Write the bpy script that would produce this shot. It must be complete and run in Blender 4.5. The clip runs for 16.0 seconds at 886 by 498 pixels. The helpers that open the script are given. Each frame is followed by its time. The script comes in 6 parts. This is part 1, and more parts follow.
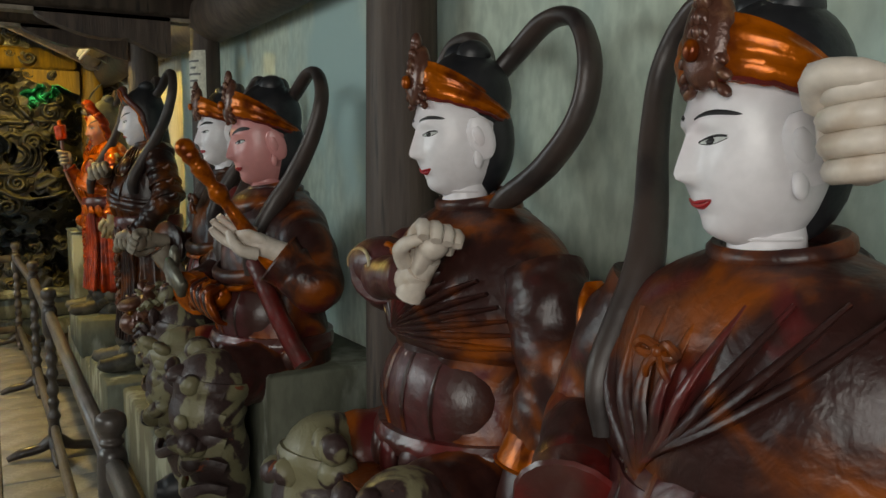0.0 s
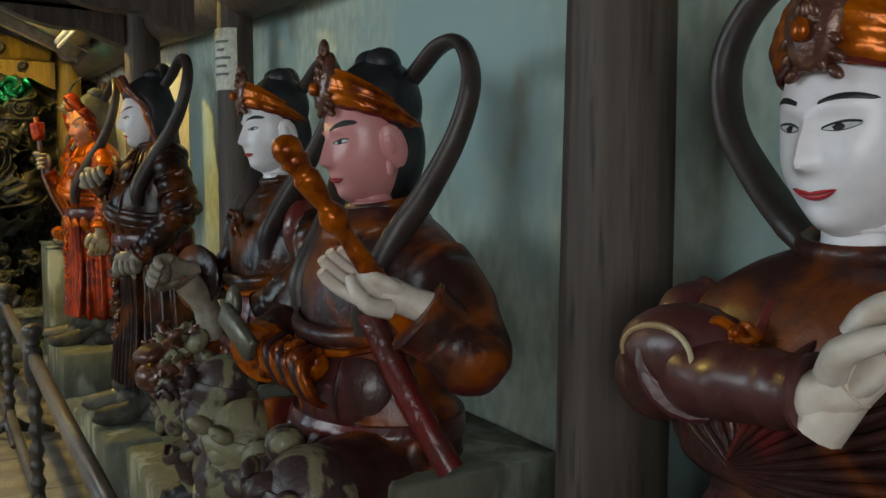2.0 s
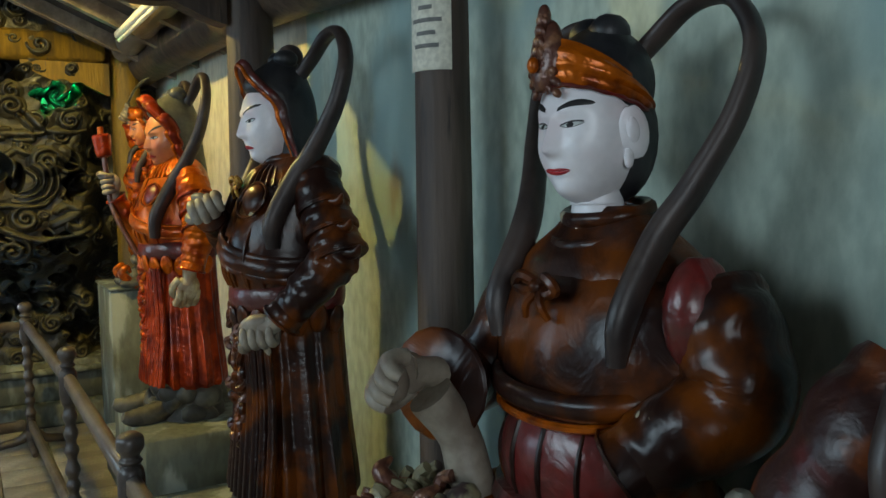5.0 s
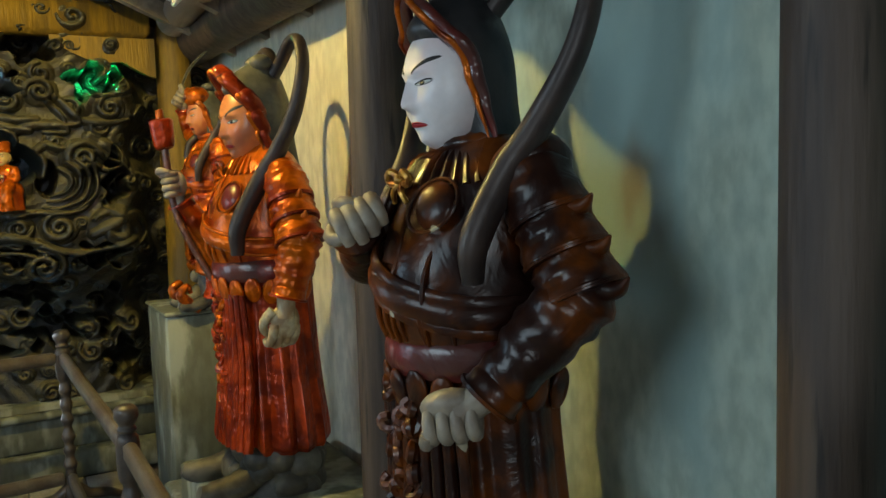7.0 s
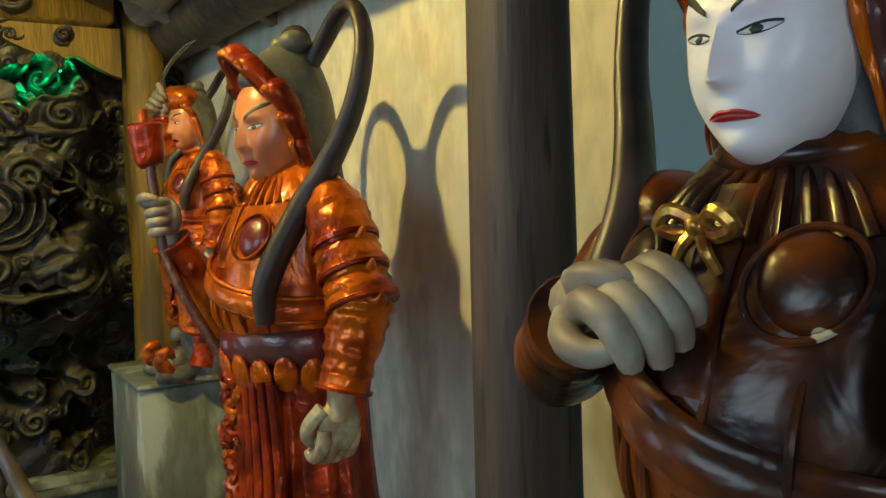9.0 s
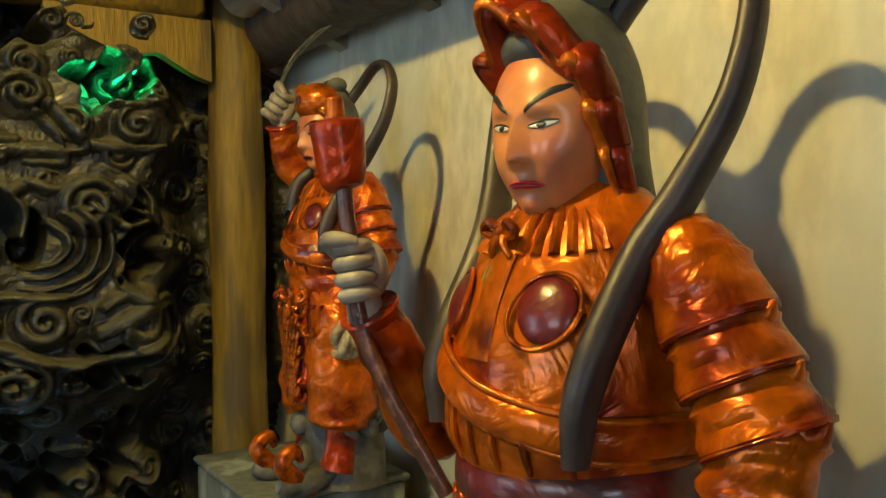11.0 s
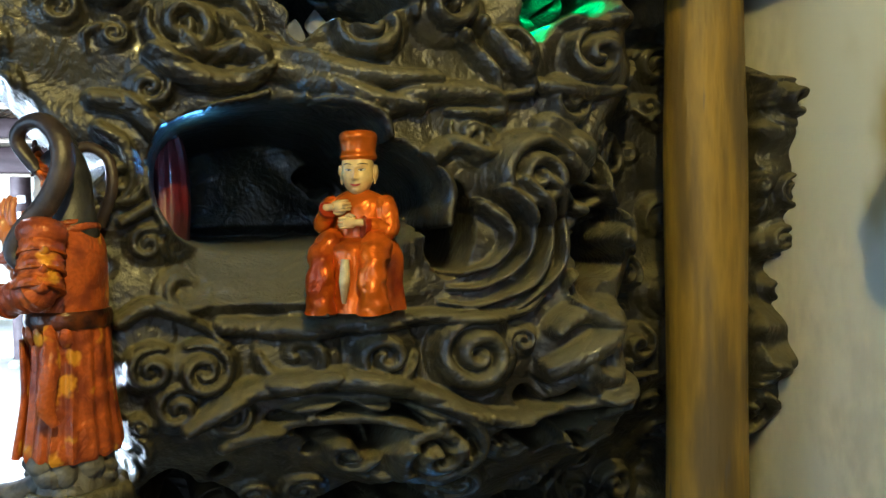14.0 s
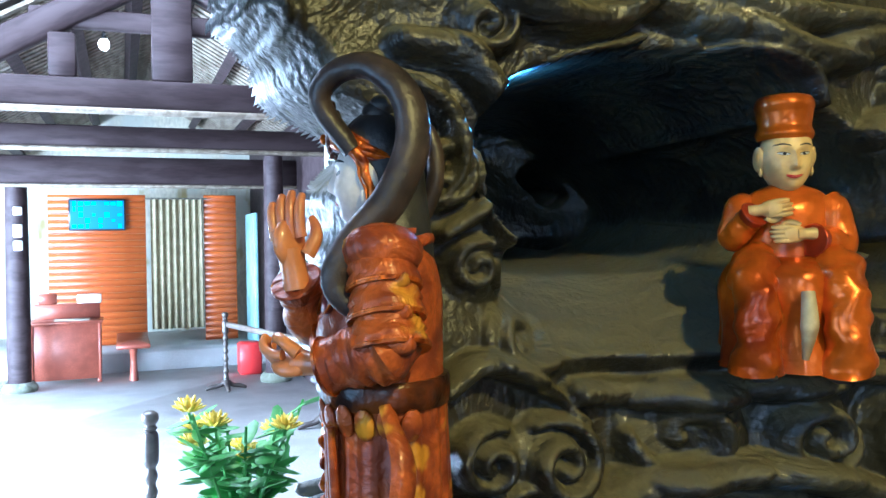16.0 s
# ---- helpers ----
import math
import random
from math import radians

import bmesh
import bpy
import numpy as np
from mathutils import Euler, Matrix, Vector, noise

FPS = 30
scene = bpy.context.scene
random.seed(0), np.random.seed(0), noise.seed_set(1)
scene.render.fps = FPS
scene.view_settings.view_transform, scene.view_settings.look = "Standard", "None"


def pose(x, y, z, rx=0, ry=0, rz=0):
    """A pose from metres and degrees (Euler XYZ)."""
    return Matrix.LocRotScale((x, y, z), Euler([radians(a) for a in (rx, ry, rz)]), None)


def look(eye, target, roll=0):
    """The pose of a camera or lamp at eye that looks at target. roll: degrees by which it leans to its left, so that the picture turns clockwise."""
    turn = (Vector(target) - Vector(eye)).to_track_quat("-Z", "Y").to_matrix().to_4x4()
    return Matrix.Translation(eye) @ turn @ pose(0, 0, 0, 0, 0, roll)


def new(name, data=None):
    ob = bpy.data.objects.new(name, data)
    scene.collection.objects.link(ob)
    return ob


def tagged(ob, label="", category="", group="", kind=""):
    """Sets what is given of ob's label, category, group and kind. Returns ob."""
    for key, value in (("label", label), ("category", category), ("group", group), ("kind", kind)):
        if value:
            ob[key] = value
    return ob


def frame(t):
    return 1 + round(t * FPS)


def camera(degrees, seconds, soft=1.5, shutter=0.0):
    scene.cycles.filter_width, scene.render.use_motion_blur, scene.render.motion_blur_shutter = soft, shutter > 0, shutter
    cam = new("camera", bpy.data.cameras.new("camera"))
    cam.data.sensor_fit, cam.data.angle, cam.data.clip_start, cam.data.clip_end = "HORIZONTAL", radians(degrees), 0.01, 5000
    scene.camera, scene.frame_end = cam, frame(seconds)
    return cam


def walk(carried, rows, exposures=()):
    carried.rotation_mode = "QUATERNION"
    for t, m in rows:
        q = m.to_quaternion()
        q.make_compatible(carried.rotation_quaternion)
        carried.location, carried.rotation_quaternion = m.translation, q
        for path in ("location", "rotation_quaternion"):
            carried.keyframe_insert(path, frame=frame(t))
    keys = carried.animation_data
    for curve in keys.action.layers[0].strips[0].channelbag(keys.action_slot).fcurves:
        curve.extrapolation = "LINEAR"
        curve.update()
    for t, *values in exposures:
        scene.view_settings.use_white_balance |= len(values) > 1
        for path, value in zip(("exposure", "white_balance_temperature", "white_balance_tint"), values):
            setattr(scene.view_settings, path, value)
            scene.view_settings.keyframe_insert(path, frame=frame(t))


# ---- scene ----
cam = camera(56.1, 16.0)
METRES, EYE, TILT, LEAN, TURN = 8.0, 1.6, -5.5, 0.0, -28.7
ROWS = [
    (0.0, 0.0, 0.0, 0.0, -0.0, 0.0, -0.0),
    (0.5, -0.013, 0.0271, 0.0028, 0.58, 0.48, 0.11),
    (1.0, -0.0301, 0.0538, 0.0059, 0.58, 0.1, -0.18),
    (1.5, -0.0486, 0.0762, 0.0093, -2.11, -0.07, -0.21),
    (2.0, -0.0655, 0.1037, 0.0121, -2.55, 0.31, -0.06),
    (2.5, -0.0805, 0.1283, 0.017, -2.54, 1.29, -0.12),
    (3.0, -0.1011, 0.1537, 0.0198, -3.48, 1.62, 0.77),
    (3.5, -0.1175, 0.178, 0.0221, -3.6, 1.14, 1.39),
    (4.0, -0.1325, 0.2085, 0.026, -2.11, 1.31, 1.48),
    (4.5, -0.1468, 0.2349, 0.0294, -1.61, 1.18, 0.99),
    (7.0, -0.2301, 0.3888, 0.0465, -0.11, 0.58, 1.93),
    (7.5, -0.2427, 0.4179, 0.0515, -0.44, 1.36, 1.73),
    (8.0, -0.2597, 0.4469, 0.055, -5.23, 1.31, 1.49),
    (8.5, -0.2721, 0.4734, 0.0576, -5.73, 0.88, 1.93),
    (9.0, -0.2823, 0.5056, 0.0623, -3.62, 1.96, 2.07),
    (11.5, -0.3678, 0.6396, 0.079, -2.63, 4.84, 0.35),
    (12.0, -0.3857, 0.6636, 0.0817, 0.09, 5.02, -0.11),
    (12.5, -0.4008, 0.6866, 0.085, 3.64, 6.3, -0.14),
    (13.0, -0.4209, 0.7054, 0.0874, 6.06, 6.55, -0.36),
    (13.5, -0.4432, 0.7209, 0.0878, 7.23, 6.11, 0.02),
    (14.0, -0.4637, 0.7381, 0.0881, 9.63, 4.1, -0.02),
    (14.5, -0.4843, 0.7536, 0.0912, 11.03, 4.69, -0.12),
    (15.0, -0.5121, 0.7652, 0.0927, 10.13, 4.96, -0.5),
    (15.5, -0.5378, 0.777, 0.0935, 9.03, 4.73, -0.09),
    (16.0, -0.5607, 0.7974, 0.0954, 7.68, 5.04, 0.2),
]
EXPOSURES = [(0.0, -0.2, 7600, 14), (1.0, -0.3, 7400, 14), (2.0, -0.25, 6900, 12), (3.0, -0.15, 6400, 6), (4.5, -0.2, 6200, 8), (7.0, -0.2, 6300, 8), (8.0, -0.12, 6000, 8), (9.0, -0.2, 6000, 8), (11.5, -0.3, 6300, 10), (12.5, -0.15, 6400, 10), (14.0, 0.15, 5500, 10), (14.5, 0.12, 5200, 10), (16.0, 0.2, 4900, 10)]
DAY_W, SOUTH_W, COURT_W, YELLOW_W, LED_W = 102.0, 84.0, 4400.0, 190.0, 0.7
walk(cam, [(t, pose(0, 0, EYE, TILT, LEAN, TURN) @ pose(METRES * x, METRES * y, METRES * z, 90 + pitch, roll, yaw)) for t, x, y, z, yaw, pitch, roll in ROWS], EXPOSURES)

# ---- world, lamps ----
world = bpy.data.worlds.new("world")
scene.world = world
world.use_nodes = True
wn = world.node_tree
sky = wn.nodes.new("ShaderNodeTexSky")
sky.sky_type, sky.sun_disc = "NISHITA", False
sky.sun_elevation, sky.sun_rotation = radians(55), radians(200)
wn.links.new(sky.outputs[0], wn.nodes["Background"].inputs[0])
wn.nodes["Background"].inputs[1].default_value = 0.06


def area_lamp(name, eye, target, sx, sy, watts, colour):
    data = bpy.data.lights.new(name, "AREA")
    data.shape, data.size, data.size_y, data.energy, data.color = "RECTANGLE", sx, sy, watts, colour
    ob = new(name, data)
    ob.matrix_world = look(eye, target)
    return ob


def bulb_lamp(name, place, watts, colour, radius=0.03):
    data = bpy.data.lights.new(name, "POINT")
    data.energy, data.color, data.shadow_soft_size = watts, colour, radius
    ob = new(name, data)
    ob.location = place
    return ob


# lamps standing in for daylight from the west, south and court; their openings are unseen
area_lamp("west_opening_light", (-3.95, 4.1, 2.6), (0.9, 3.0, 1.5), 2.7, 1.4, DAY_W, (0.72, 0.9, 1.0))
# bluish fill added for the grotto's left edges, in a gap left for it
area_lamp("west_side_fill_light", (-3.95, 8.2, 1.9), (0.2, 8.5, 1.75), 1.5, 1.8, DAY_W * 0.45, (0.55, 0.8, 1.0))
# fill added from the unseen south end to brighten the first seated statues
area_lamp("south_fill_light", (-1.75, -1.75, 1.95), (0.7, 1.7, 1.55), 2.2, 1.4, SOUTH_W, (0.86, 0.95, 1.0))
# unseen fill, added to brighten the court floor and the far hall
area_lamp("court_west_fill_light", (-5.9, 15.0, 1.2), (-0.5, 15.4, 0.7), 8.0, 2.0, COURT_W, (0.8, 0.92, 1.0))
area_lamp("court_opening_light", (-2.4, 13.2, 5.3), (-2.2, 13.8, 0.3), 4.5, 4.0, COURT_W * 0.22, (0.9, 0.95, 1.0))
# the yellow lamp over the aisle
bulb_lamp("aisle_lamp_light", (-0.28, 6.75, 3.05), YELLOW_W, (1.0, 0.74, 0.2), 0.03)

# ---- materials ----


def mat(name, base, rough=0.6, metal=0.0, second=None, scale=8.0, lo=0.4, hi=0.62, third=None, scale3=30.0, lo3=0.62, hi3=0.7,
        bump=0.15, bscale=60.0, coat=0.0, rough2=None, detail=5.0, stretch=(1, 1, 1), distort=0.0, vary=0.0, fold=0.0, grain=1.0, spec=0.5, dust_toplight=None):
    m = bpy.data.materials.new(name)
    m.use_nodes = True
    nt = m.node_tree
    n, l = nt.nodes, nt.links
    bs = n["Principled BSDF"]
    bs.inputs["Roughness"].default_value, bs.inputs["Metallic"].default_value = rough, metal
    bs.inputs["Specular IOR Level"].default_value = spec
    bs.inputs["Coat Weight"].default_value, bs.inputs["Coat Roughness"].default_value = coat, 0.12
    tc, mp = n.new("ShaderNodeTexCoord"), n.new("ShaderNodeMapping")
    mp.inputs["Scale"].default_value = stretch
    l.new(tc.outputs["Object"], mp.inputs[0])

    def tex(s, d=detail):
        t = n.new("ShaderNodeTexNoise")
        t.inputs["Scale"].default_value, t.inputs["Detail"].default_value, t.inputs["Distortion"].default_value = s, d, distort
        l.new(mp.outputs[0], t.inputs["Vector"])
        return t

    def ramp(src, a, b):
        r = n.new("ShaderNodeMapRange")
        r.interpolation_type = "SMOOTHSTEP"
        r.inputs[1].default_value, r.inputs[2].default_value = a, b
        l.new(src, r.inputs[0])
        return r.outputs[0]

    def mix(f, a, b):
        x = n.new("ShaderNodeMix")
        x.data_type = "RGBA"
        for sock, v in ((x.inputs[0], f), (x.inputs[6], a), (x.inputs[7], b)):
            if isinstance(v, bpy.types.NodeSocket):
                l.new(v, sock)
            else:
                sock.default_value = v if isinstance(v, float) else (*v, 1)
        return x.outputs[2]

    col = base
    fine = tex(bscale, 6.0)
    col = mix(ramp(fine.outputs[0], 0.3, 0.7), tuple(c * (1 - 0.18 * grain) for c in base), tuple(min(1, c * (1 + 0.12 * grain)) for c in base))
    if second:
        f = ramp(tex(scale).outputs[0], lo, hi)
        col = mix(f, col, second)
        if rough2 is not None:
            r = n.new("ShaderNodeMapRange")
            r.inputs[3].default_value, r.inputs[4].default_value = rough, rough2
            l.new(f, r.inputs[0])
            l.new(r.outputs[0], bs.inputs["Roughness"])
    if third:
        col = mix(ramp(tex(scale3, 3.0).outputs[0], lo3, hi3), col, third)
    if vary:
        oi, hsv, mr = n.new("ShaderNodeObjectInfo"), n.new("ShaderNodeHueSaturation"), n.new("ShaderNodeMapRange")
        mr.inputs[3].default_value, mr.inputs[4].default_value = 1 - vary, 1 + vary
        l.new(oi.outputs["Random"], mr.inputs[0])
        l.new(mr.outputs[0], hsv.inputs["Value"])
        l.new(col, hsv.inputs["Color"])
        col = hsv.outputs[0]
    if dust_toplight:
        # settled dust on what faces upwards; it also paints in tops lit from above
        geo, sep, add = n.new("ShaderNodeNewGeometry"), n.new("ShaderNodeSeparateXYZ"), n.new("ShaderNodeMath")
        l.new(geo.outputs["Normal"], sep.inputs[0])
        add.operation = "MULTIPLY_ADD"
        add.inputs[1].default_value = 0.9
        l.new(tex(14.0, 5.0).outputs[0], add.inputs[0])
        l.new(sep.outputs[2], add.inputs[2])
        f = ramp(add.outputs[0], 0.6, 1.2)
        col = mix(f, col, dust_toplight)
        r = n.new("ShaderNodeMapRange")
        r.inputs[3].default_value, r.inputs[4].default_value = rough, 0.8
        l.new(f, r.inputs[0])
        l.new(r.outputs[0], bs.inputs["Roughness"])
    if isinstance(col, bpy.types.NodeSocket):
        l.new(col, bs.inputs["Base Color"])
    b = n.new("ShaderNodeBump")
    b.inputs["Strength"].default_value, b.inputs["Distance"].default_value = bump, 0.01
    l.new(fine.outputs[0], b.inputs["Height"])
    if fold:
        big = n.new("ShaderNodeTexNoise")
        big.inputs["Scale"].default_value, big.inputs["Detail"].default_value, big.inputs["Distortion"].default_value = 9.0, 3.0, 1.6
        l.new(mp.outputs[0], big.inputs["Vector"])
        b2 = n.new("ShaderNodeBump")
        b2.inputs["Strength"].default_value, b2.inputs["Distance"].default_value = fold, 0.03
        l.new(big.outputs[0], b2.inputs["Height"])
        l.new(b.outputs[0], b2.inputs["Normal"])
        b = b2
    l.new(b.outputs[0], bs.inputs["Normal"])
    return m


def glow(name, colour, strength):
    m = bpy.data.materials.new(name)
    m.use_nodes = True
    bs = m.node_tree.nodes["Principled BSDF"]
    bs.inputs["Base Color"].default_value = (*colour, 1)
    bs.inputs["Emission Color"].default_value, bs.inputs["Emission Strength"].default_value = (*colour, 1), strength
    return m


WHITE_SKIN = mat("white_face_paint", (0.76, 0.73, 0.75), 0.42, second=(0.72, 0.58, 0.6), scale=7, lo=0.45, hi=0.8, bump=0.02, coat=0.15, grain=0.2, detail=2.0)
PINK_SKIN = mat("pink_face_paint", (0.62, 0.26, 0.25), 0.4, second=(0.56, 0.2, 0.2), scale=7, lo=0.45, hi=0.8, bump=0.02, coat=0.15, grain=0.2, detail=2.0)
ORANGE_SKIN = mat("orange_face_paint", (0.55, 0.2, 0.06), 0.38, second=(0.4, 0.11, 0.05), scale=8, lo=0.45, hi=0.75, bump=0.03, coat=0.2, grain=0.3, detail=2.0)
GOLD_SKIN = mat("yellow_face_paint", (0.6, 0.42, 0.16), 0.4, second=(0.45, 0.28, 0.1), scale=25, bump=0.05)
HAND_SKIN = mat("pale_hand_paint", (0.66, 0.58, 0.5), 0.45, second=(0.5, 0.38, 0.28), scale=14, lo=0.5, hi=0.75, bump=0.04, grain=0.4)
BROWN_ROBE = mat("brown_red_lacquer", (0.034, 0.011, 0.009), 0.36, second=(0.25, 0.055, 0.004), scale=5.5, lo=0.47, hi=0.66, third=(0.1, 0.012, 0.012),
                 scale3=7, lo3=0.55, hi3=0.7, bump=0.2, bscale=40, coat=0.08, distort=0.6, fold=0.16, spec=0.35)
RED_LACQUER = mat("dark_red_lacquer", (0.13, 0.012, 0.01), 0.32, second=(0.07, 0.02, 0.016), scale=8, bump=0.1, coat=0.3, fold=0.25)
MAROON = mat("dull_maroon_paint", (0.075, 0.018, 0.018), 0.38, second=(0.05, 0.016, 0.012), scale=7, third=(0.25, 0.2, 0.14), scale3=12, lo3=0.7, hi3=0.72,
             bump=0.12, coat=0.15, fold=0.18)
ORANGE_BAND = mat("orange_gilt_lacquer", (0.46, 0.1, 0.001), 0.28, 0.42, second=(0.12, 0.018, 0.002), scale=14, lo=0.45, hi=0.65, bump=0.2, bscale=50, coat=0.15, fold=0.24, spec=0.25)
ORANGE_ROBE = mat("bright_orange_lacquer", (0.56, 0.115, 0.0), 0.28, 0.42, second=(0.2, 0.018, 0.001), scale=8, lo=0.44, hi=0.7, bump=0.16, bscale=38, coat=0.15, fold=0.34, spec=0.25)
RED_ROBE = mat("orange_red_lacquer", (0.4, 0.042, 0.002), 0.3, 0.35, second=(0.15, 0.013, 0.002), scale=9, bump=0.14, bscale=38, coat=0.15, fold=0.34, spec=0.25)
DARK_ROBE = mat("dark_brown_lacquer", (0.018, 0.006, 0.004), 0.3, second=(0.15, 0.036, 0.002), scale=6, lo=0.44, hi=0.66, third=(0.4, 0.36, 0.26), scale3=9,
                lo3=0.71, hi3=0.715, bump=0.08, bscale=40, coat=0.12, fold=0.2, spec=0.25)
CROWN = mat("brown_gilt_carving", (0.1, 0.036, 0.022), 0.3, 0.25, second=(0.22, 0.1, 0.05), scale=40, lo=0.5, hi=0.7, bump=0.25, bscale=90, coat=0.25)
PEEL = mat("peeling_painted_clay", (0.045, 0.024, 0.022), 0.5, second=(0.2, 0.18, 0.1), scale=7, lo=0.49, hi=0.54, third=(0.2, 0.05, 0.02), scale3=14, lo3=0.66,
           hi3=0.7, bump=0.4, bscale=30, distort=0.8, coat=0.1, fold=0.25)
DARK_GRIP = mat("dusty_grey_paint", (0.3, 0.26, 0.2), 0.5, second=(0.2, 0.16, 0.12), scale=14, bump=0.05, grain=0.5)
BROWN_ORANGE = mat("brown_orange_lacquer", (0.42, 0.09, 0.012), 0.36, 0.1, second=(0.2, 0.04, 0.012), scale=7, third=(0.6, 0.26, 0.01), scale3=6, lo3=0.6, hi3=0.68, bump=0.12, coat=0.12, fold=0.28, spec=0.25)
GOLD = mat("worn_gilding", (0.5, 0.28, 0.05), 0.28, 0.7, second=(0.2, 0.07, 0.02), scale=40, bump=0.2)
HAIR = mat("black_hair_lacquer", (0.012, 0.013, 0.016), 0.42, bump=0.12, bscale=80, second=(0.03, 0.03, 0.032), scale=8)
RIBBON = mat("dark_ribbon_paint", (0.026, 0.019, 0.018), 0.42, second=(0.055, 0.038, 0.032), scale=6, bump=0.2, bscale=30)
GREY_HOOD = mat("grey_green_hood_paint", (0.1, 0.1, 0.08), 0.45, second=(0.05, 0.05, 0.045), scale=7, bump=0.15)
LIP = mat("red_lip_paint", (0.42, 0.02, 0.025), 0.4, bump=0.02)
BLACK = mat("black_line_paint", (0.012, 0.011, 0.012), 0.5, bump=0.02)
EYEWHITE = mat("eye_white_paint", (0.5, 0.52, 0.5), 0.3, bump=0.02)
CREAM = mat("cream_trim_paint", (0.5, 0.42, 0.25), 0.5, second=(0.3, 0.2, 0.1), scale=20, bump=0.1)
ROCK = mat("statue_rock_paint", (0.06, 0.055, 0.045), 0.55, second=(0.14, 0.13, 0.1), scale=9, bump=0.5, bscale=25)

PLASTER = mat("old_limewashed_plaster", (0.45, 0.52, 0.43), 0.85, second=(0.33, 0.46, 0.44), scale=1.7, lo=0.42, hi=0.62, third=(0.27, 0.26, 0.2), scale3=3.5, lo3=0.62,
              hi3=0.8, bump=0.25, bscale=24, stretch=(1, 1, 0.55))
OLD_WOOD = mat("dark_old_timber", (0.05, 0.032, 0.024), 0.62, second=(0.085, 0.06, 0.045), scale=5, third=(0.022, 0.015, 0.012), scale3=14, lo3=0.58, hi3=0.72, bump=0.3,
               bscale=22, stretch=(3, 3, 0.25))
PALE_WOOD = mat("pale_weathered_timber", (0.3, 0.25, 0.19), 0.65, second=(0.18, 0.14, 0.1), scale=5, bump=0.3, bscale=24, stretch=(2, 0.3, 2))
YELLOW_WOOD = mat("ochre_timber", (0.23, 0.14, 0.011), 0.6, second=(0.1, 0.065, 0.014), scale=4, lo=0.45, hi=0.65, third=(0.09, 0.07, 0.05), scale3=9, lo3=0.66, hi3=0.72, bump=0.5,
                  bscale=20, stretch=(3, 3, 0.4))
BEAM_WOOD = mat("brown_roof_timber", (0.026, 0.015, 0.016), 0.65, second=(0.045, 0.03, 0.031), scale=4, spec=0.25, bump=0.25, bscale=20, stretch=(0.4, 2, 2))
DARK_CEIL = mat("smoke_dark_boards", (0.03, 0.024, 0.019), 0.75, second=(0.09, 0.07, 0.055), scale=4, bump=0.3)
STONE = mat("worn_painted_plinth", (0.115, 0.12, 0.085), 0.8, second=(0.27, 0.29, 0.24), scale=6, lo=0.5, hi=0.62, third=(0.12, 0.12, 0.09), scale3=5, lo3=0.58, hi3=0.72,
            bump=0.35, bscale=30, stretch=(1, 1, 0.4))
FLOOR = mat("worn_floor_tile", (0.34, 0.31, 0.26), 0.6, second=(0.23, 0.21, 0.18), scale=5, bump=0.15, vary=0.14)
GROUT = mat("dark_floor_joint", (0.12, 0.11, 0.1), 0.9, second=(0.08, 0.07, 0.06), scale=9)
COURT = mat("pale_court_paving", (0.55, 0.55, 0.54), 0.7, second=(0.45, 0.45, 0.44), scale=2)
RAIL = mat("grey_brown_rail_varnish", (0.15, 0.13, 0.11), 0.36, second=(0.09, 0.07, 0.055), scale=6, bump=0.12, coat=0.2)
POSTW = mat("dark_turned_wood", (0.035, 0.027, 0.024), 0.4, second=(0.07, 0.055, 0.045), scale=9, bump=0.15, coat=0.2)
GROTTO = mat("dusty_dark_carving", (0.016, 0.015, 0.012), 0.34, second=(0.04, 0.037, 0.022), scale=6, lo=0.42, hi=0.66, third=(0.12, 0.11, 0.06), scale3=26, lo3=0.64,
             hi3=0.8, bump=0.5, bscale=70, coat=0.1, fold=0.55, spec=0.5, dust_toplight=(0.095, 0.083, 0.04))
CREAM_PLASTER = mat("old_cream_plaster", (0.56, 0.52, 0.4), 0.85, second=(0.5, 0.5, 0.42), scale=2.2, lo=0.42, hi=0.62, third=(0.3, 0.24, 0.1), scale3=3.0, lo3=0.6,
                    hi3=0.75, bump=0.3, bscale=20, stretch=(1, 1, 0.5))
PETAL_CLAY = mat("pale_painted_clay", (0.3, 0.3, 0.28), 0.45, second=(0.16, 0.16, 0.15), scale=14, bump=0.2)
PAPER = mat("yellowed_paper", (0.62, 0.6, 0.5), 0.8, bump=0.03)
INK = mat("grey_ink", (0.16, 0.16, 0.15), 0.8, bump=0.0)
PANEL = mat("orange_varnished_board", (0.38, 0.085, 0.012), 0.35, second=(0.26, 0.05, 0.008), scale=3, bump=0.1, stretch=(0.3, 1, 3), vary=0.1)
DESK = mat("red_brown_desk_varnish", (0.28, 0.075, 0.045), 0.4, second=(0.2, 0.05, 0.03), scale=4, bump=0.1)
CURTAIN = mat("grey_beige_curtain", (0.28, 0.235, 0.14), 0.85, second=(0.22, 0.18, 0.1), scale=8, bump=0.1)
TVBLACK = mat("black_plastic", (0.02, 0.02, 0.022), 0.3, bump=0.02)
SCREEN = glow("lit_screen", (0.005, 0.1, 0.2), 1.0)
SCREEN2 = glow("lit_screen_tile", (0.02, 0.36, 0.45), 1.1)
WHITE_PLASTIC = mat("white_plastic", (0.75, 0.75, 0.75), 0.4, bump=0.02)
LAMP_GLASS = glow("lamp_glow", (1.0, 0.97, 0.9), 12.0)
YELLOW_GLASS = glow("yellow_lamp_glow", (1.0, 0.75, 0.25), 6.0)
LEAF = mat("green_leaf", (0.08, 0.26, 0.05), 0.5, second=(0.12, 0.34, 0.08), scale=12, bump=0.05)
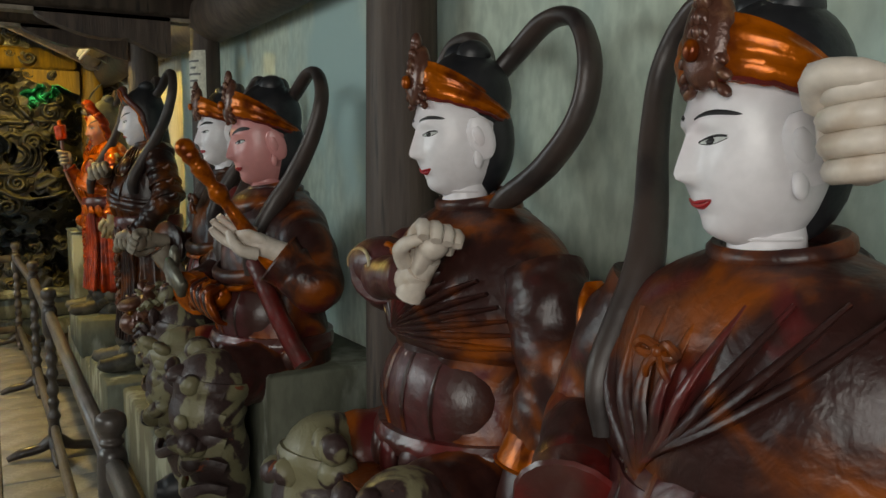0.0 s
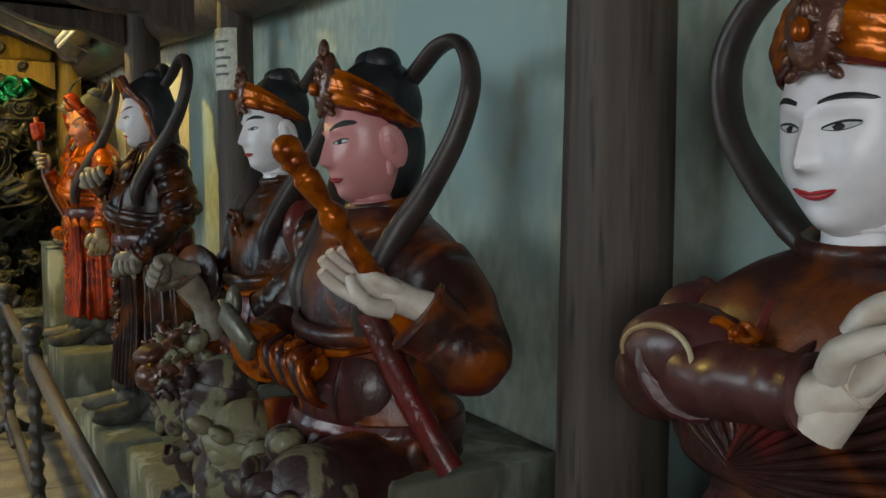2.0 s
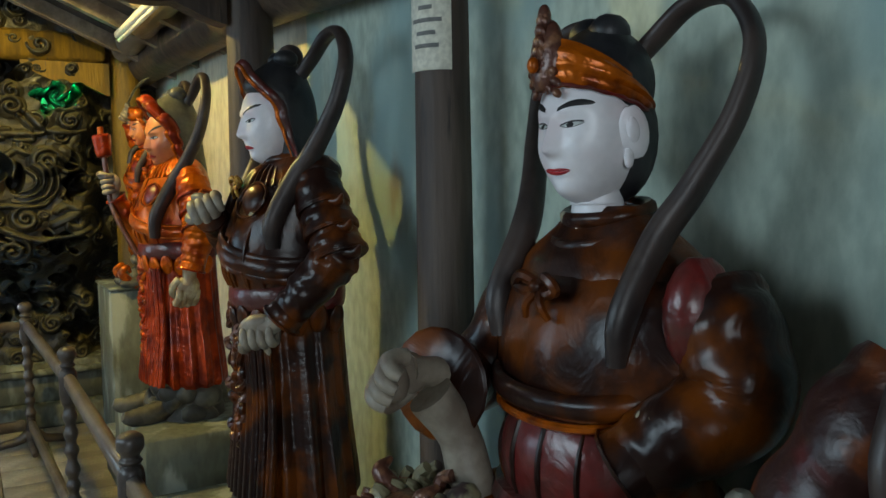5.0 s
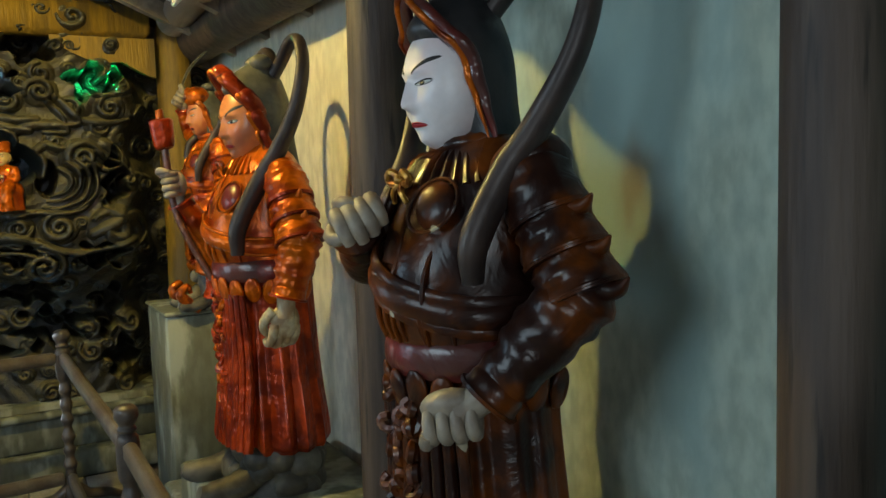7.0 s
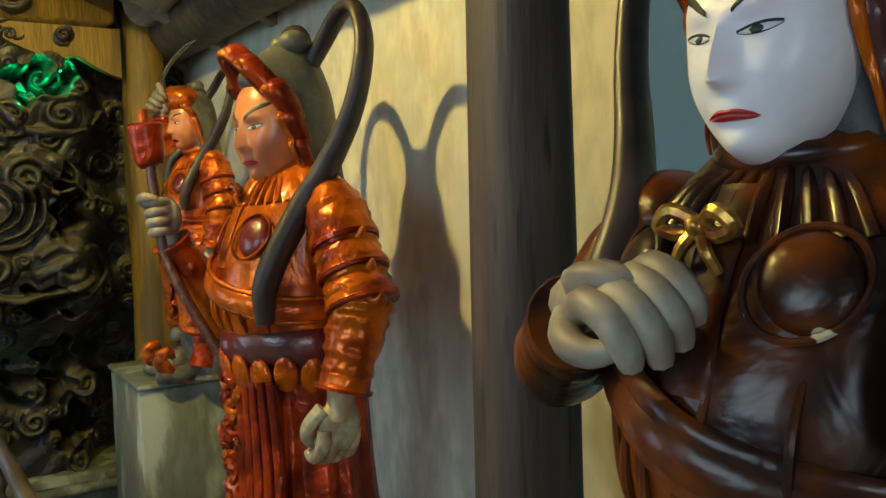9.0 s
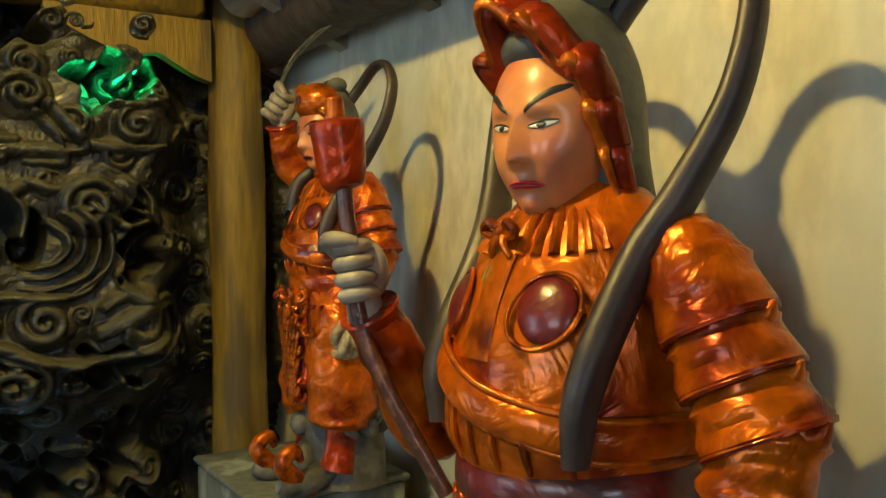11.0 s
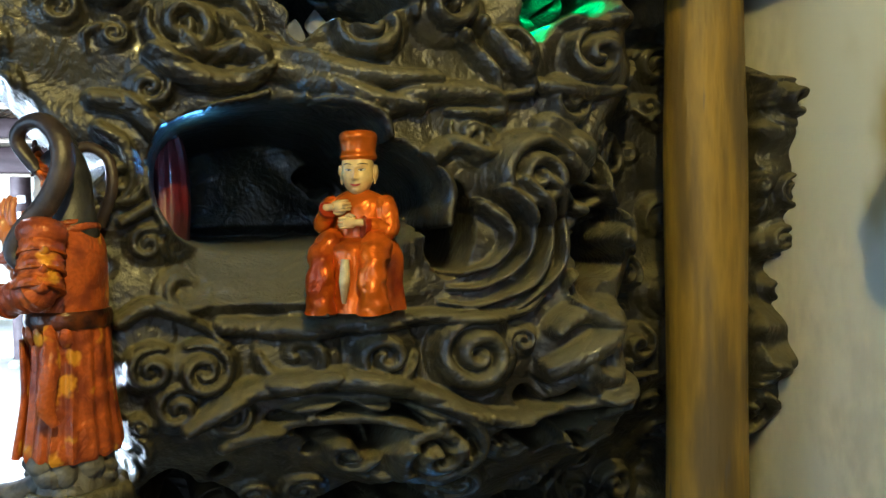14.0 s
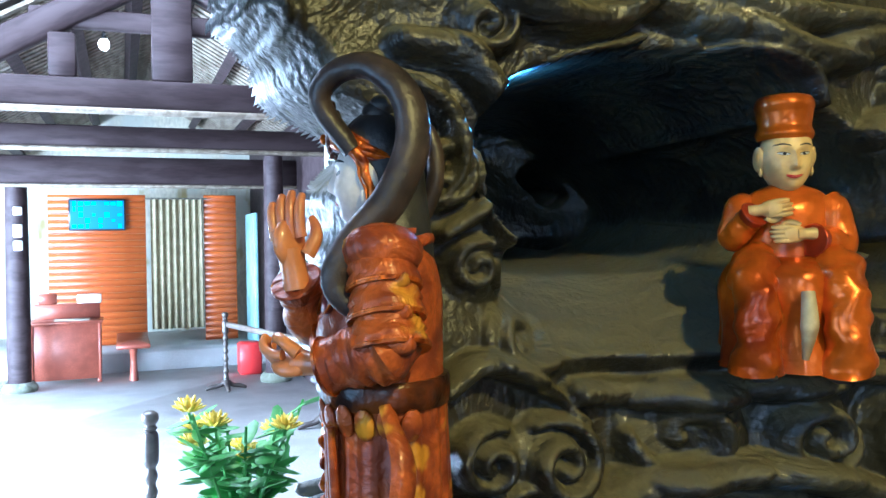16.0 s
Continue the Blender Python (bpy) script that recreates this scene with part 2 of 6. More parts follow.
PETAL = mat("yellow_petal", (0.75, 0.5, 0.03), 0.6, second=(0.8, 0.62, 0.1), scale=20, bump=0.05)
VASE = mat("blue_white_porcelain", (0.55, 0.58, 0.62), 0.25, second=(0.08, 0.12, 0.3), scale=25, lo=0.55, hi=0.6, bump=0.02)
BLUE_DOOR = mat("blue_green_door_paint", (0.3, 0.5, 0.5), 0.5, second=(0.22, 0.38, 0.4), scale=4, bump=0.05)
RED_PLASTIC = mat("red_plastic", (0.5, 0.03, 0.03), 0.4, bump=0.02)
STEEL = mat("dull_blade_steel", (0.2, 0.19, 0.15), 0.38, 0.5, second=(0.12, 0.11, 0.08), scale=20, bump=0.1)

# ---- mesh building ----


def crom(pts, sub):
    """A smooth line through the points."""
    p = np.array(pts, float)
    q = np.vstack([2 * p[0] - p[1], p, 2 * p[-1] - p[-2]])
    out = []
    for i in range(1, len(q) - 2):
        for j in range(sub):
            t = j / sub
            out.append(0.5 * (2 * q[i] + (q[i + 1] - q[i - 1]) * t + (2 * q[i - 1] - 5 * q[i] + 4 * q[i + 1] - q[i + 2]) * t * t
                              + (3 * q[i] - q[i - 1] - 3 * q[i + 1] + q[i + 2]) * t ** 3))
    out.append(q[-2])
    return np.array(out)


class Build:
    """One mesh with several materials."""

    def __init__(self):
        self.v, self.f, self.m, self.mats = [], [], [], []

    def add(self, verts, faces, material):
        o = len(self.v)
        self.v.extend(map(tuple, verts))
        self.f.extend(tuple(i + o for i in f) for f in faces)
        if material not in self.mats:
            self.mats.append(material)
        self.m.extend([self.mats.index(material)] * len(faces))

    def rings(self, rings, material, caps=True):
        """rings: equal closed rings of points, joined one to the next."""
        k, n = len(rings), len(rings[0])
        vs = [p for r in rings for p in r]
        fs = [(i * n + j, i * n + (j + 1) % n, (i + 1) * n + (j + 1) % n, (i + 1) * n + j) for i in range(k - 1) for j in range(n)]
        if caps:
            vs += [np.mean(rings[0], axis=0), np.mean(rings[-1], axis=0)]
            a, b = k * n, k * n + 1
            fs += [(a, (j + 1) % n, j) for j in range(n)] + [(b, (k - 1) * n + j, (k - 1) * n + (j + 1) % n) for j in range(n)]
        self.add(vs, fs, material)

    def loft(self, keys, material, n=48, sub=4, folds=0, amp=0.0, twist=0.0, hem=1.0, caps=True, power=1.0, off=(0, 0)):
        """keys: (z, front depth, half width, back depth, centre forward, centre sideways)"""
        keys = [tuple(k) + (k[1], 0.0, 0.0)[len(k) - 3:] if len(k) < 6 else tuple(k) for k in keys]
        line = crom(keys, sub)
        out = []
        for i, (z, rf, rs, rb, cf, cs) in enumerate(line):
            u = i / (len(line) - 1)
            a = np.linspace(0, 2 * math.pi, n, endpoint=False)
            w = 1 + amp * (u ** hem if hem > 0 else (1 - u) ** -hem) * (np.sin(folds * a + twist * u) + 0.5 * np.sin(folds * 1.7 * a + 2 + twist * 1.5 * u))
            c, s = np.cos(a), np.sin(a)
            if power != 1:
                c, s = np.sign(c) * np.abs(c) ** power, np.sign(s) * np.abs(s) ** power
            x = np.where(c > 0, rf, rb) * c * w + cf + off[0]
            y = rs * s * w + cs + off[1]
            out.append(np.stack([x, y, np.full(n, z)], 1))
        self.rings(out, material, caps)

    def tube(self, pts, radii, material, n=10, sub=6, flat=1.0, ridge=0, ramp=0.0, up=(0, 0, 1), crease=0.0):
        line = crom(pts, sub)
        r = np.interp(np.linspace(0, 1, len(line)), np.linspace(0, 1, len(radii)), radii)
        tan = np.gradient(line, axis=0)
        tan /= np.linalg.norm(tan, axis=1)[:, None] + 1e-9
        nor = np.cross(tan[0], up)
        if np.linalg.norm(nor) < 1e-3:
            nor = np.cross(tan[0], (1, 0, 0.1))
        out = []
        for i, p in enumerate(line):
            nor = nor - tan[i] * np.dot(nor, tan[i])
            nor /= np.linalg.norm(nor) + 1e-9
            bi = np.cross(tan[i], nor)
            w = r[i] * (1 + ramp * math.sin(ridge * math.pi * 2 * i / (len(line) - 1)))
            a = np.linspace(0, 2 * math.pi, n, endpoint=False)
            if crease:
                u = i / (len(line) - 1)
                w = (w * (1 + crease * (np.sin(2 * a + 21 * u) + 0.7 * np.sin(3 * a - 33 * u + 1) + 0.5 * np.sin(a + 52 * u))))[:, None]
            out.append(p + w * (np.cos(a)[:, None] * nor + flat * np.sin(a)[:, None] * bi))
        self.rings(out, material)

    def ell(self, c, r, material, turn=(0, 0, 0), n=14, m=9):
        e = np.array(Euler([radians(t) for t in turn]).to_matrix())
        out = []
        for i in range(1, m):
            ph = math.pi * i / m
            a = np.linspace(0, 2 * math.pi, n, endpoint=False)
            p = np.stack([np.cos(a) * math.sin(ph) * r[0], np.sin(a) * math.sin(ph) * r[1], np.full(n, -math.cos(ph) * r[2])], 1)
            out.append(p @ e.T + np.array(c))
        self.rings(out, material)

    def box(self, c, s, material, turn=(0, 0, 0), bevel=0.0):
        e = np.array(Euler([radians(t) for t in turn]).to_matrix())
        hx, hy, hz = s[0] / 2, s[1] / 2, s[2] / 2
        b = min(bevel, hx * 0.9, hy * 0.9, hz * 0.9)
        if b <= 0:
            v = np.array([(x * hx, y * hy, z * hz) for z in (-1, 1) for x, y in ((-1, -1), (1, -1), (1, 1), (-1, 1))])
            f = [(3, 2, 1, 0), (4, 5, 6, 7), (0, 1, 5, 4), (1, 2, 6, 5), (2, 3, 7, 6), (3, 0, 4, 7)]
            self.add(v @ e.T + np.array(c), f, material)
            return
        out = []
        for z, q in ((-hz, b), (-hz + b, 0), (hz - b, 0), (hz, b)):
            x, y, k = hx - q, hy - q, b * 0.7
            out.append(np.array([(x - k, -y, z), (x, -y + k, z), (x, y - k, z), (x - k, y, z), (-x + k, y, z), (-x, y - k, z), (-x, -y + k, z), (-x + k, -y, z)]) @ e.T + np.array(c))
        self.rings(out, material)

    def warp(self, fn):
        self.v = [tuple(fn(np.array(p))) for p in self.v]

    def mesh(self, name, smooth=True):
        me = bpy.data.meshes.new(name)
        me.from_pydata(self.v, [], self.f)
        for m in self.mats:
            me.materials.append(m)
        me.polygons.foreach_set("material_index", self.m)
        if smooth:
            me.polygons.foreach_set("use_smooth", [True] * len(self.f))
            me.set_sharp_from_angle(angle=radians(48))
        me.update()
        return me


def part(name, b, parent=None, label="", m=None):
    """Links a Build as one mesh object under a thing or a part."""
    ob = new(name, b.mesh(name))
    if m is not None:
        ob.matrix_basis = m
    if parent:
        ob.parent = parent
    return tagged(ob, label) if label else ob


def thing(name, label, category, m=None, group="", kind=""):
    ob = new(name)
    ob.empty_display_size = 0.1
    if m is not None:
        ob.matrix_basis = m
    return tagged(ob, label, category, group, kind)


def solid(name, c, s, material, bevel=0.006, parent=None, turn=(0, 0, 0)):
    """A block with rounded edges, as an object of its own."""
    b = Build()
    b.box((0, 0, 0), s, material, bevel=bevel)
    return part(name, b, parent, m=pose(*c, *turn))


# ---- the hall ----
WALL_X, GROTTO_Y = 1.2, 8.6


def structure(ob, label, category):
    return tagged(ob, label, category, kind="structure")


structure(solid("floor_bed", (-2.6, 9.0, -0.12), (8.2, 27, 0.2), GROUT, 0), "dark mortar bed under the floor tiles", "floor")
structure(solid("court_paving", (-2.6, 15.5, -0.01), (8.0, 9.6, 0.03), COURT, 0.004), "pale sunlit paving of the small court", "paving")
structure(solid("wall_east", (WALL_X + 0.12, 2.2, 1.25), (0.24, 7.4, 2.7), PLASTER, 0.0), "old pale green limewashed plaster wall with damp stains", "wall")
structure(solid("wall_east_end", (WALL_X + 0.12, 7.9, 1.25), (0.24, 4.0, 2.7), CREAM_PLASTER, 0.0), "old cream plaster wall with yellowed damp patches", "wall")
# unseen south walls, added in dark wood to keep stray light down
structure(solid("wall_south_east", (0.45, -1.95, 1.9), (2.0, 0.2, 3.8), OLD_WOOD, 0), "added unseen dark end wall beside the south fill lamp", "wall")
structure(solid("wall_south_west", (-3.6, -1.95, 1.9), (1.4, 0.2, 3.8), OLD_WOOD, 0), "added unseen dark end wall beside the south fill lamp", "wall")
structure(solid("wall_south_lintel", (-1.75, -1.95, 3.25), (2.4, 0.2, 1.1), OLD_WOOD, 0), "added unseen dark wall over the south fill lamp", "wall")
# unseen west walls, added to block and frame the lamps on that side
structure(solid("wall_west_north", (-4.2, 6.5, 1.9), (0.2, 1.8, 3.8), OLD_WOOD, 0), "added unseen dark side wall that limits stray light", "wall")
structure(solid("wall_west_corner", (-4.2, 9.5, 1.9), (0.2, 1.0, 3.8), OLD_WOOD, 0), "added unseen dark side wall that limits stray light", "wall")
structure(solid("wall_west_door_head", (-4.2, 8.2, 3.35), (0.2, 1.6, 0.9), OLD_WOOD, 0), "added unseen dark wall over the side fill lamp", "wall")
structure(solid("wall_west_south", (-4.2, -0.7, 1.9), (0.2, 6.6, 3.8), OLD_WOOD, 0), "added unseen dark side wall that limits stray light", "wall")
structure(solid("wall_west_lintel", (-4.2, 4.1, 3.6), (0.2, 3.0, 0.4), PLASTER, 0), "added unseen wall over the west lamp", "wall")
structure(solid("wall_west_sill", (-4.2, 4.1, 0.9), (0.2, 3.0, 1.8), OLD_WOOD, 0), "added unseen dark wall shading below the west lamp", "wall")
structure(solid("wall_north", (-2.6, 23.4, 2.0), (8.2, 0.2, 4.4), CREAM_PLASTER, 0), "plain pale plastered end wall", "wall")
# hidden backing, added so that court light does not leak past the grotto
structure(solid("wall_behind_grotto", (0.62, 9.97, 2.0), (1.9, 0.12, 4.2), PLASTER, 0), "added unseen wall that stops court light behind the grotto", "wall")
# light blocker outside the view, added to cut court spill into the hall
structure(solid("wall_partition", (-2.85, 9.95, 2.0), (2.9, 0.12, 4.2), OLD_WOOD, 0), "added unseen dark wall that blocks court light spill", "wall")
structure(solid("wall_far_east", (1.45, 16.3, 2.0), (0.2, 14.0, 4.4), BEAM_WOOD, 0), "plain plastered side wall", "wall")
# unseen walls left round the added west court lamp
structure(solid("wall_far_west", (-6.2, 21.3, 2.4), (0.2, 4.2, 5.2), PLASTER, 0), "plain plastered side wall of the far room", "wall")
structure(solid("wall_far_west_lintel", (-6.2, 15.0, 4.0), (0.2, 8.4, 2.0), PLASTER, 0), "added unseen wall over the west court fill lamp", "wall")

# the sloping roof over the row and its boards
b = Build()
for i in range(30):
    b.box((-1.2, -3.6 + i * 0.43, 3.58), (5.9, 0.4, 0.03), DARK_CEIL, turn=(0, 24, 0))
structure(part("ceiling", b), "dark smoke-stained roof boards", "ceiling")
b = Build()
for i in range(21):
    b.box((-1.2, -3.4 + i * 0.62, 3.51), (5.9, 0.07, 0.09), PALE_WOOD, turn=(0, 24, 0))
structure(part("ceiling_rafters", b), "row of weathered roof rafters", "ceiling")
structure(solid("ceiling_west", (-4.6, 2.6, 4.7), (1.8, 13.4, 0.1), DARK_CEIL, 0), "dark roof boards", "ceiling")

# floor tiles
tile = Build()
tile.box((0, 0, 0), (0.294, 0.294, 0.03), FLOOR, bevel=0.004)
tile = tile.mesh("tile")
floor = structure(new("floor"), "worn pale square floor tiles", "floor")
for i in range(5):
    for j in range(42):
        ob = new("tile", tile)
        ob.parent, ob.location = floor, (-0.75 + 0.3 * i, -2.4 + 0.3 * j + 0.012 * math.sin(i * 3 + j), -0.013 + 0.0015 * math.sin(i * 5 + j * 2.3))
b = Build()
for i in range(11):
    for j in range(44):
        b.box((-4.05 + 0.3 * i, -3.0 + 0.3 * j, -0.013), (0.294, 0.294, 0.03), FLOOR)
tagged(part("floor_tiles_beyond", b, floor), "worn pale square floor tiles", kind="stuff")


# ---- timber ----
def pillar(x, y, r, height, material=OLD_WOOD, name="pillar", label="round dark old timber pillar standing before the wall"):
    b = Build()
    b.loft([(0.0, r * 1.02, r * 1.02), (0.6, r * 1.06, r * 1.05), (1.4, r * 1.03, r * 1.04), (height * 0.8, r * 0.97, r * 0.96), (height, r * 0.92, r * 0.93)], material, n=28, sub=6, folds=5, amp=0.012, twist=3)
    t = thing(name, label, "pillar", pose(x, y, 0), "timber pillars")
    part("shaft", b, t)
    c = Build()
    c.loft([(0.0, r * 1.5, r * 1.5), (0.06, r * 1.6, r * 1.6), (0.12, r * 1.25, r * 1.25)], STONE, n=24)
    part("base_stone", c, t)
    return t


P2 = pillar(1.06, 2.18, 0.104, 2.62)
P4 = pillar(1.03, 4.46, 0.076, 2.62)
P6 = pillar(0.955, 5.915, 0.1, 2.62)
pillar(0.99, -0.55, 0.15, 2.62)


def scallop(b, length, drop, thick, material):
    """A bracket with scalloped underside, along -x from the origin."""
    n = 40
    prof = []
    for i in range(n + 1):
        u = i / n
        prof.append((-u * length, -drop * (1 - u) ** 0.6 * (0.72 + 0.28 * abs(math.cos(u * math.pi * 1.5))) - 0.02))
    vs = [(x, s * thick / 2, 0) for s in (-1, 1) for x, z in prof] + [(x, s * thick / 2, z) for s in (-1, 1) for x, z in prof]
    k = n + 1
    fs = []
    for i in range(n):
        fs += [(i, i + 1, k + i + 1, k + i), (2 * k + i, 3 * k + i, 3 * k + i + 1, 2 * k + i + 1), (i, 2 * k + i, 2 * k + i + 1, i + 1), (k + i, k + i + 1, 3 * k + i + 1, 3 * k + i)]
    fs += [(0, k, 3 * k, 2 * k), (n, 2 * k + n, 3 * k + n, k + n)]
    b.add(vs, fs, material)


for y, z in ((2.18, 2.5), (4.46, 2.36), (5.915, 2.5)):
    t = thing("tie_beam", "dark timber tie beam with a scalloped bracket on a pillar", "beam", pose(0.97, y, z), "tie beams")
    b = Build()
    b.box((-1.75, 0, 0.11), (3.9, 0.13, 0.21), OLD_WOOD, bevel=0.02)
    part("beam", b, t)
    b = Build()
    b.box((-1.75, 0, -0.012), (3.9, 0.1, 0.02), PALE_WOOD)
    part("fillet", b, t, "pale worn lower edge")
    b = Build()
    scallop(b, 0.62, 0.17, 0.1, OLD_WOOD)
    part("bracket", b, t, m=pose(-0.12, 0, -0.0))

b = Build()
b.tube([(1.08, -3, 2.38), (1.08, 0, 2.36), (1.07, 4, 2.37), (1.08, 6.5, 2.5), (1.08, 9.2, 2.54)], [0.13], OLD_WOOD, n=16)
tagged(part("wall_plate_log", b), "dark round log lying along the top of the wall", "beam")
b = Build()
b.tube([(0.86, 4.32, 2.63), (0.84, 6.2, 2.64), (0.87, 7.5, 2.63), (0.92, 8.62, 2.62)], [0.085, 0.09, 0.085, 0.095], PALE_WOOD, n=16)
tagged(part("purlin_log", b), "pale weathered round purlin log carrying the eave", "beam")
b = Build()
b.box((0, 0, 0), (0.05, 1.1, 0.04), WHITE_PLASTIC, bevel=0.008)
t = thing("tube_light", "unlit white tube light fitting on a timber", "lamp", pose(0.74, 7.2, 2.56, 0, 0, 0))
part("fitting", b, t)
b = Build()
b.tube([(0, -0.52, -0.035), (0, 0.52, -0.035)], [0.013], WHITE_PLASTIC)
part("tube", b, t)

# ochre post and cross beam before the carved grotto
b = Build()
b.loft([(0, 0.105, 0.1), (0.7, 0.11, 0.105), (1.3, 0.1, 0.105), (1.9, 0.108, 0.1), (2.2, 0.1, 0.095), (2.9, 0.09, 0.09)], YELLOW_WOOD, n=20, sub=6, folds=3, amp=0.05, twist=5)
tagged(part("ochre_post", b, m=pose(0.94, 8.8, 0)), "rough ochre-painted timber post beside the carved grotto", "post")
b = Build()
b.box((-0.9, 8.74, 2.62), (3.4, 0.15, 0.2), YELLOW_WOOD, bevel=0.03)
tagged(part("ochre_beam", b), "ochre-painted timber cross beam over the grotto", "beam")
b = Build()
scallop(b, 0.55, 0.2, 0.06, YELLOW_WOOD)
tagged(part("ochre_bracket", b, m=pose(0.82, 8.72, 2.52)), "ochre carved bracket under the cross beam", "bracket")

# the yellow lamp
t = thing("hanging_lamp", "small lit yellow lamp hanging under the roof", "lamp", pose(-0.28, 6.75, 3.05))
b = Build()
b.loft([(0.06, 0.018, 0.018), (0.1, 0.024, 0.024), (0.13, 0.02, 0.02)], TVBLACK, n=12)
part("socket", b, t)
b = Build()
b.tube([(0, 0, 0.13), (0, 0, 0.35), (0, 0, 0.62)], [0.004], TVBLACK, n=6)
part("flex", b, t)

# platforms, seats and plinths
structure(solid("platform_row", (0.905, 1.45, 0.2), (0.59, 6.7, 0.4), STONE, 0.012), "long worn painted platform under the seated statues", "platform")
structure(solid("platform_step", (0.86, 5.28, 0.2), (0.66, 0.86, 0.42), STONE, 0.012), "worn masonry platform under a standing statue", "platform")
structure(solid("platform_corner", (0.87, 6.7, 0.14), (0.64, 1.9, 0.28), STONE, 0.012), "low worn masonry platform", "platform")
for y, w, h in ((0.72, 0.72, 0.53), (1.55, 0.66, 0.53), (2.85, 0.7, 0.54), (3.72, 0.66, 0.555)):
    tagged(solid("seat_block", (0.975, y, 0.41 + h / 2), (0.45, w, h), STONE, 0.01), "grey-green worn masonry seat block under a statue", "plinth", "seat blocks")
tagged(solid("foot_plinth", (0.84, 6.7, 0.4), (0.62, 0.84, 0.27), STONE, 0.012), "low pale masonry plinth under a standing statue", "plinth")
tagged(solid("tall_plinth", (0.84, 7.98, 0.525), (0.44, 0.52, 1.05), STONE, 0.012), "tall pale painted masonry plinth with peeling paint", "plinth")
tagged(solid("plinth_cap", (0.84, 7.98, 1.06), (0.46, 0.54, 0.02), STONE, 0.006), "thin slab on the tall plinth", "slab")


# paper notice on a pillar
t = thing("paper_notice", "yellowed paper notice with lines of print stuck on the pillar", "notice", pose(1.03, 4.46, 2.045))
b = Build()
arc = [math.radians(150 + a * 6) for a in range(19)]
R = 0.0815
vs = [(R * math.cos(a), R * math.sin(a), z) for z in (-0.09, 0.16) for a in arc]
b.add(vs, [(i, i + 1, 20 + i, 19 + i) for i in range(18)], PAPER)
part("sheet", b, t)
for row, (i0, i1) in enumerate(((5, 15), (7, 13), (4, 16), (6, 14), (5, 15))):
    b = Build()
    z = 0.1 - row * 0.033
    vs = [((R + 0.0015) * math.cos(a), (R + 0.0015) * math.sin(a), z + q) for q in (0, 0.011) for a in arc[i0:i1]]
    k = i1 - i0
    b.add(vs, [(i, i + 1, k + i + 1, k + i) for i in range(k - 1)], INK)
    part("print_line", b, t, "grey printed line")

# ---- statues ----
def head_width(z):
    return 0.092 * math.sqrt(max(0.0, 1 - (abs(z) / 0.135) ** 2.7)) * (1 - 0.22 * max(0.0, -z / 0.125) ** 1.6)


def face_relief(s, z, wide):
    g = lambda a, b, ds, dz: np.exp(-((np.abs(s) - a) / ds) ** 2 - ((z - b) / dz) ** 2)
    nose = np.exp(-(s / (0.0105 + 0.004 * np.clip((0.02 - z) / 0.05, 0, 1))) ** 2) * np.clip((0.045 - z) / 0.07, 0, 1) * (1 / (1 + np.exp(-(z + 0.036) / 0.0035)))
    return (0.031 * nose + 0.006 * g(0.012, -0.031, 0.007, 0.008) - 0.010 * g(0.033, 0.018, 0.02, 0.014) + 0.006 * g(0.033, 0.014, 0.014, 0.008)
            + 0.007 * g(0.03, 0.04, 0.025, 0.012) + 0.007 * wide * g(0.044, -0.03, 0.026, 0.03) + 0.007 * g(0.0, -0.062, 0.022, 0.012)
            - 0.004 * g(0.0, -0.079, 0.02, 0.006) + 0.012 * g(0.0, -0.104, 0.026, 0.018))


def face_front(s, z, wide=1.0):
    w = np.maximum(head_width(z), 1e-4)
    return 0.098 * (1 - 0.12 * max(0, z / 0.13) ** 2) * math.sqrt(max(0.0, 1 - (abs(z) / 0.14) ** 3)) * np.sqrt(np.clip(1 - (np.abs(s) / w) ** 2.3, 0, 1)) + face_relief(np.asarray(s, float), z, wide)


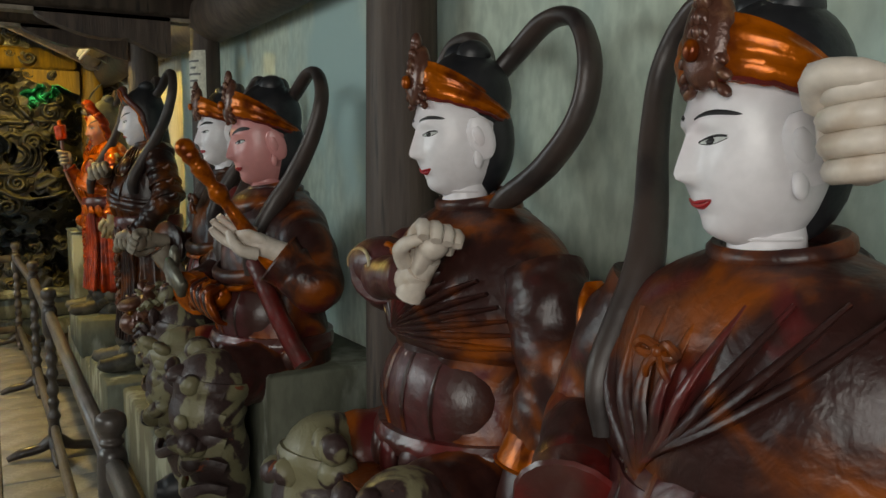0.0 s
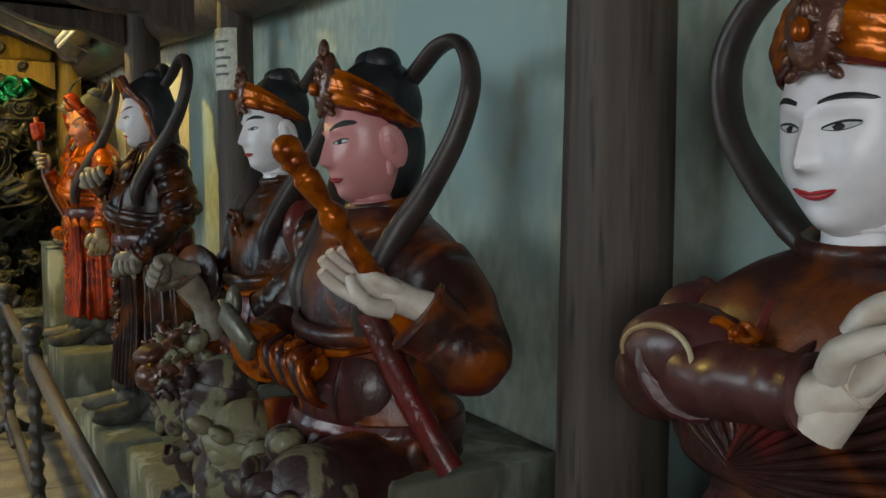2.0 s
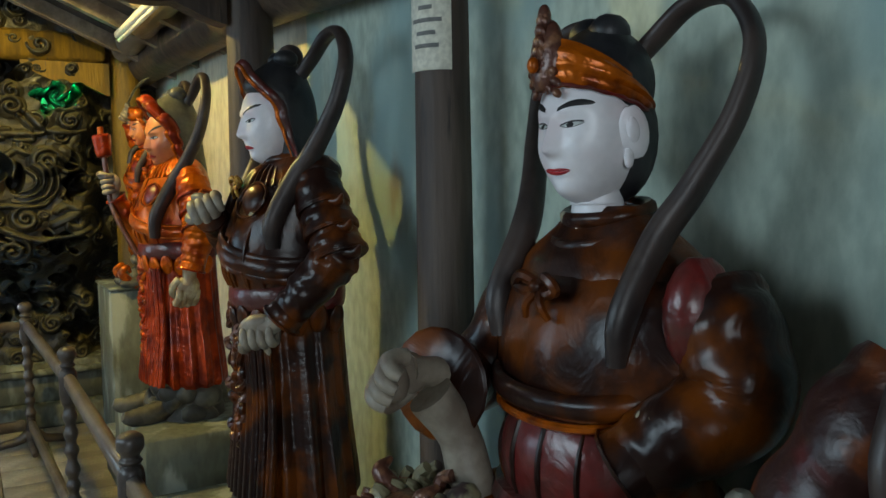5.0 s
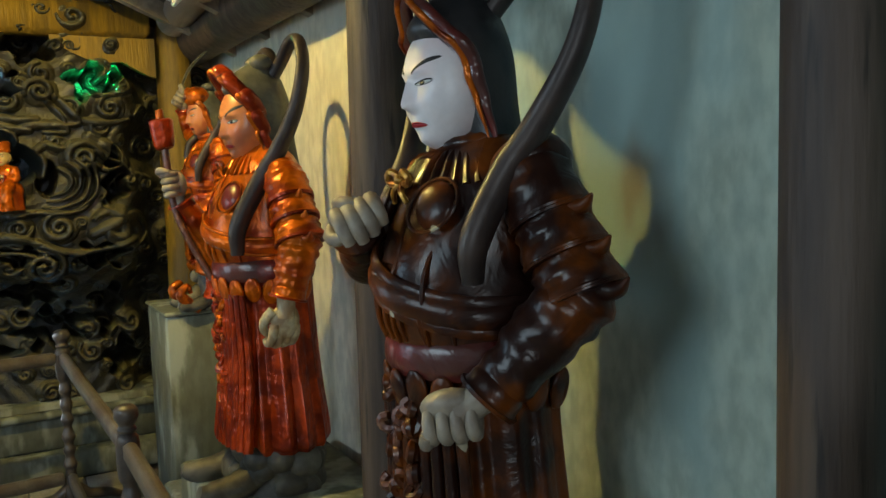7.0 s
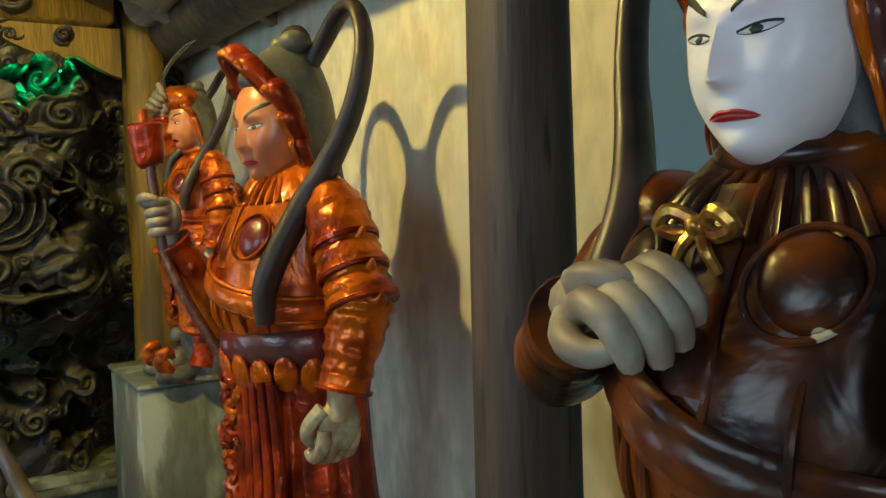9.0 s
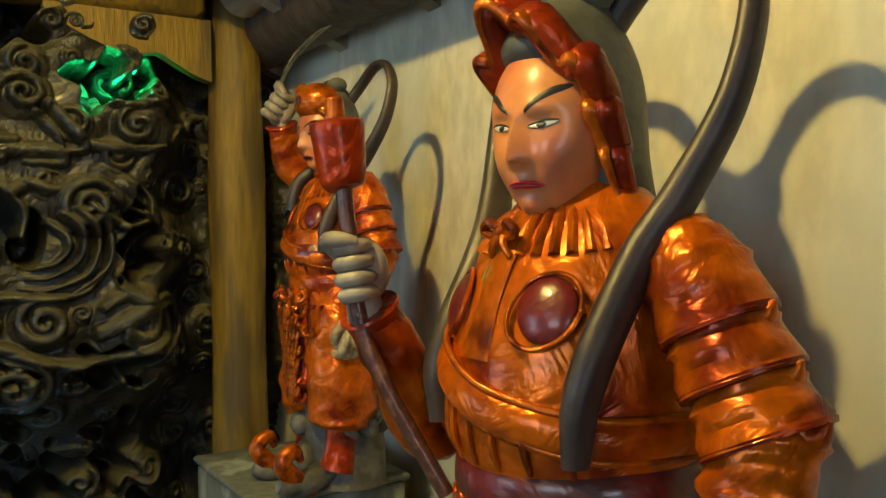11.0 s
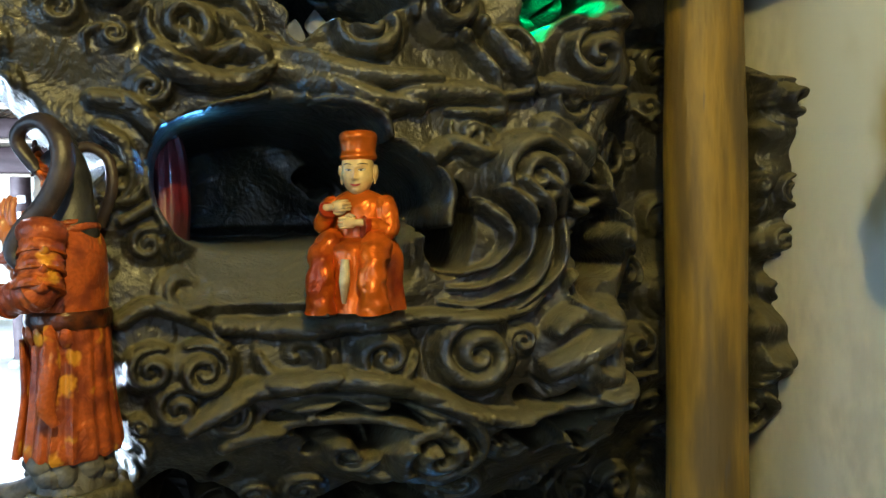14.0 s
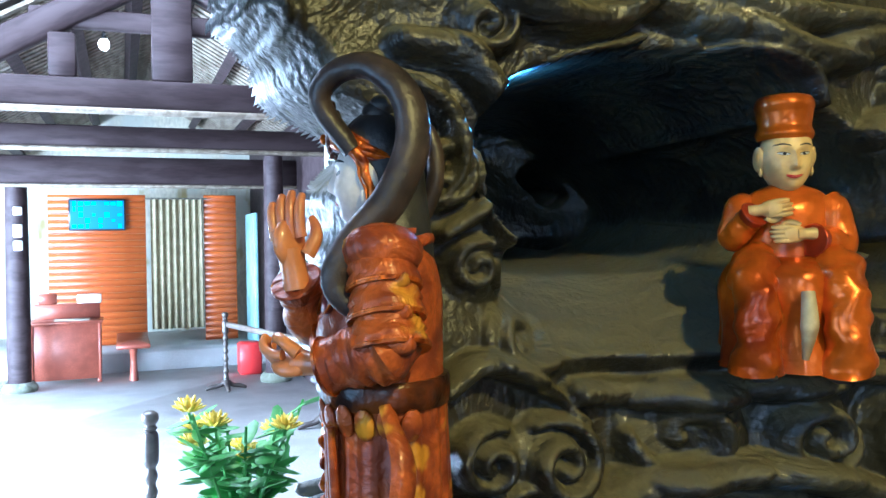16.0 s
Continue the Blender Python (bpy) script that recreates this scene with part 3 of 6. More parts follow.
def head(skin, smile=0.004, wide=1.0, open_mouth=False, moustache=False, brow_tilt=0.0, brow_thick=1.0, ears=True):
    """A head round the origin that looks along +x; about 0.26 high."""
    b = Build()
    n = 72
    rings = []
    for i in range(1, 56):
        z = -0.1345 * math.cos(math.pi * i / 56)
        a = np.linspace(0, 2 * math.pi, n, endpoint=False)
        w = head_width(z)
        s = w * np.sign(np.sin(a)) * np.abs(np.sin(a)) ** 0.95
        front = np.cos(a) > 0
        back = 0.098 * math.sqrt(max(0, 1 - (abs(z + 0.0) / 0.1355) ** 2.4)) * (1 - 0.25 * max(0, -z / 0.13))
        x = np.where(front, face_front(s, z, wide), -back * np.sqrt(np.clip(1 - (np.abs(s) / max(w, 1e-4)) ** 2, 0, 1)))
        rings.append(np.stack([x, s, np.full(n, z)], 1))
    b.rings(rings, skin)

    def patch(svals, lo, hi, material, lift):
        m = 7
        vs = []
        for s, a, c in zip(svals, lo, hi):
            for j in range(m):
                z = a + (c - a) * j / (m - 1)
                vs.append((float(face_front(s, z, wide)) + lift * (0.25 + 0.75 * math.sin(math.pi * j / (m - 1))), s, z))
        k = len(svals)
        b.add(vs, [(i * m + j, (i + 1) * m + j, (i + 1) * m + j + 1, i * m + j + 1) for i in range(k - 1) for j in range(m - 1)], material)

    for side in (-1, 1):
        u = np.linspace(0, 1, 15)
        s = side * (0.0165 + 0.042 * u)
        mid = 0.016 + 0.004 * u - 0.002
        open_ = 0.0046 * np.sin(math.pi * u) ** 0.8
        patch(s, mid - open_, mid + open_, EYEWHITE, 0.0012)
        patch(s, mid + open_ * 0.8, mid + open_ * 0.9 + 0.0028, BLACK, 0.0022)
        patch(s, mid - open_ * 1.0 - 0.0008, mid - open_ * 0.9, BLACK, 0.0018)
        v = np.linspace(-1, 1, 9)
        patch(side * (0.035 + 0.0068 * v), 0.0155 - 0.0044 * np.sqrt(1 - v * v * 0.98), 0.0155 + 0.0044 * np.sqrt(1 - v * v * 0.98), BLACK, 0.0022)
        s = side * (0.015 + 0.056 * u)
        arch = 0.041 + 0.010 * np.sin(math.pi * (0.15 + 0.75 * u)) + brow_tilt * (u - 0.3)
        th = 0.0066 * brow_thick * (1 - u) ** 0.5 * (0.35 + u) * 1.5 + 0.0006
        patch(s, arch - th * 0.5, arch + th * 0.5, BLACK, 0.0014)
        if ears:
            b.ell((-0.005, side * (head_width(-0.01) + 0.006), -0.006), (0.03, 0.011, 0.05), skin, turn=(side * -8, 12, side * -22))
            b.ell((0.004, side * (head_width(-0.01) + 0.012), -0.002), (0.013, 0.006, 0.024), skin, turn=(side * -8, 12, side * -22))
            b.ell((0.006, side * (head_width(-0.05) + 0.008), -0.05), (0.011, 0.008, 0.02), skin)
    u = np.linspace(-1, 1, 19)
    s = 0.031 * u
    line = -0.066 + smile * u * u * 1.6
    up = 0.0058 * (1 - u * u) ** 0.6 * (1 - 0.28 * np.exp(-(u / 0.16) ** 2))
    dn = 0.0078 * (1 - u * u) ** 0.7
    if open_mouth:
        patch(s * 0.8, line - 0.011 * (1 - u * u) ** 0.5, line + 0.002, BLACK, 0.002)
        patch(s, line - 0.011 * (1 - u * u) ** 0.5 - dn * 0.8, line - 0.011 * (1 - u * u) ** 0.5, LIP, 0.0035)
    else:
        patch(s, line - dn, line - 0.0004, LIP, 0.0035)
    patch(s, line, line + up, LIP, 0.003)
    if moustache:
        for side in (-1, 1):
            u = np.linspace(0, 1, 9)
            patch(side * (0.006 + 0.03 * u), -0.052 - 0.016 * u * u - 0.003 * (1 - u), -0.052 - 0.016 * u * u + 0.003 * (1 - u), BLACK, 0.003)
    return b


def join(b, other, m):
    """Adds another Build under the pose m."""
    e = np.array(m)
    v = np.array(other.v) @ e[:3, :3].T + e[:3, 3]
    for i, mm in enumerate(other.mats):
        fs = [f for f, k in zip(other.f, other.m) if k == i]
        used = sorted({q for f in fs for q in f})
        at = {q: j for j, q in enumerate(used)}
        b.add(v[used], [tuple(at[q] for q in f) for f in fs], mm)


def grip(b, wrist, along, palm, size, curl, skin, spread=0.0):
    """A carved five-part grip: along is where it points, palm where its inner side faces."""
    a = Vector(along).normalized()
    p = (Vector(palm) - a * Vector(palm).dot(a)).normalized()
    c = a.cross(p)
    w = Vector(wrist)
    at = lambda x, y, z: tuple(w + (a * x + c * y + p * z) * size)
    fat = 1.22 if curl > 60 else 1.0
    m = Matrix((a, c, p)).transposed()
    turn = [math.degrees(q) for q in m.to_euler()]
    b.ell(at(0.05, 0, 0), (0.055 * size, 0.043 * size, 0.021 * size), skin, turn)
    if curl > 60:
        b.ell(at(0.085, 0, 0.024), (0.03 * size, 0.04 * size, 0.028 * size), skin, turn)
    b.tube([at(-0.05, 0, 0), at(0.0, 0, 0), at(0.04, 0, 0)], [0.03 * size, 0.027 * size, 0.03 * size], skin, n=12)
    for i, y in enumerate((-0.033, -0.011, 0.011, 0.032)):
        l = (0.030, 0.034, 0.032, 0.026)[i]
        ang, x, z, pts = radians(curl * 0.4), 0.082, 0.0, []
        yy = y
        pts.append(at(0.06, y, 0))
        pts.append(at(x, y, z))
        for k in range(3):
            x, z = x + l * math.cos(ang), z + l * math.sin(ang)
            yy += spread * y
            pts.append(at(x, yy, z))
            ang += radians(curl * 0.55)
            l *= 0.82
        b.tube(pts, [0.0125 * size * fat, 0.0125 * size * fat, 0.012 * size * fat, 0.0115 * size * fat, 0.0085 * size * fat], skin, n=8, sub=3)
    b.tube([at(0.02, -0.035, 0.006), at(0.05, -0.054, 0.02), at(0.078, -0.05, 0.036), at(0.098, -0.03 - 0.01 * (curl < 30), 0.042)], [0.017 * size, 0.015 * size, 0.013 * size, 0.009 * size], skin, n=8, sub=3)


def fist(b, c, axis, front, r, size, skin):
    """A closed carved grip round a rod: four wrapped rolls, a thumb and the back."""
    a = Vector(axis).normalized()
    p = (Vector(front) - a * Vector(front).dot(a)).normalized()
    q = a.cross(p)
    w = Vector(c)
    at = lambda x, ang, rad: tuple(w + a * x + (p * math.cos(ang) + q * math.sin(ang)) * rad)
    for i in range(4):
        x = (i - 1.5) * 0.0235 * size
        rr = r + 0.012 * size * (1, 1.12, 1.08, 0.95)[i]
        b.tube([at(x, t, rr * (1 + 0.12 * math.cos(2.2 * t))) for t in np.linspace(-2.0, 1.9, 10)], [0.0125 * size] * 4 + [0.011 * size, 0.009 * size], skin, n=9, sub=3)
    b.tube([at(0.03 * size, -2.2, r + 0.02 * size), at(0.05 * size, -1.2, r + 0.022 * size), at(0.047 * size, -0.2, r + 0.02 * size), at(0.04 * size, 0.5, r + 0.018 * size)], [0.016 * size, 0.015 * size, 0.013 * size, 0.009 * size], skin, n=9, sub=3)
    m = Matrix((a, p, q)).transposed()
    b.ell(at(0, 2.9, r * 0.6 + 0.012 * size), (0.052 * size, 0.028 * size, 0.04 * size), skin, [math.degrees(v) for v in m.to_euler()], n=18, m=12)


def sleeve(b, shoulder, elbow, wrist, r, robe, cuff, flare=1.25, ridge=5, edge=None):
    s, e, w = (np.array(q, float) for q in (shoulder, elbow, wrist))
    b.tube([s, s * 0.6 + e * 0.4 + (0, 0, 0.01), e, e * 0.45 + w * 0.55, e * 0.1 + w * 0.9], [r * 0.9, r * 1.0, r * 0.92, r * 0.84, r * 0.74], robe, n=30, sub=12, ridge=ridge, ramp=0.02, crease=0.026)
    d = (w - e) / np.linalg.norm(w - e)
    b.tube([w - d * r * 1.0, w - d * r * 0.5, w - d * r * 0.1], [r * 0.75, r * 0.9 * flare * 0.75, r * flare * 0.72], cuff, n=18, sub=4)
    b.tube([w - d * r * 0.12, w - d * r * 0.05], [r * flare * 0.78, r * flare * 0.74], edge or cuff, n=18, sub=3)


def ribbon_loops(b, hz, hf, k, sides=(-1, 1), grow=1.0, wide=1.0, low=0.42):
    for sd in sides:
        q = lambda f, s, z: (hf + f * k, sd * s * k * wide, hz + z * k)
        if low < 0.2:
            b.tube([q(-0.05, 0.02, 0.1), q(-0.1, 0.06, 0.17), q(-0.12, 0.14, 0.225), q(-0.12, 0.235, 0.215), q(-0.11, 0.29, 0.13), q(-0.1, 0.275, 0.03), q(-0.08, 0.2, -0.06), q(-0.05, 0.12, -0.12), q(-0.03, 0.08, -0.15)],
                   [0.016 * k, 0.017 * k, 0.018 * k, 0.018 * k, 0.019 * k, 0.02 * k, 0.022 * k, 0.022 * k, 0.012 * k], RIBBON, n=12, sub=8, flat=1.45, up=(1, 0, 0))
            continue
        b.tube([q(-0.05, 0.02, 0.1), q(-0.1, 0.06, 0.17 * grow), q(-0.12, 0.14, 0.23 * grow), q(-0.12, 0.235, 0.225 * grow), q(-0.11, 0.295, 0.14 * grow), q(-0.08, 0.285, 0.02), q(-0.03, 0.235, -0.11),
                q(0.02, 0.2, -0.2), q(0.03 + 0.36 * (low - 0.25), 0.19, -0.2 - 0.6 * (low - 0.2)), q(0.01 + 0.5 * (low - 0.25), 0.18, -low)], [0.016 * k, 0.017 * k, 0.017 * k, 0.016 * k, 0.017 * k, 0.019 * k, 0.022 * k, 0.024 * k, 0.023 * k, 0.016 * k],
               RIBBON, n=12, sub=7, flat=1.45, up=(1, 0, 0))


def band_hat(b, hz, hf, k):
    """Orange wound headband with a carved crown piece, hair and a bun."""
    rings = []
    for i in range(15):
        u = i / 14
        z = 0.068 + 0.066 * u
        a = np.linspace(0, 2 * math.pi, 96, endpoint=False)
        lift = (0.028 + 0.034 * u) * np.cos(a) - 0.012 - 0.02 * u
        scal = 0.004 * np.abs(np.sin(a * 11)) * (1 - u) * (u < 0.2)
        w = 0.1 + 0.008 * math.sin(u * math.pi) + 0.0032 * abs(math.sin(u * math.pi * 3.5)) + 0.002 * np.sin(a * 2 + u * 9) - 0.012 * max(0, u - 0.6)
        f = 0.108 + 0.008 * math.sin(u * math.pi) + 0.0032 * abs(math.sin(u * math.pi * 3.5)) - 0.012 * max(0, u - 0.6)
        rings.append(np.stack([hf + k * f * np.cos(a) * np.where(np.cos(a) > 0, 1, 1.0), k * w * np.sin(a), hz + k * (z + lift - scal)], 1))
    b.rings(rings, ORANGE_BAND)
    a = np.linspace(0, 2 * math.pi, 56)
    b.tube([(hf + k * 0.108 * math.cos(t), k * 0.0975 * math.sin(t), hz + k * (0.054 + 0.03 * math.cos(t) - 0.003 * abs(math.sin(t * 7)))) for t in a], [0.0045 * k], RED_LACQUER, n=6, sub=2)
    b.ell((hf - 0.022 * k, 0, hz + 0.086 * k), (0.1 * k, 0.1 * k, 0.108 * k), HAIR, n=28, m=16)
    b.ell((hf - 0.055 * k, 0, hz - 0.01 * k), (0.075 * k, 0.09 * k, 0.125 * k), HAIR, n=20, m=12)
    for s in (-1, 1):
        b.ell((hf - 0.02 * k, s * 0.027 * k, hz + 0.178 * k), (0.042 * k, 0.036 * k, 0.036 * k), HAIR, turn=(s * -18, 0, 0))
    # crown piece
    for i in range(7):
        for j in range(-2, 3):
            u = i / 6
            wd = 0.014 * (1 - 0.55 * u) * (1 + 0.3 * math.sin(u * 6))
            if abs(j) == 2 and i > 4:
                continue
            b.ell((hf + k * (0.112 + 0.01 * math.sin(u * 3) - 0.002 * j * j), k * j * wd, hz + k * (0.078 + 0.118 * u + 0.006 * (j % 2) - 0.006 * abs(j))), (0.009 * k, 0.0075 * k, 0.0125 * k), CROWN, turn=(j * 25, 20 * (i % 2), 0), n=9, m=6)
    b.ell((hf + k * 0.104, 0, hz + k * 0.132), (0.022 * k, 0.04 * k, 0.066 * k), CROWN, turn=(0, -8, 0), n=20, m=14)
    b.ell((hf + k * 0.108, 0, hz + k * 0.2), (0.012 * k, 0.014 * k, 0.024 * k), CROWN)
    b.ell((hf + k * 0.134, 0, hz + k * 0.115), (0.01 * k, 0.012 * k, 0.015 * k), ORANGE_BAND)


def hood(b, hz, hf, k, outer, trim, peak=0.03, ruffle=0.004, border=0.02):
    """A cowl that leaves the face free, with a ruffled border."""
    b.loft([(hz - 0.27 * k, 0.06 * k, 0.17 * k, 0.13 * k, hf - 0.03 * k, 0), (hz - 0.18 * k, 0.03 * k, 0.125 * k, 0.13 * k, hf - 0.03 * k, 0), (hz - 0.06 * k, 0.035 * k, 0.1 * k, 0.125 * k, hf - 0.02 * k, 0),
            (hz + 0.05 * k, 0.07 * k, 0.098 * k, 0.12 * k, hf - 0.015 * k, 0), (hz + 0.11 * k, 0.112 * k, 0.086 * k, 0.11 * k, hf - 0.01 * k, 0), (hz + 0.16 * k, 0.08 * k, 0.055 * k, 0.085 * k, hf - 0.015 * k, 0),
            (hz + 0.2 * k, 0.035 * k, 0.03 * k, 0.04 * k, hf - 0.03 * k, 0)], outer, n=40, sub=5, folds=7, amp=0.012)
    for sd in (-1, 1):
        b.ell((hf - 0.03 * k, sd * 0.03 * k, hz + 0.2 * k), (0.04 * k, 0.033 * k, 0.03 * k), outer)
    for r, m, o in ((border, trim, 0.0), (0.4 * border, ORANGE_BAND, 0.8 * border)):
        pts = []
        for i in range(61):
            t = -1 + 2 * i / 60
            a = abs(t)
            wave = ruffle * math.sin(i * 0.95) * (1.4 - a)
            z = 0.132 - 0.25 * max(0, a - 0.12) ** 1.1 - 0.03 * a
            side = 0.098 * math.sin(min(1, a / 0.42) * math.pi / 2) + 0.012 * max(0, a - 0.62) / 0.38
            f = 0.1 - 0.078 * min(1, a / 0.42) ** 1.5 + o + wave - 0.05 * max(0, a - 0.42) / 0.58
            pts.append((hf + f * k, math.copysign(side, t) * k * (1 + wave * 4), hz + (z + wave + peak * math.exp(-(t / 0.1) ** 2)) * k))
        b.tube(pts, [r * k * 0.3] + [r * k] * 4 + [r * k * 0.3], m, n=10, sub=2, flat=0.75)


def neck(b, skin, z, f, k):
    b.tube([(f - 0.02 * k, 0, z - 0.2 * k), (f - 0.015 * k, 0, z - 0.13 * k), (f - 0.012 * k, 0, z - 0.06 * k)], [0.062 * k, 0.05 * k, 0.05 * k], skin, n=20)
    for q in (-0.118, -0.142):
        b.tube([(f - 0.012 * k + 0.051 * k * math.cos(t), 0.051 * k * math.sin(t), z + q * k) for t in np.linspace(-1.7, 1.7, 12)], [0.003 * k], skin, n=6, sub=2)


def collar(b, z, f, k, m, rows=3, drop=0.05, r=0.07):
    for i in range(rows):
        rr = r + 0.017 * i
        b.tube([(f - 0.02 + rr * 1.05 * math.cos(t) * k, rr * 1.25 * k * math.sin(t), z - k * (drop * i * 0.45 + 0.028 * (0.5 + 0.5 * math.cos(t)) * (1 + i))) for t in np.linspace(-math.pi, math.pi, 30)], [0.013 * k], m, n=8, sub=2, flat=1.3)


def bow(b, c, k, m):
    for sd in (-1, 1):
        b.tube([c, (c[0] + 0.02 * k, c[1] + sd * 0.035 * k, c[2] + 0.02 * k), (c[0] + 0.015 * k, c[1] + sd * 0.06 * k, c[2]), (c[0] + 0.01 * k, c[1] + sd * 0.03 * k, c[2] - 0.012 * k), c], [0.011 * k], m, n=7, sub=4)
        b.tube([c, (c[0] + 0.02 * k, c[1] + sd * 0.02 * k, c[2] - 0.03 * k), (c[0] + 0.012 * k, c[1] + sd * 0.035 * k, c[2] - 0.06 * k)], [0.011 * k, 0.007 * k], m, n=7, sub=4)
    b.ell((c[0] + 0.014 * k, c[1], c[2]), (0.014 * k, 0.014 * k, 0.014 * k), m)


def peel_lumps(b, c, spread, count, size, m, seed):
    rnd = random.Random(seed)
    for _ in range(count):
        p = [c[i] + spread[i] * rnd.uniform(-1, 1) for i in range(3)]
        b.ell(p, [size * rnd.uniform(0.6, 1.25) for _ in range(3)], m, turn=(rnd.uniform(0, 180), rnd.uniform(0, 180), 0), n=10, m=7)


def seated(hz=0.72, robe=BROWN_ROBE, cape=True, knees=PEEL, skirt=MAROON, sash=RED_LACQUER, seed=1, legs=True, fan=True):
    """Torso, cape, lap and legs of a statue that sits on the plane z = 0 and faces +x; its boots stand at z = -0.54."""
    b = Build()
    t = hz - 0.72
    b.loft([(-0.01, 0.17, 0.25, 0.17), (0.1, 0.19, 0.235, 0.16), (0.22, 0.185, 0.205, 0.14), (0.36 + t, 0.17, 0.215, 0.14), (0.46 + t, 0.14, 0.225, 0.13), (0.53 + t, 0.1, 0.17, 0.1), (0.575 + t, 0.07, 0.085, 0.075)], robe, n=64, sub=6, folds=9, amp=0.02, twist=4, hem=-1)
    if cape:
        b.loft([(0.59 + t, 0.068, 0.08, 0.075), (0.55 + t, 0.115, 0.18, 0.11), (0.49 + t, 0.15, 0.262, 0.15), (0.4 + t, 0.178, 0.29, 0.165), (0.3 + t, 0.185, 0.287, 0.165), (0.27 + t, 0.165, 0.265, 0.15)], robe, n=80, sub=6, folds=11, amp=0.017, twist=2.5)
    # gathered folds that fan out from the waist over one side, and red-edged lapels
    hug = lambda q, rf=0.186, rs=0.3: rf * math.sqrt(max(0.02, 1 - (q / rs) ** 2)) - 0.005
    for i in range(11 if fan is True else 0):
        u = i / 10
        s1, z1 = 0.05 + 0.225 * math.sin(u * 1.5), 0.53 + t - 0.22 * u ** 1.3
        pts = [((hug(s1 * v - 0.09 * (1 - v)) if v < 0.8 or z1 < 0.45 + t else hug(s1 * v) * 0.8) * (1 - 0.32 * max(0, (0.27 + (z1 - 0.27) * v - 0.42 - t) / 0.12)), s1 * v - 0.09 * (1 - v), 0.3 + (z1 - 0.3) * v) for v in np.linspace(0, 1, 7)]
        b.tube(pts, [0.004, 0.012, 0.017, 0.016, 0.008], sash if i == 0 else robe, n=10, sub=4, flat=0.5)
    for i in range(5 if fan is True else 0):
        u = i / 4
        s1, z1 = -0.06 - 0.2 * u, 0.52 + t - 0.14 * u
        pts = [(hug(s1 * v - 0.06 * (1 - v)) * (1 - 0.32 * max(0, (0.26 + (z1 - 0.26) * v - 0.42 - t) / 0.12)), s1 * v - 0.06 * (1 - v), 0.3 + (z1 - 0.3) * v) for v in np.linspace(0, 1, 7)]
        b.tube(pts, [0.004, 0.009, 0.01, 0.006], sash if i == 0 else robe, n=8, sub=4, flat=0.8)
    if not fan:
        b.tube([(0.02, 0.25, 0.34 + t), (0.16, 0.16, 0.3 + t), (0.2, 0.0, 0.29 + t), (0.16, -0.16, 0.3 + t), (0.02, -0.25, 0.34 + t)], [0.018], robe, n=9, flat=1.4, sub=8)
        b.tube([(0.02, 0.24, 0.31 + t), (0.165, 0.15, 0.265 + t), (0.205, 0.0, 0.255 + t), (0.165, -0.15, 0.265 + t), (0.02, -0.24, 0.31 + t)], [0.009], ORANGE_BAND, n=7, sub=8)
    # belly panel, belt, petals
    b.ell((0.075, 0, 0.16), (0.14, 0.195, 0.17), skirt, n=30, m=18)
    for q in (-0.12, -0.04, 0.04, 0.12):
        b.tube([(0.075 + 0.141 * math.sqrt(max(0.02, 1 - (q / 0.195) ** 2 - (z / 0.17) ** 2)), q * (1 - 0.15 * abs(z) / 0.17), 0.16 + z) for z in (-0.09, -0.04, 0.02, 0.08, 0.11)], [0.004, 0.006, 0.004], robe, n=6, sub=4)
    b.loft([(0.05, 0.225, 0.25, 0.18), (0.075, 0.235, 0.255, 0.18), (0.1, 0.225, 0.245, 0.18)], sash, n=48)
    for i in range(9):
        a = radians(-80 + 20 * i)
        b.ell((0.225 * math.cos(a), 0.245 * math.sin(a), 0.035), (0.018, 0.038, 0.045), skirt if i % 2 else robe, turn=(0, 0, math.degrees(a)))
    if legs:
        for sd in (-1, 1):
            b.tube([(-0.02, sd * 0.12, 0.0), (0.15, sd * 0.17, -0.01), (0.27, sd * 0.21, -0.02)], [0.11, 0.105, 0.1], robe, n=22, sub=8, ridge=3, ramp=0.03)
            b.tube([(0.28, sd * 0.21, 0.0), (0.3, sd * 0.21, -0.12), (0.27, sd * 0.2, -0.3), (0.26, sd * 0.2, -0.47)], [0.12, 0.115, 0.1, 0.078], knees, n=20, sub=8, ridge=4, ramp=0.05)
            b.ell((0.285, sd * 0.21, -0.02), (0.112, 0.112, 0.11), knees, n=22, m=14)
            b.tube([(0.22, sd * 0.2, -0.47), (0.28, sd * 0.205, -0.485), (0.36, sd * 0.21, -0.5), (0.4, sd * 0.21, -0.495)], [0.06, 0.062, 0.05, 0.03], HAIR, n=14)
            for i in range(5):
                b.tube([(0.27 + 0.115 * math.cos(q), sd * 0.21 + 0.115 * math.sin(q), -0.04 - 0.075 * i - 0.02 * math.cos(3 * q)) for q in np.linspace(-1.5, 1.5, 9)], [0.012], knees, n=7, sub=3, flat=1.6)
            peel_lumps(b, (0.37, sd * 0.21, -0.1), (0.03, 0.09, 0.14), 16, 0.034, knees, seed + sd)
        b.loft([(-0.5, 0.06, 0.1, 0.03, 0.24), (-0.25, 0.07, 0.12, 0.03, 0.24), (0.0, 0.1, 0.15, 0.05, 0.22)], robe, n=40, folds=9, amp=0.06, twist=1, hem=-1)
        peel_lumps(b, (0.31, 0, -0.12), (0.03, 0.1, 0.2), 16, 0.04, knees, seed + 5)
    else:
        b.loft([(-0.02, 0.3, 0.3, 0.16), (0.06, 0.3, 0.29, 0.16), (0.12, 0.2, 0.25, 0.15)], skirt, n=50, folds=9, amp=0.03)
    return b


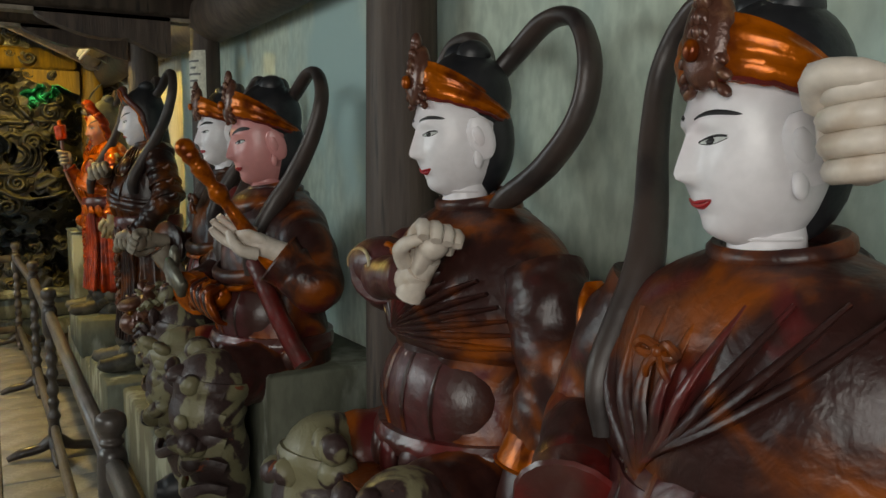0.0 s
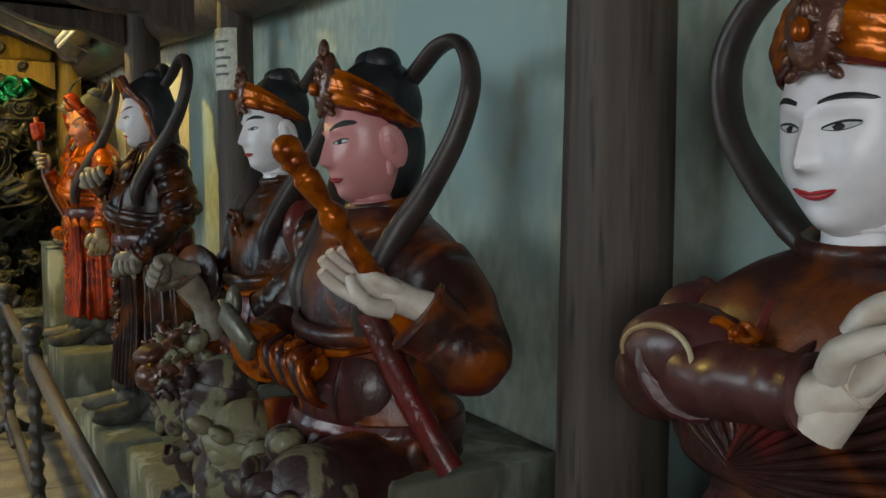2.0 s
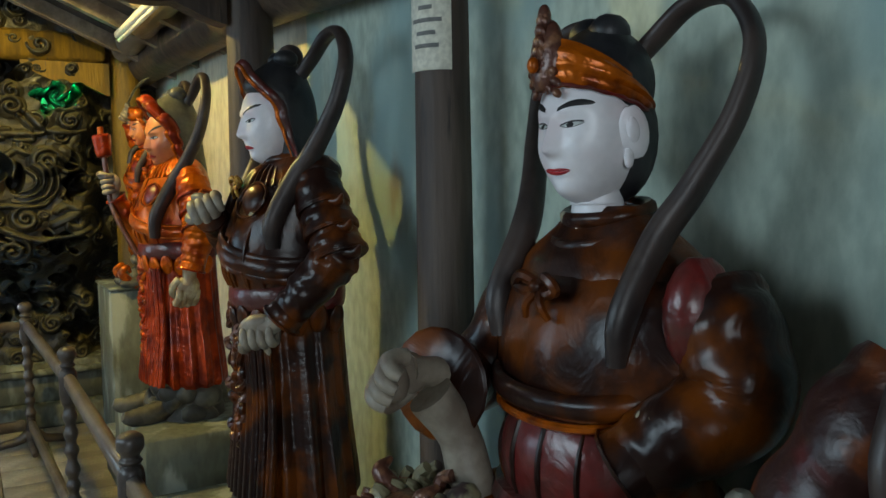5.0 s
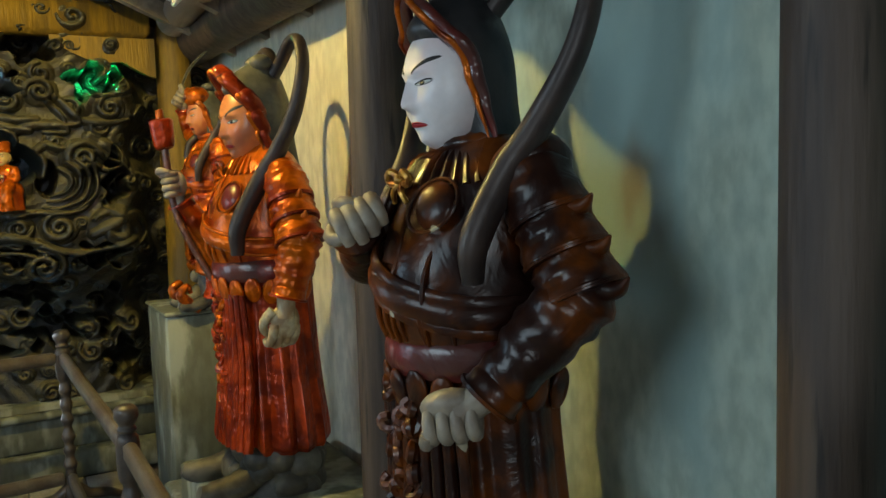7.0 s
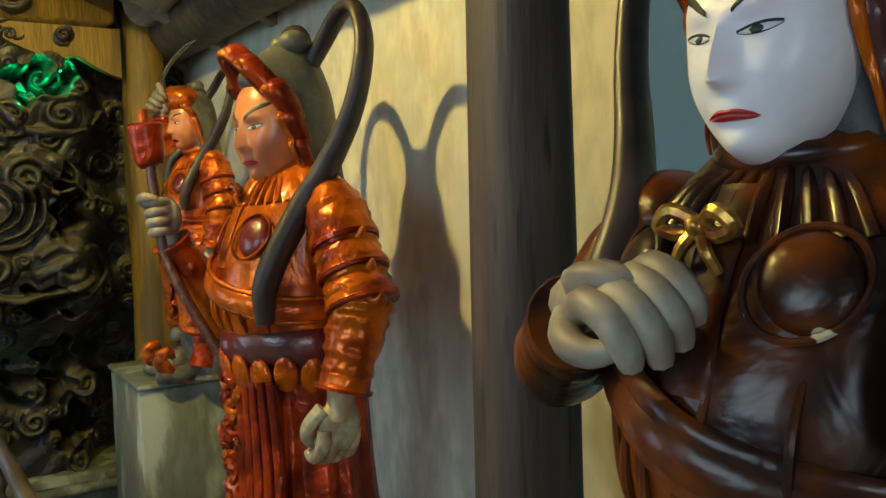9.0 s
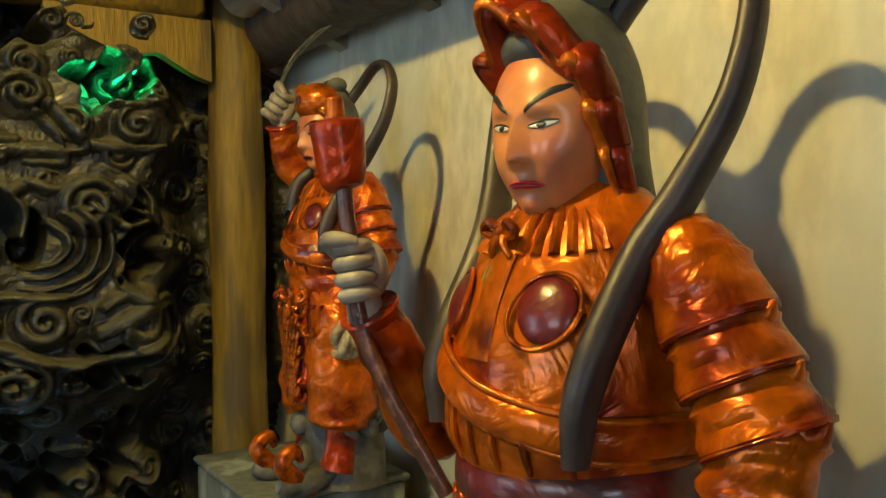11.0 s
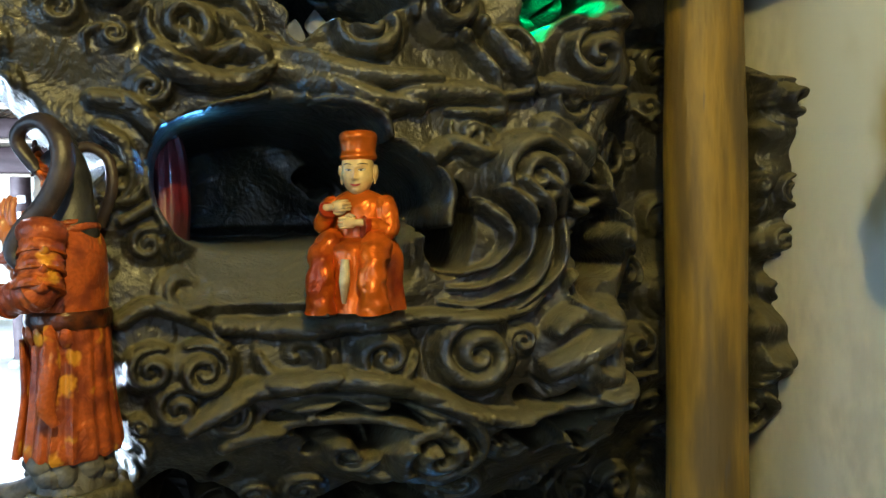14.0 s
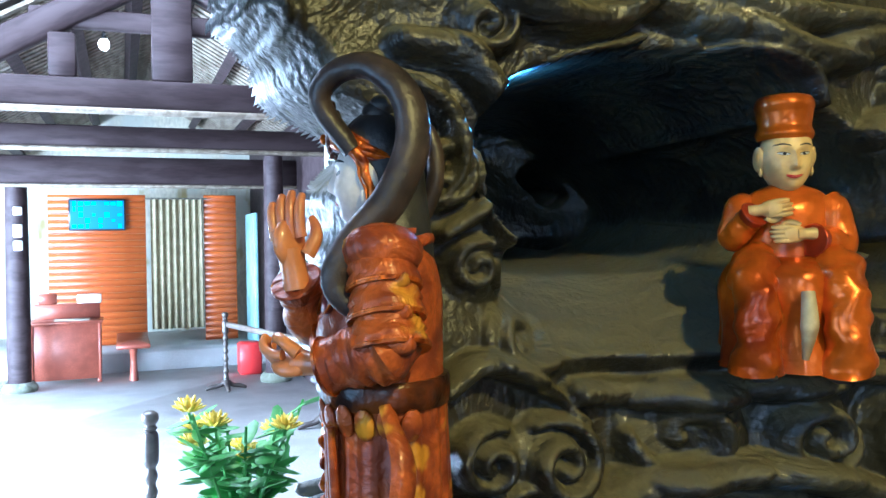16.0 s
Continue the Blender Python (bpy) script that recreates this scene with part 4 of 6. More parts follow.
def finish(name, b, label, m, scale=1.0, group="row of temple guardian statues"):
    ob = new(name, b.mesh(name))
    ob.matrix_basis = m @ Matrix.Scale(scale, 4)
    return tagged(ob, label, "statue", group)


def put_head(b, h, f, z, k, yaw=0, pitch=0, roll=0):
    join(b, h, pose(f, 0, z, roll, pitch, yaw) @ Matrix.Scale(k, 4))


def pointed_club(b, a, e, m):
    a, e = np.array(a, float), np.array(e, float)
    d = e - a
    prof = ((0, 0.026), (0.05, 0.034), (0.1, 0.024), (0.13, 0.034), (0.2, 0.028), (0.26, 0.02), (0.3, 0.036), (0.35, 0.033), (0.39, 0.02), (0.5, 0.024), (0.65, 0.03), (0.8, 0.03), (1.0, 0.026))
    prof = tuple((u, 0.84 * r) for u, r in prof)
    pts = [a + d * q for q in np.linspace(0, 1, 40)]
    b.tube(pts, [float(np.interp(q, [p[0] for p in prof], [p[1] for p in prof])) for q in np.linspace(0, 1, 40)], m, n=14, sub=2)
    b.ell(a, (0.03, 0.03, 0.03), m)


# 1: white face, one open palm raised to the temple
b = seated(hz=0.69, seed=11, legs=False, knees=BROWN_ROBE, fan=2)
put_head(b, head(WHITE_SKIN, 0.004), 0.05, 0.69, 0.97, yaw=-20, pitch=7)
neck(b, WHITE_SKIN, 0.69, 0.05, 1.0)
collar(b, 0.57, 0.03, 1.0, BROWN_ROBE)
band_hat(b, 0.69, 0.05, 0.97)
ribbon_loops(b, 0.69, 0.05, 1.0, sides=(-1,))
bow(b, (0.185, -0.03, 0.43), 0.6, BROWN_ROBE)
for i in range(8):
    u = i / 7
    ends = [(0.23 - 0.42 * u, 0.52 - 0.06 * u), (0.14 - 0.3 * u, 0.42 - 0.07 * u), (0.02 - 0.12 * u, 0.33 - 0.05 * u), (-0.12 + 0.05 * u, 0.26 - 0.02 * u)]
    b.tube([(0.184 * math.sqrt(max(0.05, 1 - (q / 0.3) ** 2)) * (1 - 0.35 * max(0, (z - 0.39) / 0.12)), q, z) for q, z in ends], [0.005, 0.013, 0.015, 0.006], RED_LACQUER if i == 3 else BROWN_ROBE, n=10, sub=6, flat=0.6)
b.loft([(0.12, 0.2, 0.27, 0.17), (0.2, 0.205, 0.262, 0.165), (0.24, 0.195, 0.25, 0.16)], MAROON, n=64, sub=5, folds=7, amp=0.018, twist=3)
sleeve(b, (0.0, 0.23, 0.47), (0.06, 0.385, 0.43), (0.115, 0.35, 0.705), 0.085, BROWN_ROBE, RED_LACQUER)
fist(b, (0.158, 0.215, 0.7), (0.08, -0.1, 1.0), (0.65, 0.75, 0.0), 0.018, 1.12, HAND_SKIN)
b.tube([(0.115, 0.35, 0.66), (0.122, 0.3, 0.685), (0.14, 0.24, 0.698)], [0.034, 0.034, 0.038], HAND_SKIN, n=14)
sleeve(b, (0.0, -0.23, 0.47), (0.04, -0.33, 0.25), (0.2, -0.2, 0.16), 0.09, BROWN_ROBE, RED_LACQUER)
grip(b, (0.2, -0.18, 0.15), (0.5, 0.6, 0), (0, 0.2, -1), 1.1, 60, HAND_SKIN)
b.tube([(0.0, 0.3, 0.16), (0.16, 0.2, 0.2), (0.24, 0.0, 0.18), (0.2, -0.2, 0.12), (0.1, -0.3, 0.08)], [0.05, 0.06, 0.065, 0.06, 0.05], MAROON, n=12, flat=0.5)
b.ell((0.03, -0.33, 0.36), (0.05, 0.03, 0.12), ORANGE_BAND, turn=(15, 0, 0))
S1 = finish("seated_statue", b, "seated painted guardian statue, white face, palm raised to its temple", pose(0.93, 0.75, 0.94, 0, 0, 180), 1.0)

# 2: white face, one closed grip before the chest
b = seated(seed=21, knees=PEEL)
put_head(b, head(WHITE_SKIN, 0.0045, brow_thick=1.15), 0.05, 0.73, 0.97, yaw=-4, pitch=8)
neck(b, WHITE_SKIN, 0.73, 0.05, 1.0)
collar(b, 0.605, 0.03, 1.0, BROWN_ROBE)
band_hat(b, 0.73, 0.05, 0.97)
ribbon_loops(b, 0.73, 0.05, 1.05, low=0.1)
bow(b, (0.165, -0.08, 0.48), 0.6, ORANGE_BAND)
sleeve(b, (0.0, -0.23, 0.46), (0.08, -0.28, 0.38), (0.17, -0.14, 0.43), 0.08, MAROON, MAROON, 1.3)
b.ell((0.09, -0.275, 0.375), (0.075, 0.075, 0.07), MAROON)
b.ell((0.07, -0.26, 0.425), (0.065, 0.07, 0.045), ORANGE_BAND)
sleeve(b, (0.1, -0.26, 0.38), (0.18, -0.12, 0.415), (0.203, 0.06, 0.435), 0.056, MAROON, MAROON, 1.1)
b.ell((0.165, -0.165, 0.44), (0.062, 0.1, 0.064), MAROON, turn=(4, 0, 12), n=26, m=16)
b.tube([(0.165 + 0.058 * math.cos(0.5 * math.sin(q)), -0.165 + 0.062 * math.cos(q), 0.44 + 0.038 * math.sin(q)) for q in np.linspace(-0.4, 3.4, 14)], [0.003, 0.005, 0.003], CREAM, n=7, sub=3)
b.tube([(0.204, 0.05, 0.43), (0.203, 0.075, 0.442), (0.198, 0.095, 0.458)], [0.032, 0.03, 0.032], HAND_SKIN, n=14)
grip(b, (0.195, 0.085, 0.445), (-0.12, 0.5, 0.85), (0.35, 0.85, -0.4), 1.1, 75, HAND_SKIN)
sleeve(b, (0.0, 0.25, 0.46), (0.02, 0.34, 0.26), (0.07, 0.33, 0.08), 0.09, BROWN_ROBE, ORANGE_BAND)
b.tube([(0.06, 0.33, 0.12), (0.08, 0.335, 0.03), (0.09, 0.33, -0.05)], [0.06, 0.072, 0.06], MAROON, n=14)
grip(b, (0.09, 0.33, -0.06), (0.1, 0, -1), (0.2, -1, 0), 1.1, 40, HAND_SKIN)
S2 = finish("seated_statue", b, "seated painted guardian statue, white face, closed grip at its chest", pose(0.965, 1.597, 0.94, 0, 0, 180), 1.0)

# 3: pink face, holding a turned club
b = seated(seed=31, fan=False)
put_head(b, head(PINK_SKIN, 0.002, brow_tilt=0.012, brow_thick=2.0), 0.04, 0.735, 1.08, yaw=2, pitch=8)
neck(b, PINK_SKIN, 0.73, 0.05, 1.08)
collar(b, 0.605, 0.03, 1.0, BROWN_ROBE)
band_hat(b, 0.735, 0.04, 1.08)
ribbon_loops(b, 0.73, 0.05, 1.0)
b.ell((0.06, 0.0, 0.545), (0.11, 0.15, 0.05), BROWN_ROBE, turn=(0, 20, 0))
sleeve(b, (0.0, 0.25, 0.46), (0.01, 0.42, 0.29), (0.12, 0.37, 0.385), 0.088, BROWN_ROBE, BROWN_ROBE)
grip(b, (0.135, 0.365, 0.41), (0.65, -0.5, 0.3), (0.5, 0.3, 0.75), 1.2, 30, HAND_SKIN)
pointed_club(b, (0.37, 0.32, 0.71), (0.08, 0.33, 0.3), ORANGE_BAND)
b.tube([(0.14, 0.2, 0.36), (0.1, 0.3, 0.2), (0.05, 0.4, 0.05)], [0.03], RED_LACQUER, n=10)
sleeve(b, (0.0, -0.24, 0.46), (0.1, -0.32, 0.26), (0.26, -0.22, 0.2), 0.09, BROWN_ROBE, ORANGE_BAND)
peel_lumps(b, (0.235, -0.03, 0.22), (0.02, 0.12, 0.035), 30, 0.03, ORANGE_BAND, 33)
for i in range(7):
    b.tube([(0.22, -0.16 + 0.045 * i, 0.27), (0.27, -0.14 + 0.045 * i, 0.24), (0.25, -0.12 + 0.045 * i, 0.17), (0.22, -0.15 + 0.05 * i, 0.15)], [0.008, 0.016, 0.006], BROWN_ROBE if i % 2 else ORANGE_BAND, n=8)
b.box((0.31, -0.2, 0.27), (0.03, 0.17, 0.07), STEEL, turn=(-30, 0, 10), bevel=0.01)
b.ell((0.3, -0.26, 0.33), (0.02, 0.03, 0.05), STEEL)
S3 = finish("seated_statue", b, "seated painted guardian statue with pink face and orange turned club", pose(0.88, 2.81, 0.95, 0, 0, 180), 1.0)

# 4: white face, grip stretched forward, beast head at the knee
b = seated(seed=41, skirt=RED_LACQUER, robe=DARK_ROBE, fan=False)
put_head(b, head(WHITE_SKIN, 0.001, moustache=False, brow_thick=1.8, brow_tilt=0.008), 0.05, 0.785, 1.02, yaw=6, pitch=4)
neck(b, WHITE_SKIN, 0.785, 0.05, 0.95)
collar(b, 0.645, 0.03, 1.0, DARK_ROBE)
band_hat(b, 0.785, 0.05, 1.02)
ribbon_loops(b, 0.785, 0.05, 0.97)
b.loft([(0.46, 0.15, 0.24, 0.13), (0.54, 0.13, 0.22, 0.12), (0.6, 0.09, 0.14, 0.09), (0.645, 0.065, 0.08, 0.07)], DARK_ROBE, n=48)
sleeve(b, (0.0, -0.22, 0.48), (0.12, -0.3, 0.27), (0.27, -0.23, 0.28), 0.085, DARK_ROBE, DARK_ROBE, 1.8)
grip(b, (0.29, -0.23, 0.31), (0.9, 0.1, 0.15), (-0.2, 0.7, -0.5), 1.15, 85, DARK_GRIP)
sleeve(b, (0.0, 0.25, 0.5), (0.02, 0.33, 0.34), (0.16, 0.2, 0.2), 0.095, DARK_ROBE, DARK_ROBE, 1.1)
b.ell((0.05, 0.27, 0.47), (0.07, 0.05, 0.1), RED_LACQUER)
b.tube([(0.3, -0.2, 0.27), (0.24, -0.19, 0.18), (0.22, -0.17, 0.06)], [0.05, 0.045, 0.05], DARK_GRIP, n=12)
bow(b, (0.17, 0, 0.5), 1.0, DARK_ROBE)
b.ell((0.34, -0.2, -0.02), (0.1, 0.11, 0.1), CROWN, n=20, m=12)
b.ell((0.42, -0.22, -0.06), (0.06, 0.07, 0.055), CROWN)
b.ell((0.43, -0.2, 0.03), (0.06, 0.075, 0.03), CROWN, turn=(0, 15, 0))
for i in range(30):
    a = i * 0.42
    c = (0.33 + 0.06 * math.cos(a * 2.1), -0.2 + 0.115 * math.cos(a), -0.02 + 0.115 * math.sin(a))
    b.tube([(c[0] + 0.01 * j, c[1] + 0.022 * (1 - 0.14 * j) * math.cos(a + j * 1.1), c[2] + 0.022 * (1 - 0.14 * j) * math.sin(a + j * 1.1)) for j in range(6)], [0.013, 0.012, 0.007], PEEL if i % 3 else CROWN, n=7, sub=3)
for sd in (-1, 1):
    b.ell((0.44, -0.21 + sd * 0.04, 0.0), (0.018, 0.02, 0.018), GOLD)
    b.tube([(0.35, -0.2 + sd * 0.06, 0.06), (0.37, -0.2 + sd * 0.09, 0.1), (0.34, -0.2 + sd * 0.1, 0.12)], [0.025, 0.02, 0.006], CROWN, n=8)
S4 = finish("seated_statue", b, "seated dark guardian statue, white face, beast head at its knee", pose(0.975, 3.72, 0.965, 0, 0, 180), 1.0)


def standing(robe, skirt, belt, chest, hem_z=0.2, seed=1, trim=ORANGE_BAND, plate=1.15):
    """Skirt, armour and base rock of a standing statue that faces +x, feet at z = 0."""
    b = Build()
    b.loft([(hem_z, 0.2, 0.26, 0.18), (hem_z + 0.05, 0.215, 0.27, 0.19), (0.45, 0.195, 0.235, 0.17), (0.7, 0.19, 0.205, 0.16), (0.86, 0.2, 0.195, 0.155), (0.9, 0.17, 0.17, 0.14)], skirt, n=110, sub=8, folds=15, amp=0.05, twist=1.6, hem=-0.7)
    b.loft([(0.84, 0.2, 0.2, 0.15), (0.95, 0.235, 0.205, 0.15), (1.05, 0.235, 0.205, 0.15), (1.15, 0.2, 0.205, 0.15), (1.25, 0.15, 0.2, 0.13), (1.32, 0.09, 0.14, 0.095), (1.36, 0.06, 0.08, 0.065)], robe, n=56, sub=6, folds=5, amp=0.008)
    b.loft([(0.825, 0.215, 0.21, 0.165), (0.85, 0.226, 0.218, 0.17), (0.89, 0.224, 0.216, 0.17), (0.91, 0.212, 0.206, 0.165)], belt, n=48)
    # two round breast plates, a strap between them, a slanting sash and a ribbed belly plate
    for sd in (-1, 1):
        b.ell((0.17, sd * 0.112, plate), (0.022, 0.05, 0.054), chest, n=24, m=14, turn=(0, -22, sd * 24))
        b.tube([(0.178 - 0.026 * math.cos(q) - 0.026 * math.sin(q), sd * (0.112 + 0.051 * math.cos(q)), plate + 0.055 * math.sin(q)) for q in np.linspace(0, 2 * math.pi, 22)], [0.0045], trim, n=7, sub=2)
    b.tube([(0.125, 0, 1.29), (0.166, 0, 1.23), (0.197, 0, 1.16), (0.228, 0, 1.07)], [0.034, 0.03, 0.028, 0.036], trim, n=14, flat=0.25)
    for r, o, m in ((0.012, 0.0, robe), (0.0065, 0.03, trim), (0.0065, -0.03, trim), (0.005, 0.008, trim)):
        b.tube([(-0.02, 0.226, 0.96 + o), (0.14, 0.182, 0.965 + o), (0.236, 0.05, 1.0 + o), (0.236, -0.06, 1.05 + o), (0.14, -0.18, 1.085 + o), (-0.02, -0.222, 1.09 + o)], [r], m, n=10, flat=2.4 if m == robe else 1.0, sub=9)
    for i in range(7):
        q = -0.15 + 0.05 * i
        rim = math.sqrt(max(0.05, 1 - (q / 0.208) ** 2))
        b.tube([(0.224 * rim, q, 0.905), (0.241 * rim, q * 1.02, 0.95), (0.241 * rim, q * 0.98, 1.02 - 0.25 * q)], [0.0045, 0.007, 0.005], trim if i % 2 else robe, n=7, sub=5)
    # fan-shaped bib under the neck
    for i in range(15):
        q = radians(-78 + 156 * i / 14)
        c, e = math.cos(q), math.sin(q)
        b.tube([(0.04 + 0.045 * c, 0.085 * e, 1.315), (0.04 + 0.085 * c, 0.13 * e, 1.285), (0.045 + 0.115 * c, 0.17 * e, 1.24 - 0.012 * c)], [0.004, 0.009, 0.011], trim, n=8, sub=4, flat=1.2)
    for i in range(13):
        a = radians(-110 + 220 * i / 12)
        b.ell((0.215 * math.cos(a), 0.21 * math.sin(a), 0.79 + 0.008 * (i % 2)), (0.013, 0.032, 0.05), robe, turn=(0, 12, math.degrees(a)))
    # knots and curls of the front panel
    rnd = random.Random(seed)
    for i in range(40):
        z = 0.8 - 0.45 * i / 40
        f = 0.205 + 0.005 * math.sin(i)
        s = -0.02 + 0.065 * rnd.uniform(-1, 1)
        q0 = rnd.uniform(0, 6)
        b.tube([(f + 0.012 * math.sin(q), s + 0.028 * (0.4 + 0.1 * j) * math.cos(q0 + q), z + 0.028 * (0.4 + 0.1 * j) * math.sin(q0 + q)) for j, q in enumerate(np.linspace(0, 5, 6))], [0.011, 0.013, 0.008], skirt if i % 3 else ORANGE_BAND if skirt != DARK_ROBE else CROWN, n=6, sub=2)
    for i in range(11):
        s = -0.17 + 0.034 * i
        b.tube([(0.2 - 1.2 * s * s, s, 0.78), (0.2 - 1.6 * s * s, s * 1.08, 0.5), (0.225 - 1.4 * s * s, s * 1.25, hem_z + 0.02)], [0.012, 0.016, 0.02], skirt, n=8, sub=5)
    # base
    for i in range(26):
        a = rnd.uniform(0, 6.28)
        b.ell((0.15 * math.cos(a) + 0.02, 0.21 * math.sin(a), rnd.uniform(0.02, hem_z)), [rnd.uniform(0.035, 0.08) for _ in range(3)], ROCK, turn=(rnd.uniform(0, 90),) * 3, n=10, m=7)
    b.loft([(0.0, 0.2, 0.24, 0.18), (0.08, 0.18, 0.22, 0.17), (hem_z + 0.02, 0.16, 0.2, 0.15)], ROCK, n=36, folds=6, amp=0.06)
    for sd in (-1, 1):
        b.tube([(0.08, sd * 0.11, 0.1), (0.2, sd * 0.13, 0.05), (0.31, sd * 0.145, 0.04), (0.36, sd * 0.15, 0.055)], [0.06, 0.055, 0.045, 0.025], ROCK, n=12)
    return b


def layered_sleeve(b, shoulder, elbow, wrist, r, robe, trim, out, tips=0.06):
    """Upper arm in three overlapping tiers that end in points, and a folded forearm."""
    s, e, w, o = (np.array(q, float) for q in (shoulder, elbow, wrist, out))
    for i, (u, v) in enumerate(((-0.22, 0.4), (0.2, 0.72), (0.55, 1.04))):
        p, q = s + (e - s) * u, s + (e - s) * v
        b.tube([p, p * 0.6 + q * 0.4, q], [r * 0.6, r * 0.98, r * (1.1 + 0.04 * i)], robe, n=30, sub=8, crease=0.03)
        b.tube([q - (q - p) * 0.04, q + (q - p) * 0.03], [r * (1.13 + 0.04 * i), r * (1.1 + 0.04 * i)], trim, n=30, sub=3)
        c = q + o * r * 0.75 - (q - p) * 0.12
        b.tube([c, c + o * tips * 0.6 + (0, 0, -0.002), c + o * tips + (0, 0, 0.018)], [r * 0.48, r * 0.26, 0.004], robe, n=12, flat=0.8)
    b.tube([e + (s - e) * 0.1, e * 0.94 + w * 0.06, e * 0.55 + w * 0.45, e * 0.12 + w * 0.88], [r * 0.8, r * 1.0, r * 0.88, r * 0.72], robe, n=30, sub=10, ridge=7, ramp=0.035, crease=0.035)
    d = (w - e) / np.linalg.norm(w - e)
    b.tube([w - d * r * 0.7, w - d * r * 0.15, w - d * r * 0.08], [r * 0.7, r * 0.86, r * 0.8], robe, n=22, sub=5, ridge=2, ramp=0.04)
    b.tube([w - d * r * 0.2, w - d * r * 0.1], [r * 0.9, r * 0.88], trim, n=22, sub=2)


# 5: dark standing statue
b = standing(DARK_ROBE, DARK_ROBE, RED_LACQUER, DARK_ROBE, 0.16, 51, DARK_ROBE, 1.195)
put_head(b, head(WHITE_SKIN, -0.003, brow_tilt=0.025, brow_thick=1.5, ears=False), 0.06, 1.45, 1.04, yaw=2, pitch=7)
neck(b, WHITE_SKIN, 1.455, 0.05, 1.05)
hood(b, 1.455, 0.05, 1.06, HAIR, RED_LACQUER, 0.045)
collar(b, 1.35, 0.03, 1.1, DARK_ROBE)
ribbon_loops(b, 1.47, 0.05, 1.08, grow=1.05, low=0.4, wide=1.06)
bow(b, (0.18, -0.01, 1.25), 0.85, GOLD)
sleeve(b, (0.0, -0.2, 1.25), (0.12, -0.32, 1.05), (0.25, -0.14, 1.14), 0.074, DARK_ROBE, DARK_ROBE, 1.05)
grip(b, (0.26, -0.1, 1.17), (0.35, 0.75, 0.2), (-0.3, 0.2, -0.8), 1.25, 80, DARK_GRIP)
layered_sleeve(b, (0.0, 0.215, 1.26), (-0.03, 0.335, 1.02), (0.14, 0.235, 0.8), 0.08, DARK_ROBE, DARK_ROBE, (-0.2, 0.95, 0.1))
b.ell((-0.01, 0.2, 1.27), (0.09, 0.09, 0.06), DARK_ROBE, turn=(32, 0, 0), n=20, m=12)
b.ell((-0.01, -0.2, 1.25), (0.09, 0.09, 0.06), DARK_ROBE, turn=(-32, 0, 0), n=20, m=12)
fist(b, (0.19, 0.19, 0.765), (0.72, -0.6, -0.15), (0.35, 0.4, -0.8), 0.018, 1.25, DARK_GRIP)
b.tube([(0.13, 0.235, 0.82), (0.16, 0.215, 0.795), (0.185, 0.2, 0.78)], [0.035, 0.034, 0.036], DARK_GRIP, n=14)
for q in (-0.13, -0.055, 0.03, 0.11):
    rim = math.sqrt(1 - (q / 0.21) ** 2)
    b.tube([(0.2 * rim, q, 1.12), (0.24 * rim + 0.002, q * 1.04, 1.04), (0.242 * rim, q, 0.95), (0.225 * rim, q * 0.95, 0.9)], [0.004, 0.006, 0.006, 0.004], DARK_ROBE, n=7, sub=5)
S5 = finish("standing_statue", b, "standing dark lacquered guardian statue with white face and black cowl", pose(0.88, 5.26, 0.42, 0, 0, 180), 1.0)

# 6: orange standing statue with a mallet
b = standing(ORANGE_ROBE, RED_ROBE, RED_LACQUER, RED_LACQUER, 0.17, 61)
put_head(b, head(ORANGE_SKIN, -0.002, brow_tilt=0.03, brow_thick=1.9, ears=False), 0.055, 1.43, 1.1, yaw=16, pitch=8)
neck(b, ORANGE_SKIN, 1.44, 0.05, 1.05)
hood(b, 1.44, 0.04, 1.12, GREY_HOOD, RED_ROBE, 0.035, 0.011, 0.03)
collar(b, 1.33, 0.03, 1.1, ORANGE_ROBE)
ribbon_loops(b, 1.44, 0.05, 1.1, grow=1.15, low=0.46, wide=0.9)
bow(b, (0.165, 0.0, 1.27), 0.7, ORANGE_BAND)
sleeve(b, (0.0, -0.2, 1.2), (0.14, -0.27, 0.9), (0.29, -0.24, 1.14), 0.068, ORANGE_ROBE, RED_ROBE, 1.1)
fist(b, (0.318, -0.226, 1.205), (0.1, -0.12, 1.0), (0.7, 0.75, 0.0), 0.014, 1.15, DARK_GRIP)
b.tube([(0.29, -0.24, 1.11), (0.298, -0.242, 1.16), (0.302, -0.243, 1.2)], [0.036, 0.03, 0.03], DARK_GRIP, n=14)
b.tube([(0.2, -0.13, 0.82), (0.28, -0.19, 1.0), (0.315, -0.22, 1.12), (0.33, -0.235, 1.29), (0.335, -0.24, 1.37)], [0.015], CROWN, n=10)
b.tube([(0.333, -0.238, 1.345), (0.334, -0.239, 1.352), (0.336, -0.24, 1.375), (0.342, -0.244, 1.45), (0.343, -0.244, 1.462), (0.344, -0.244, 1.468)], [0.02, 0.036, 0.042, 0.048, 0.046, 0.02], RED_ROBE, n=20)
b.ell((0.342, -0.244, 1.452), (0.046, 0.046, 0.016), RED_ROBE)
b.tube([(0.343, -0.244, 1.455), (0.345, -0.245, 1.47), (0.346, -0.246, 1.5), (0.347, -0.246, 1.506)], [0.012, 0.017, 0.016, 0.008], ORANGE_BAND, n=12)
layered_sleeve(b, (0.0, 0.235, 1.22), (-0.01, 0.35, 0.99), (0.05, 0.35, 0.77), 0.08, ORANGE_ROBE, RED_ROBE, (-0.1, 0.98, 0.1), 0.035)
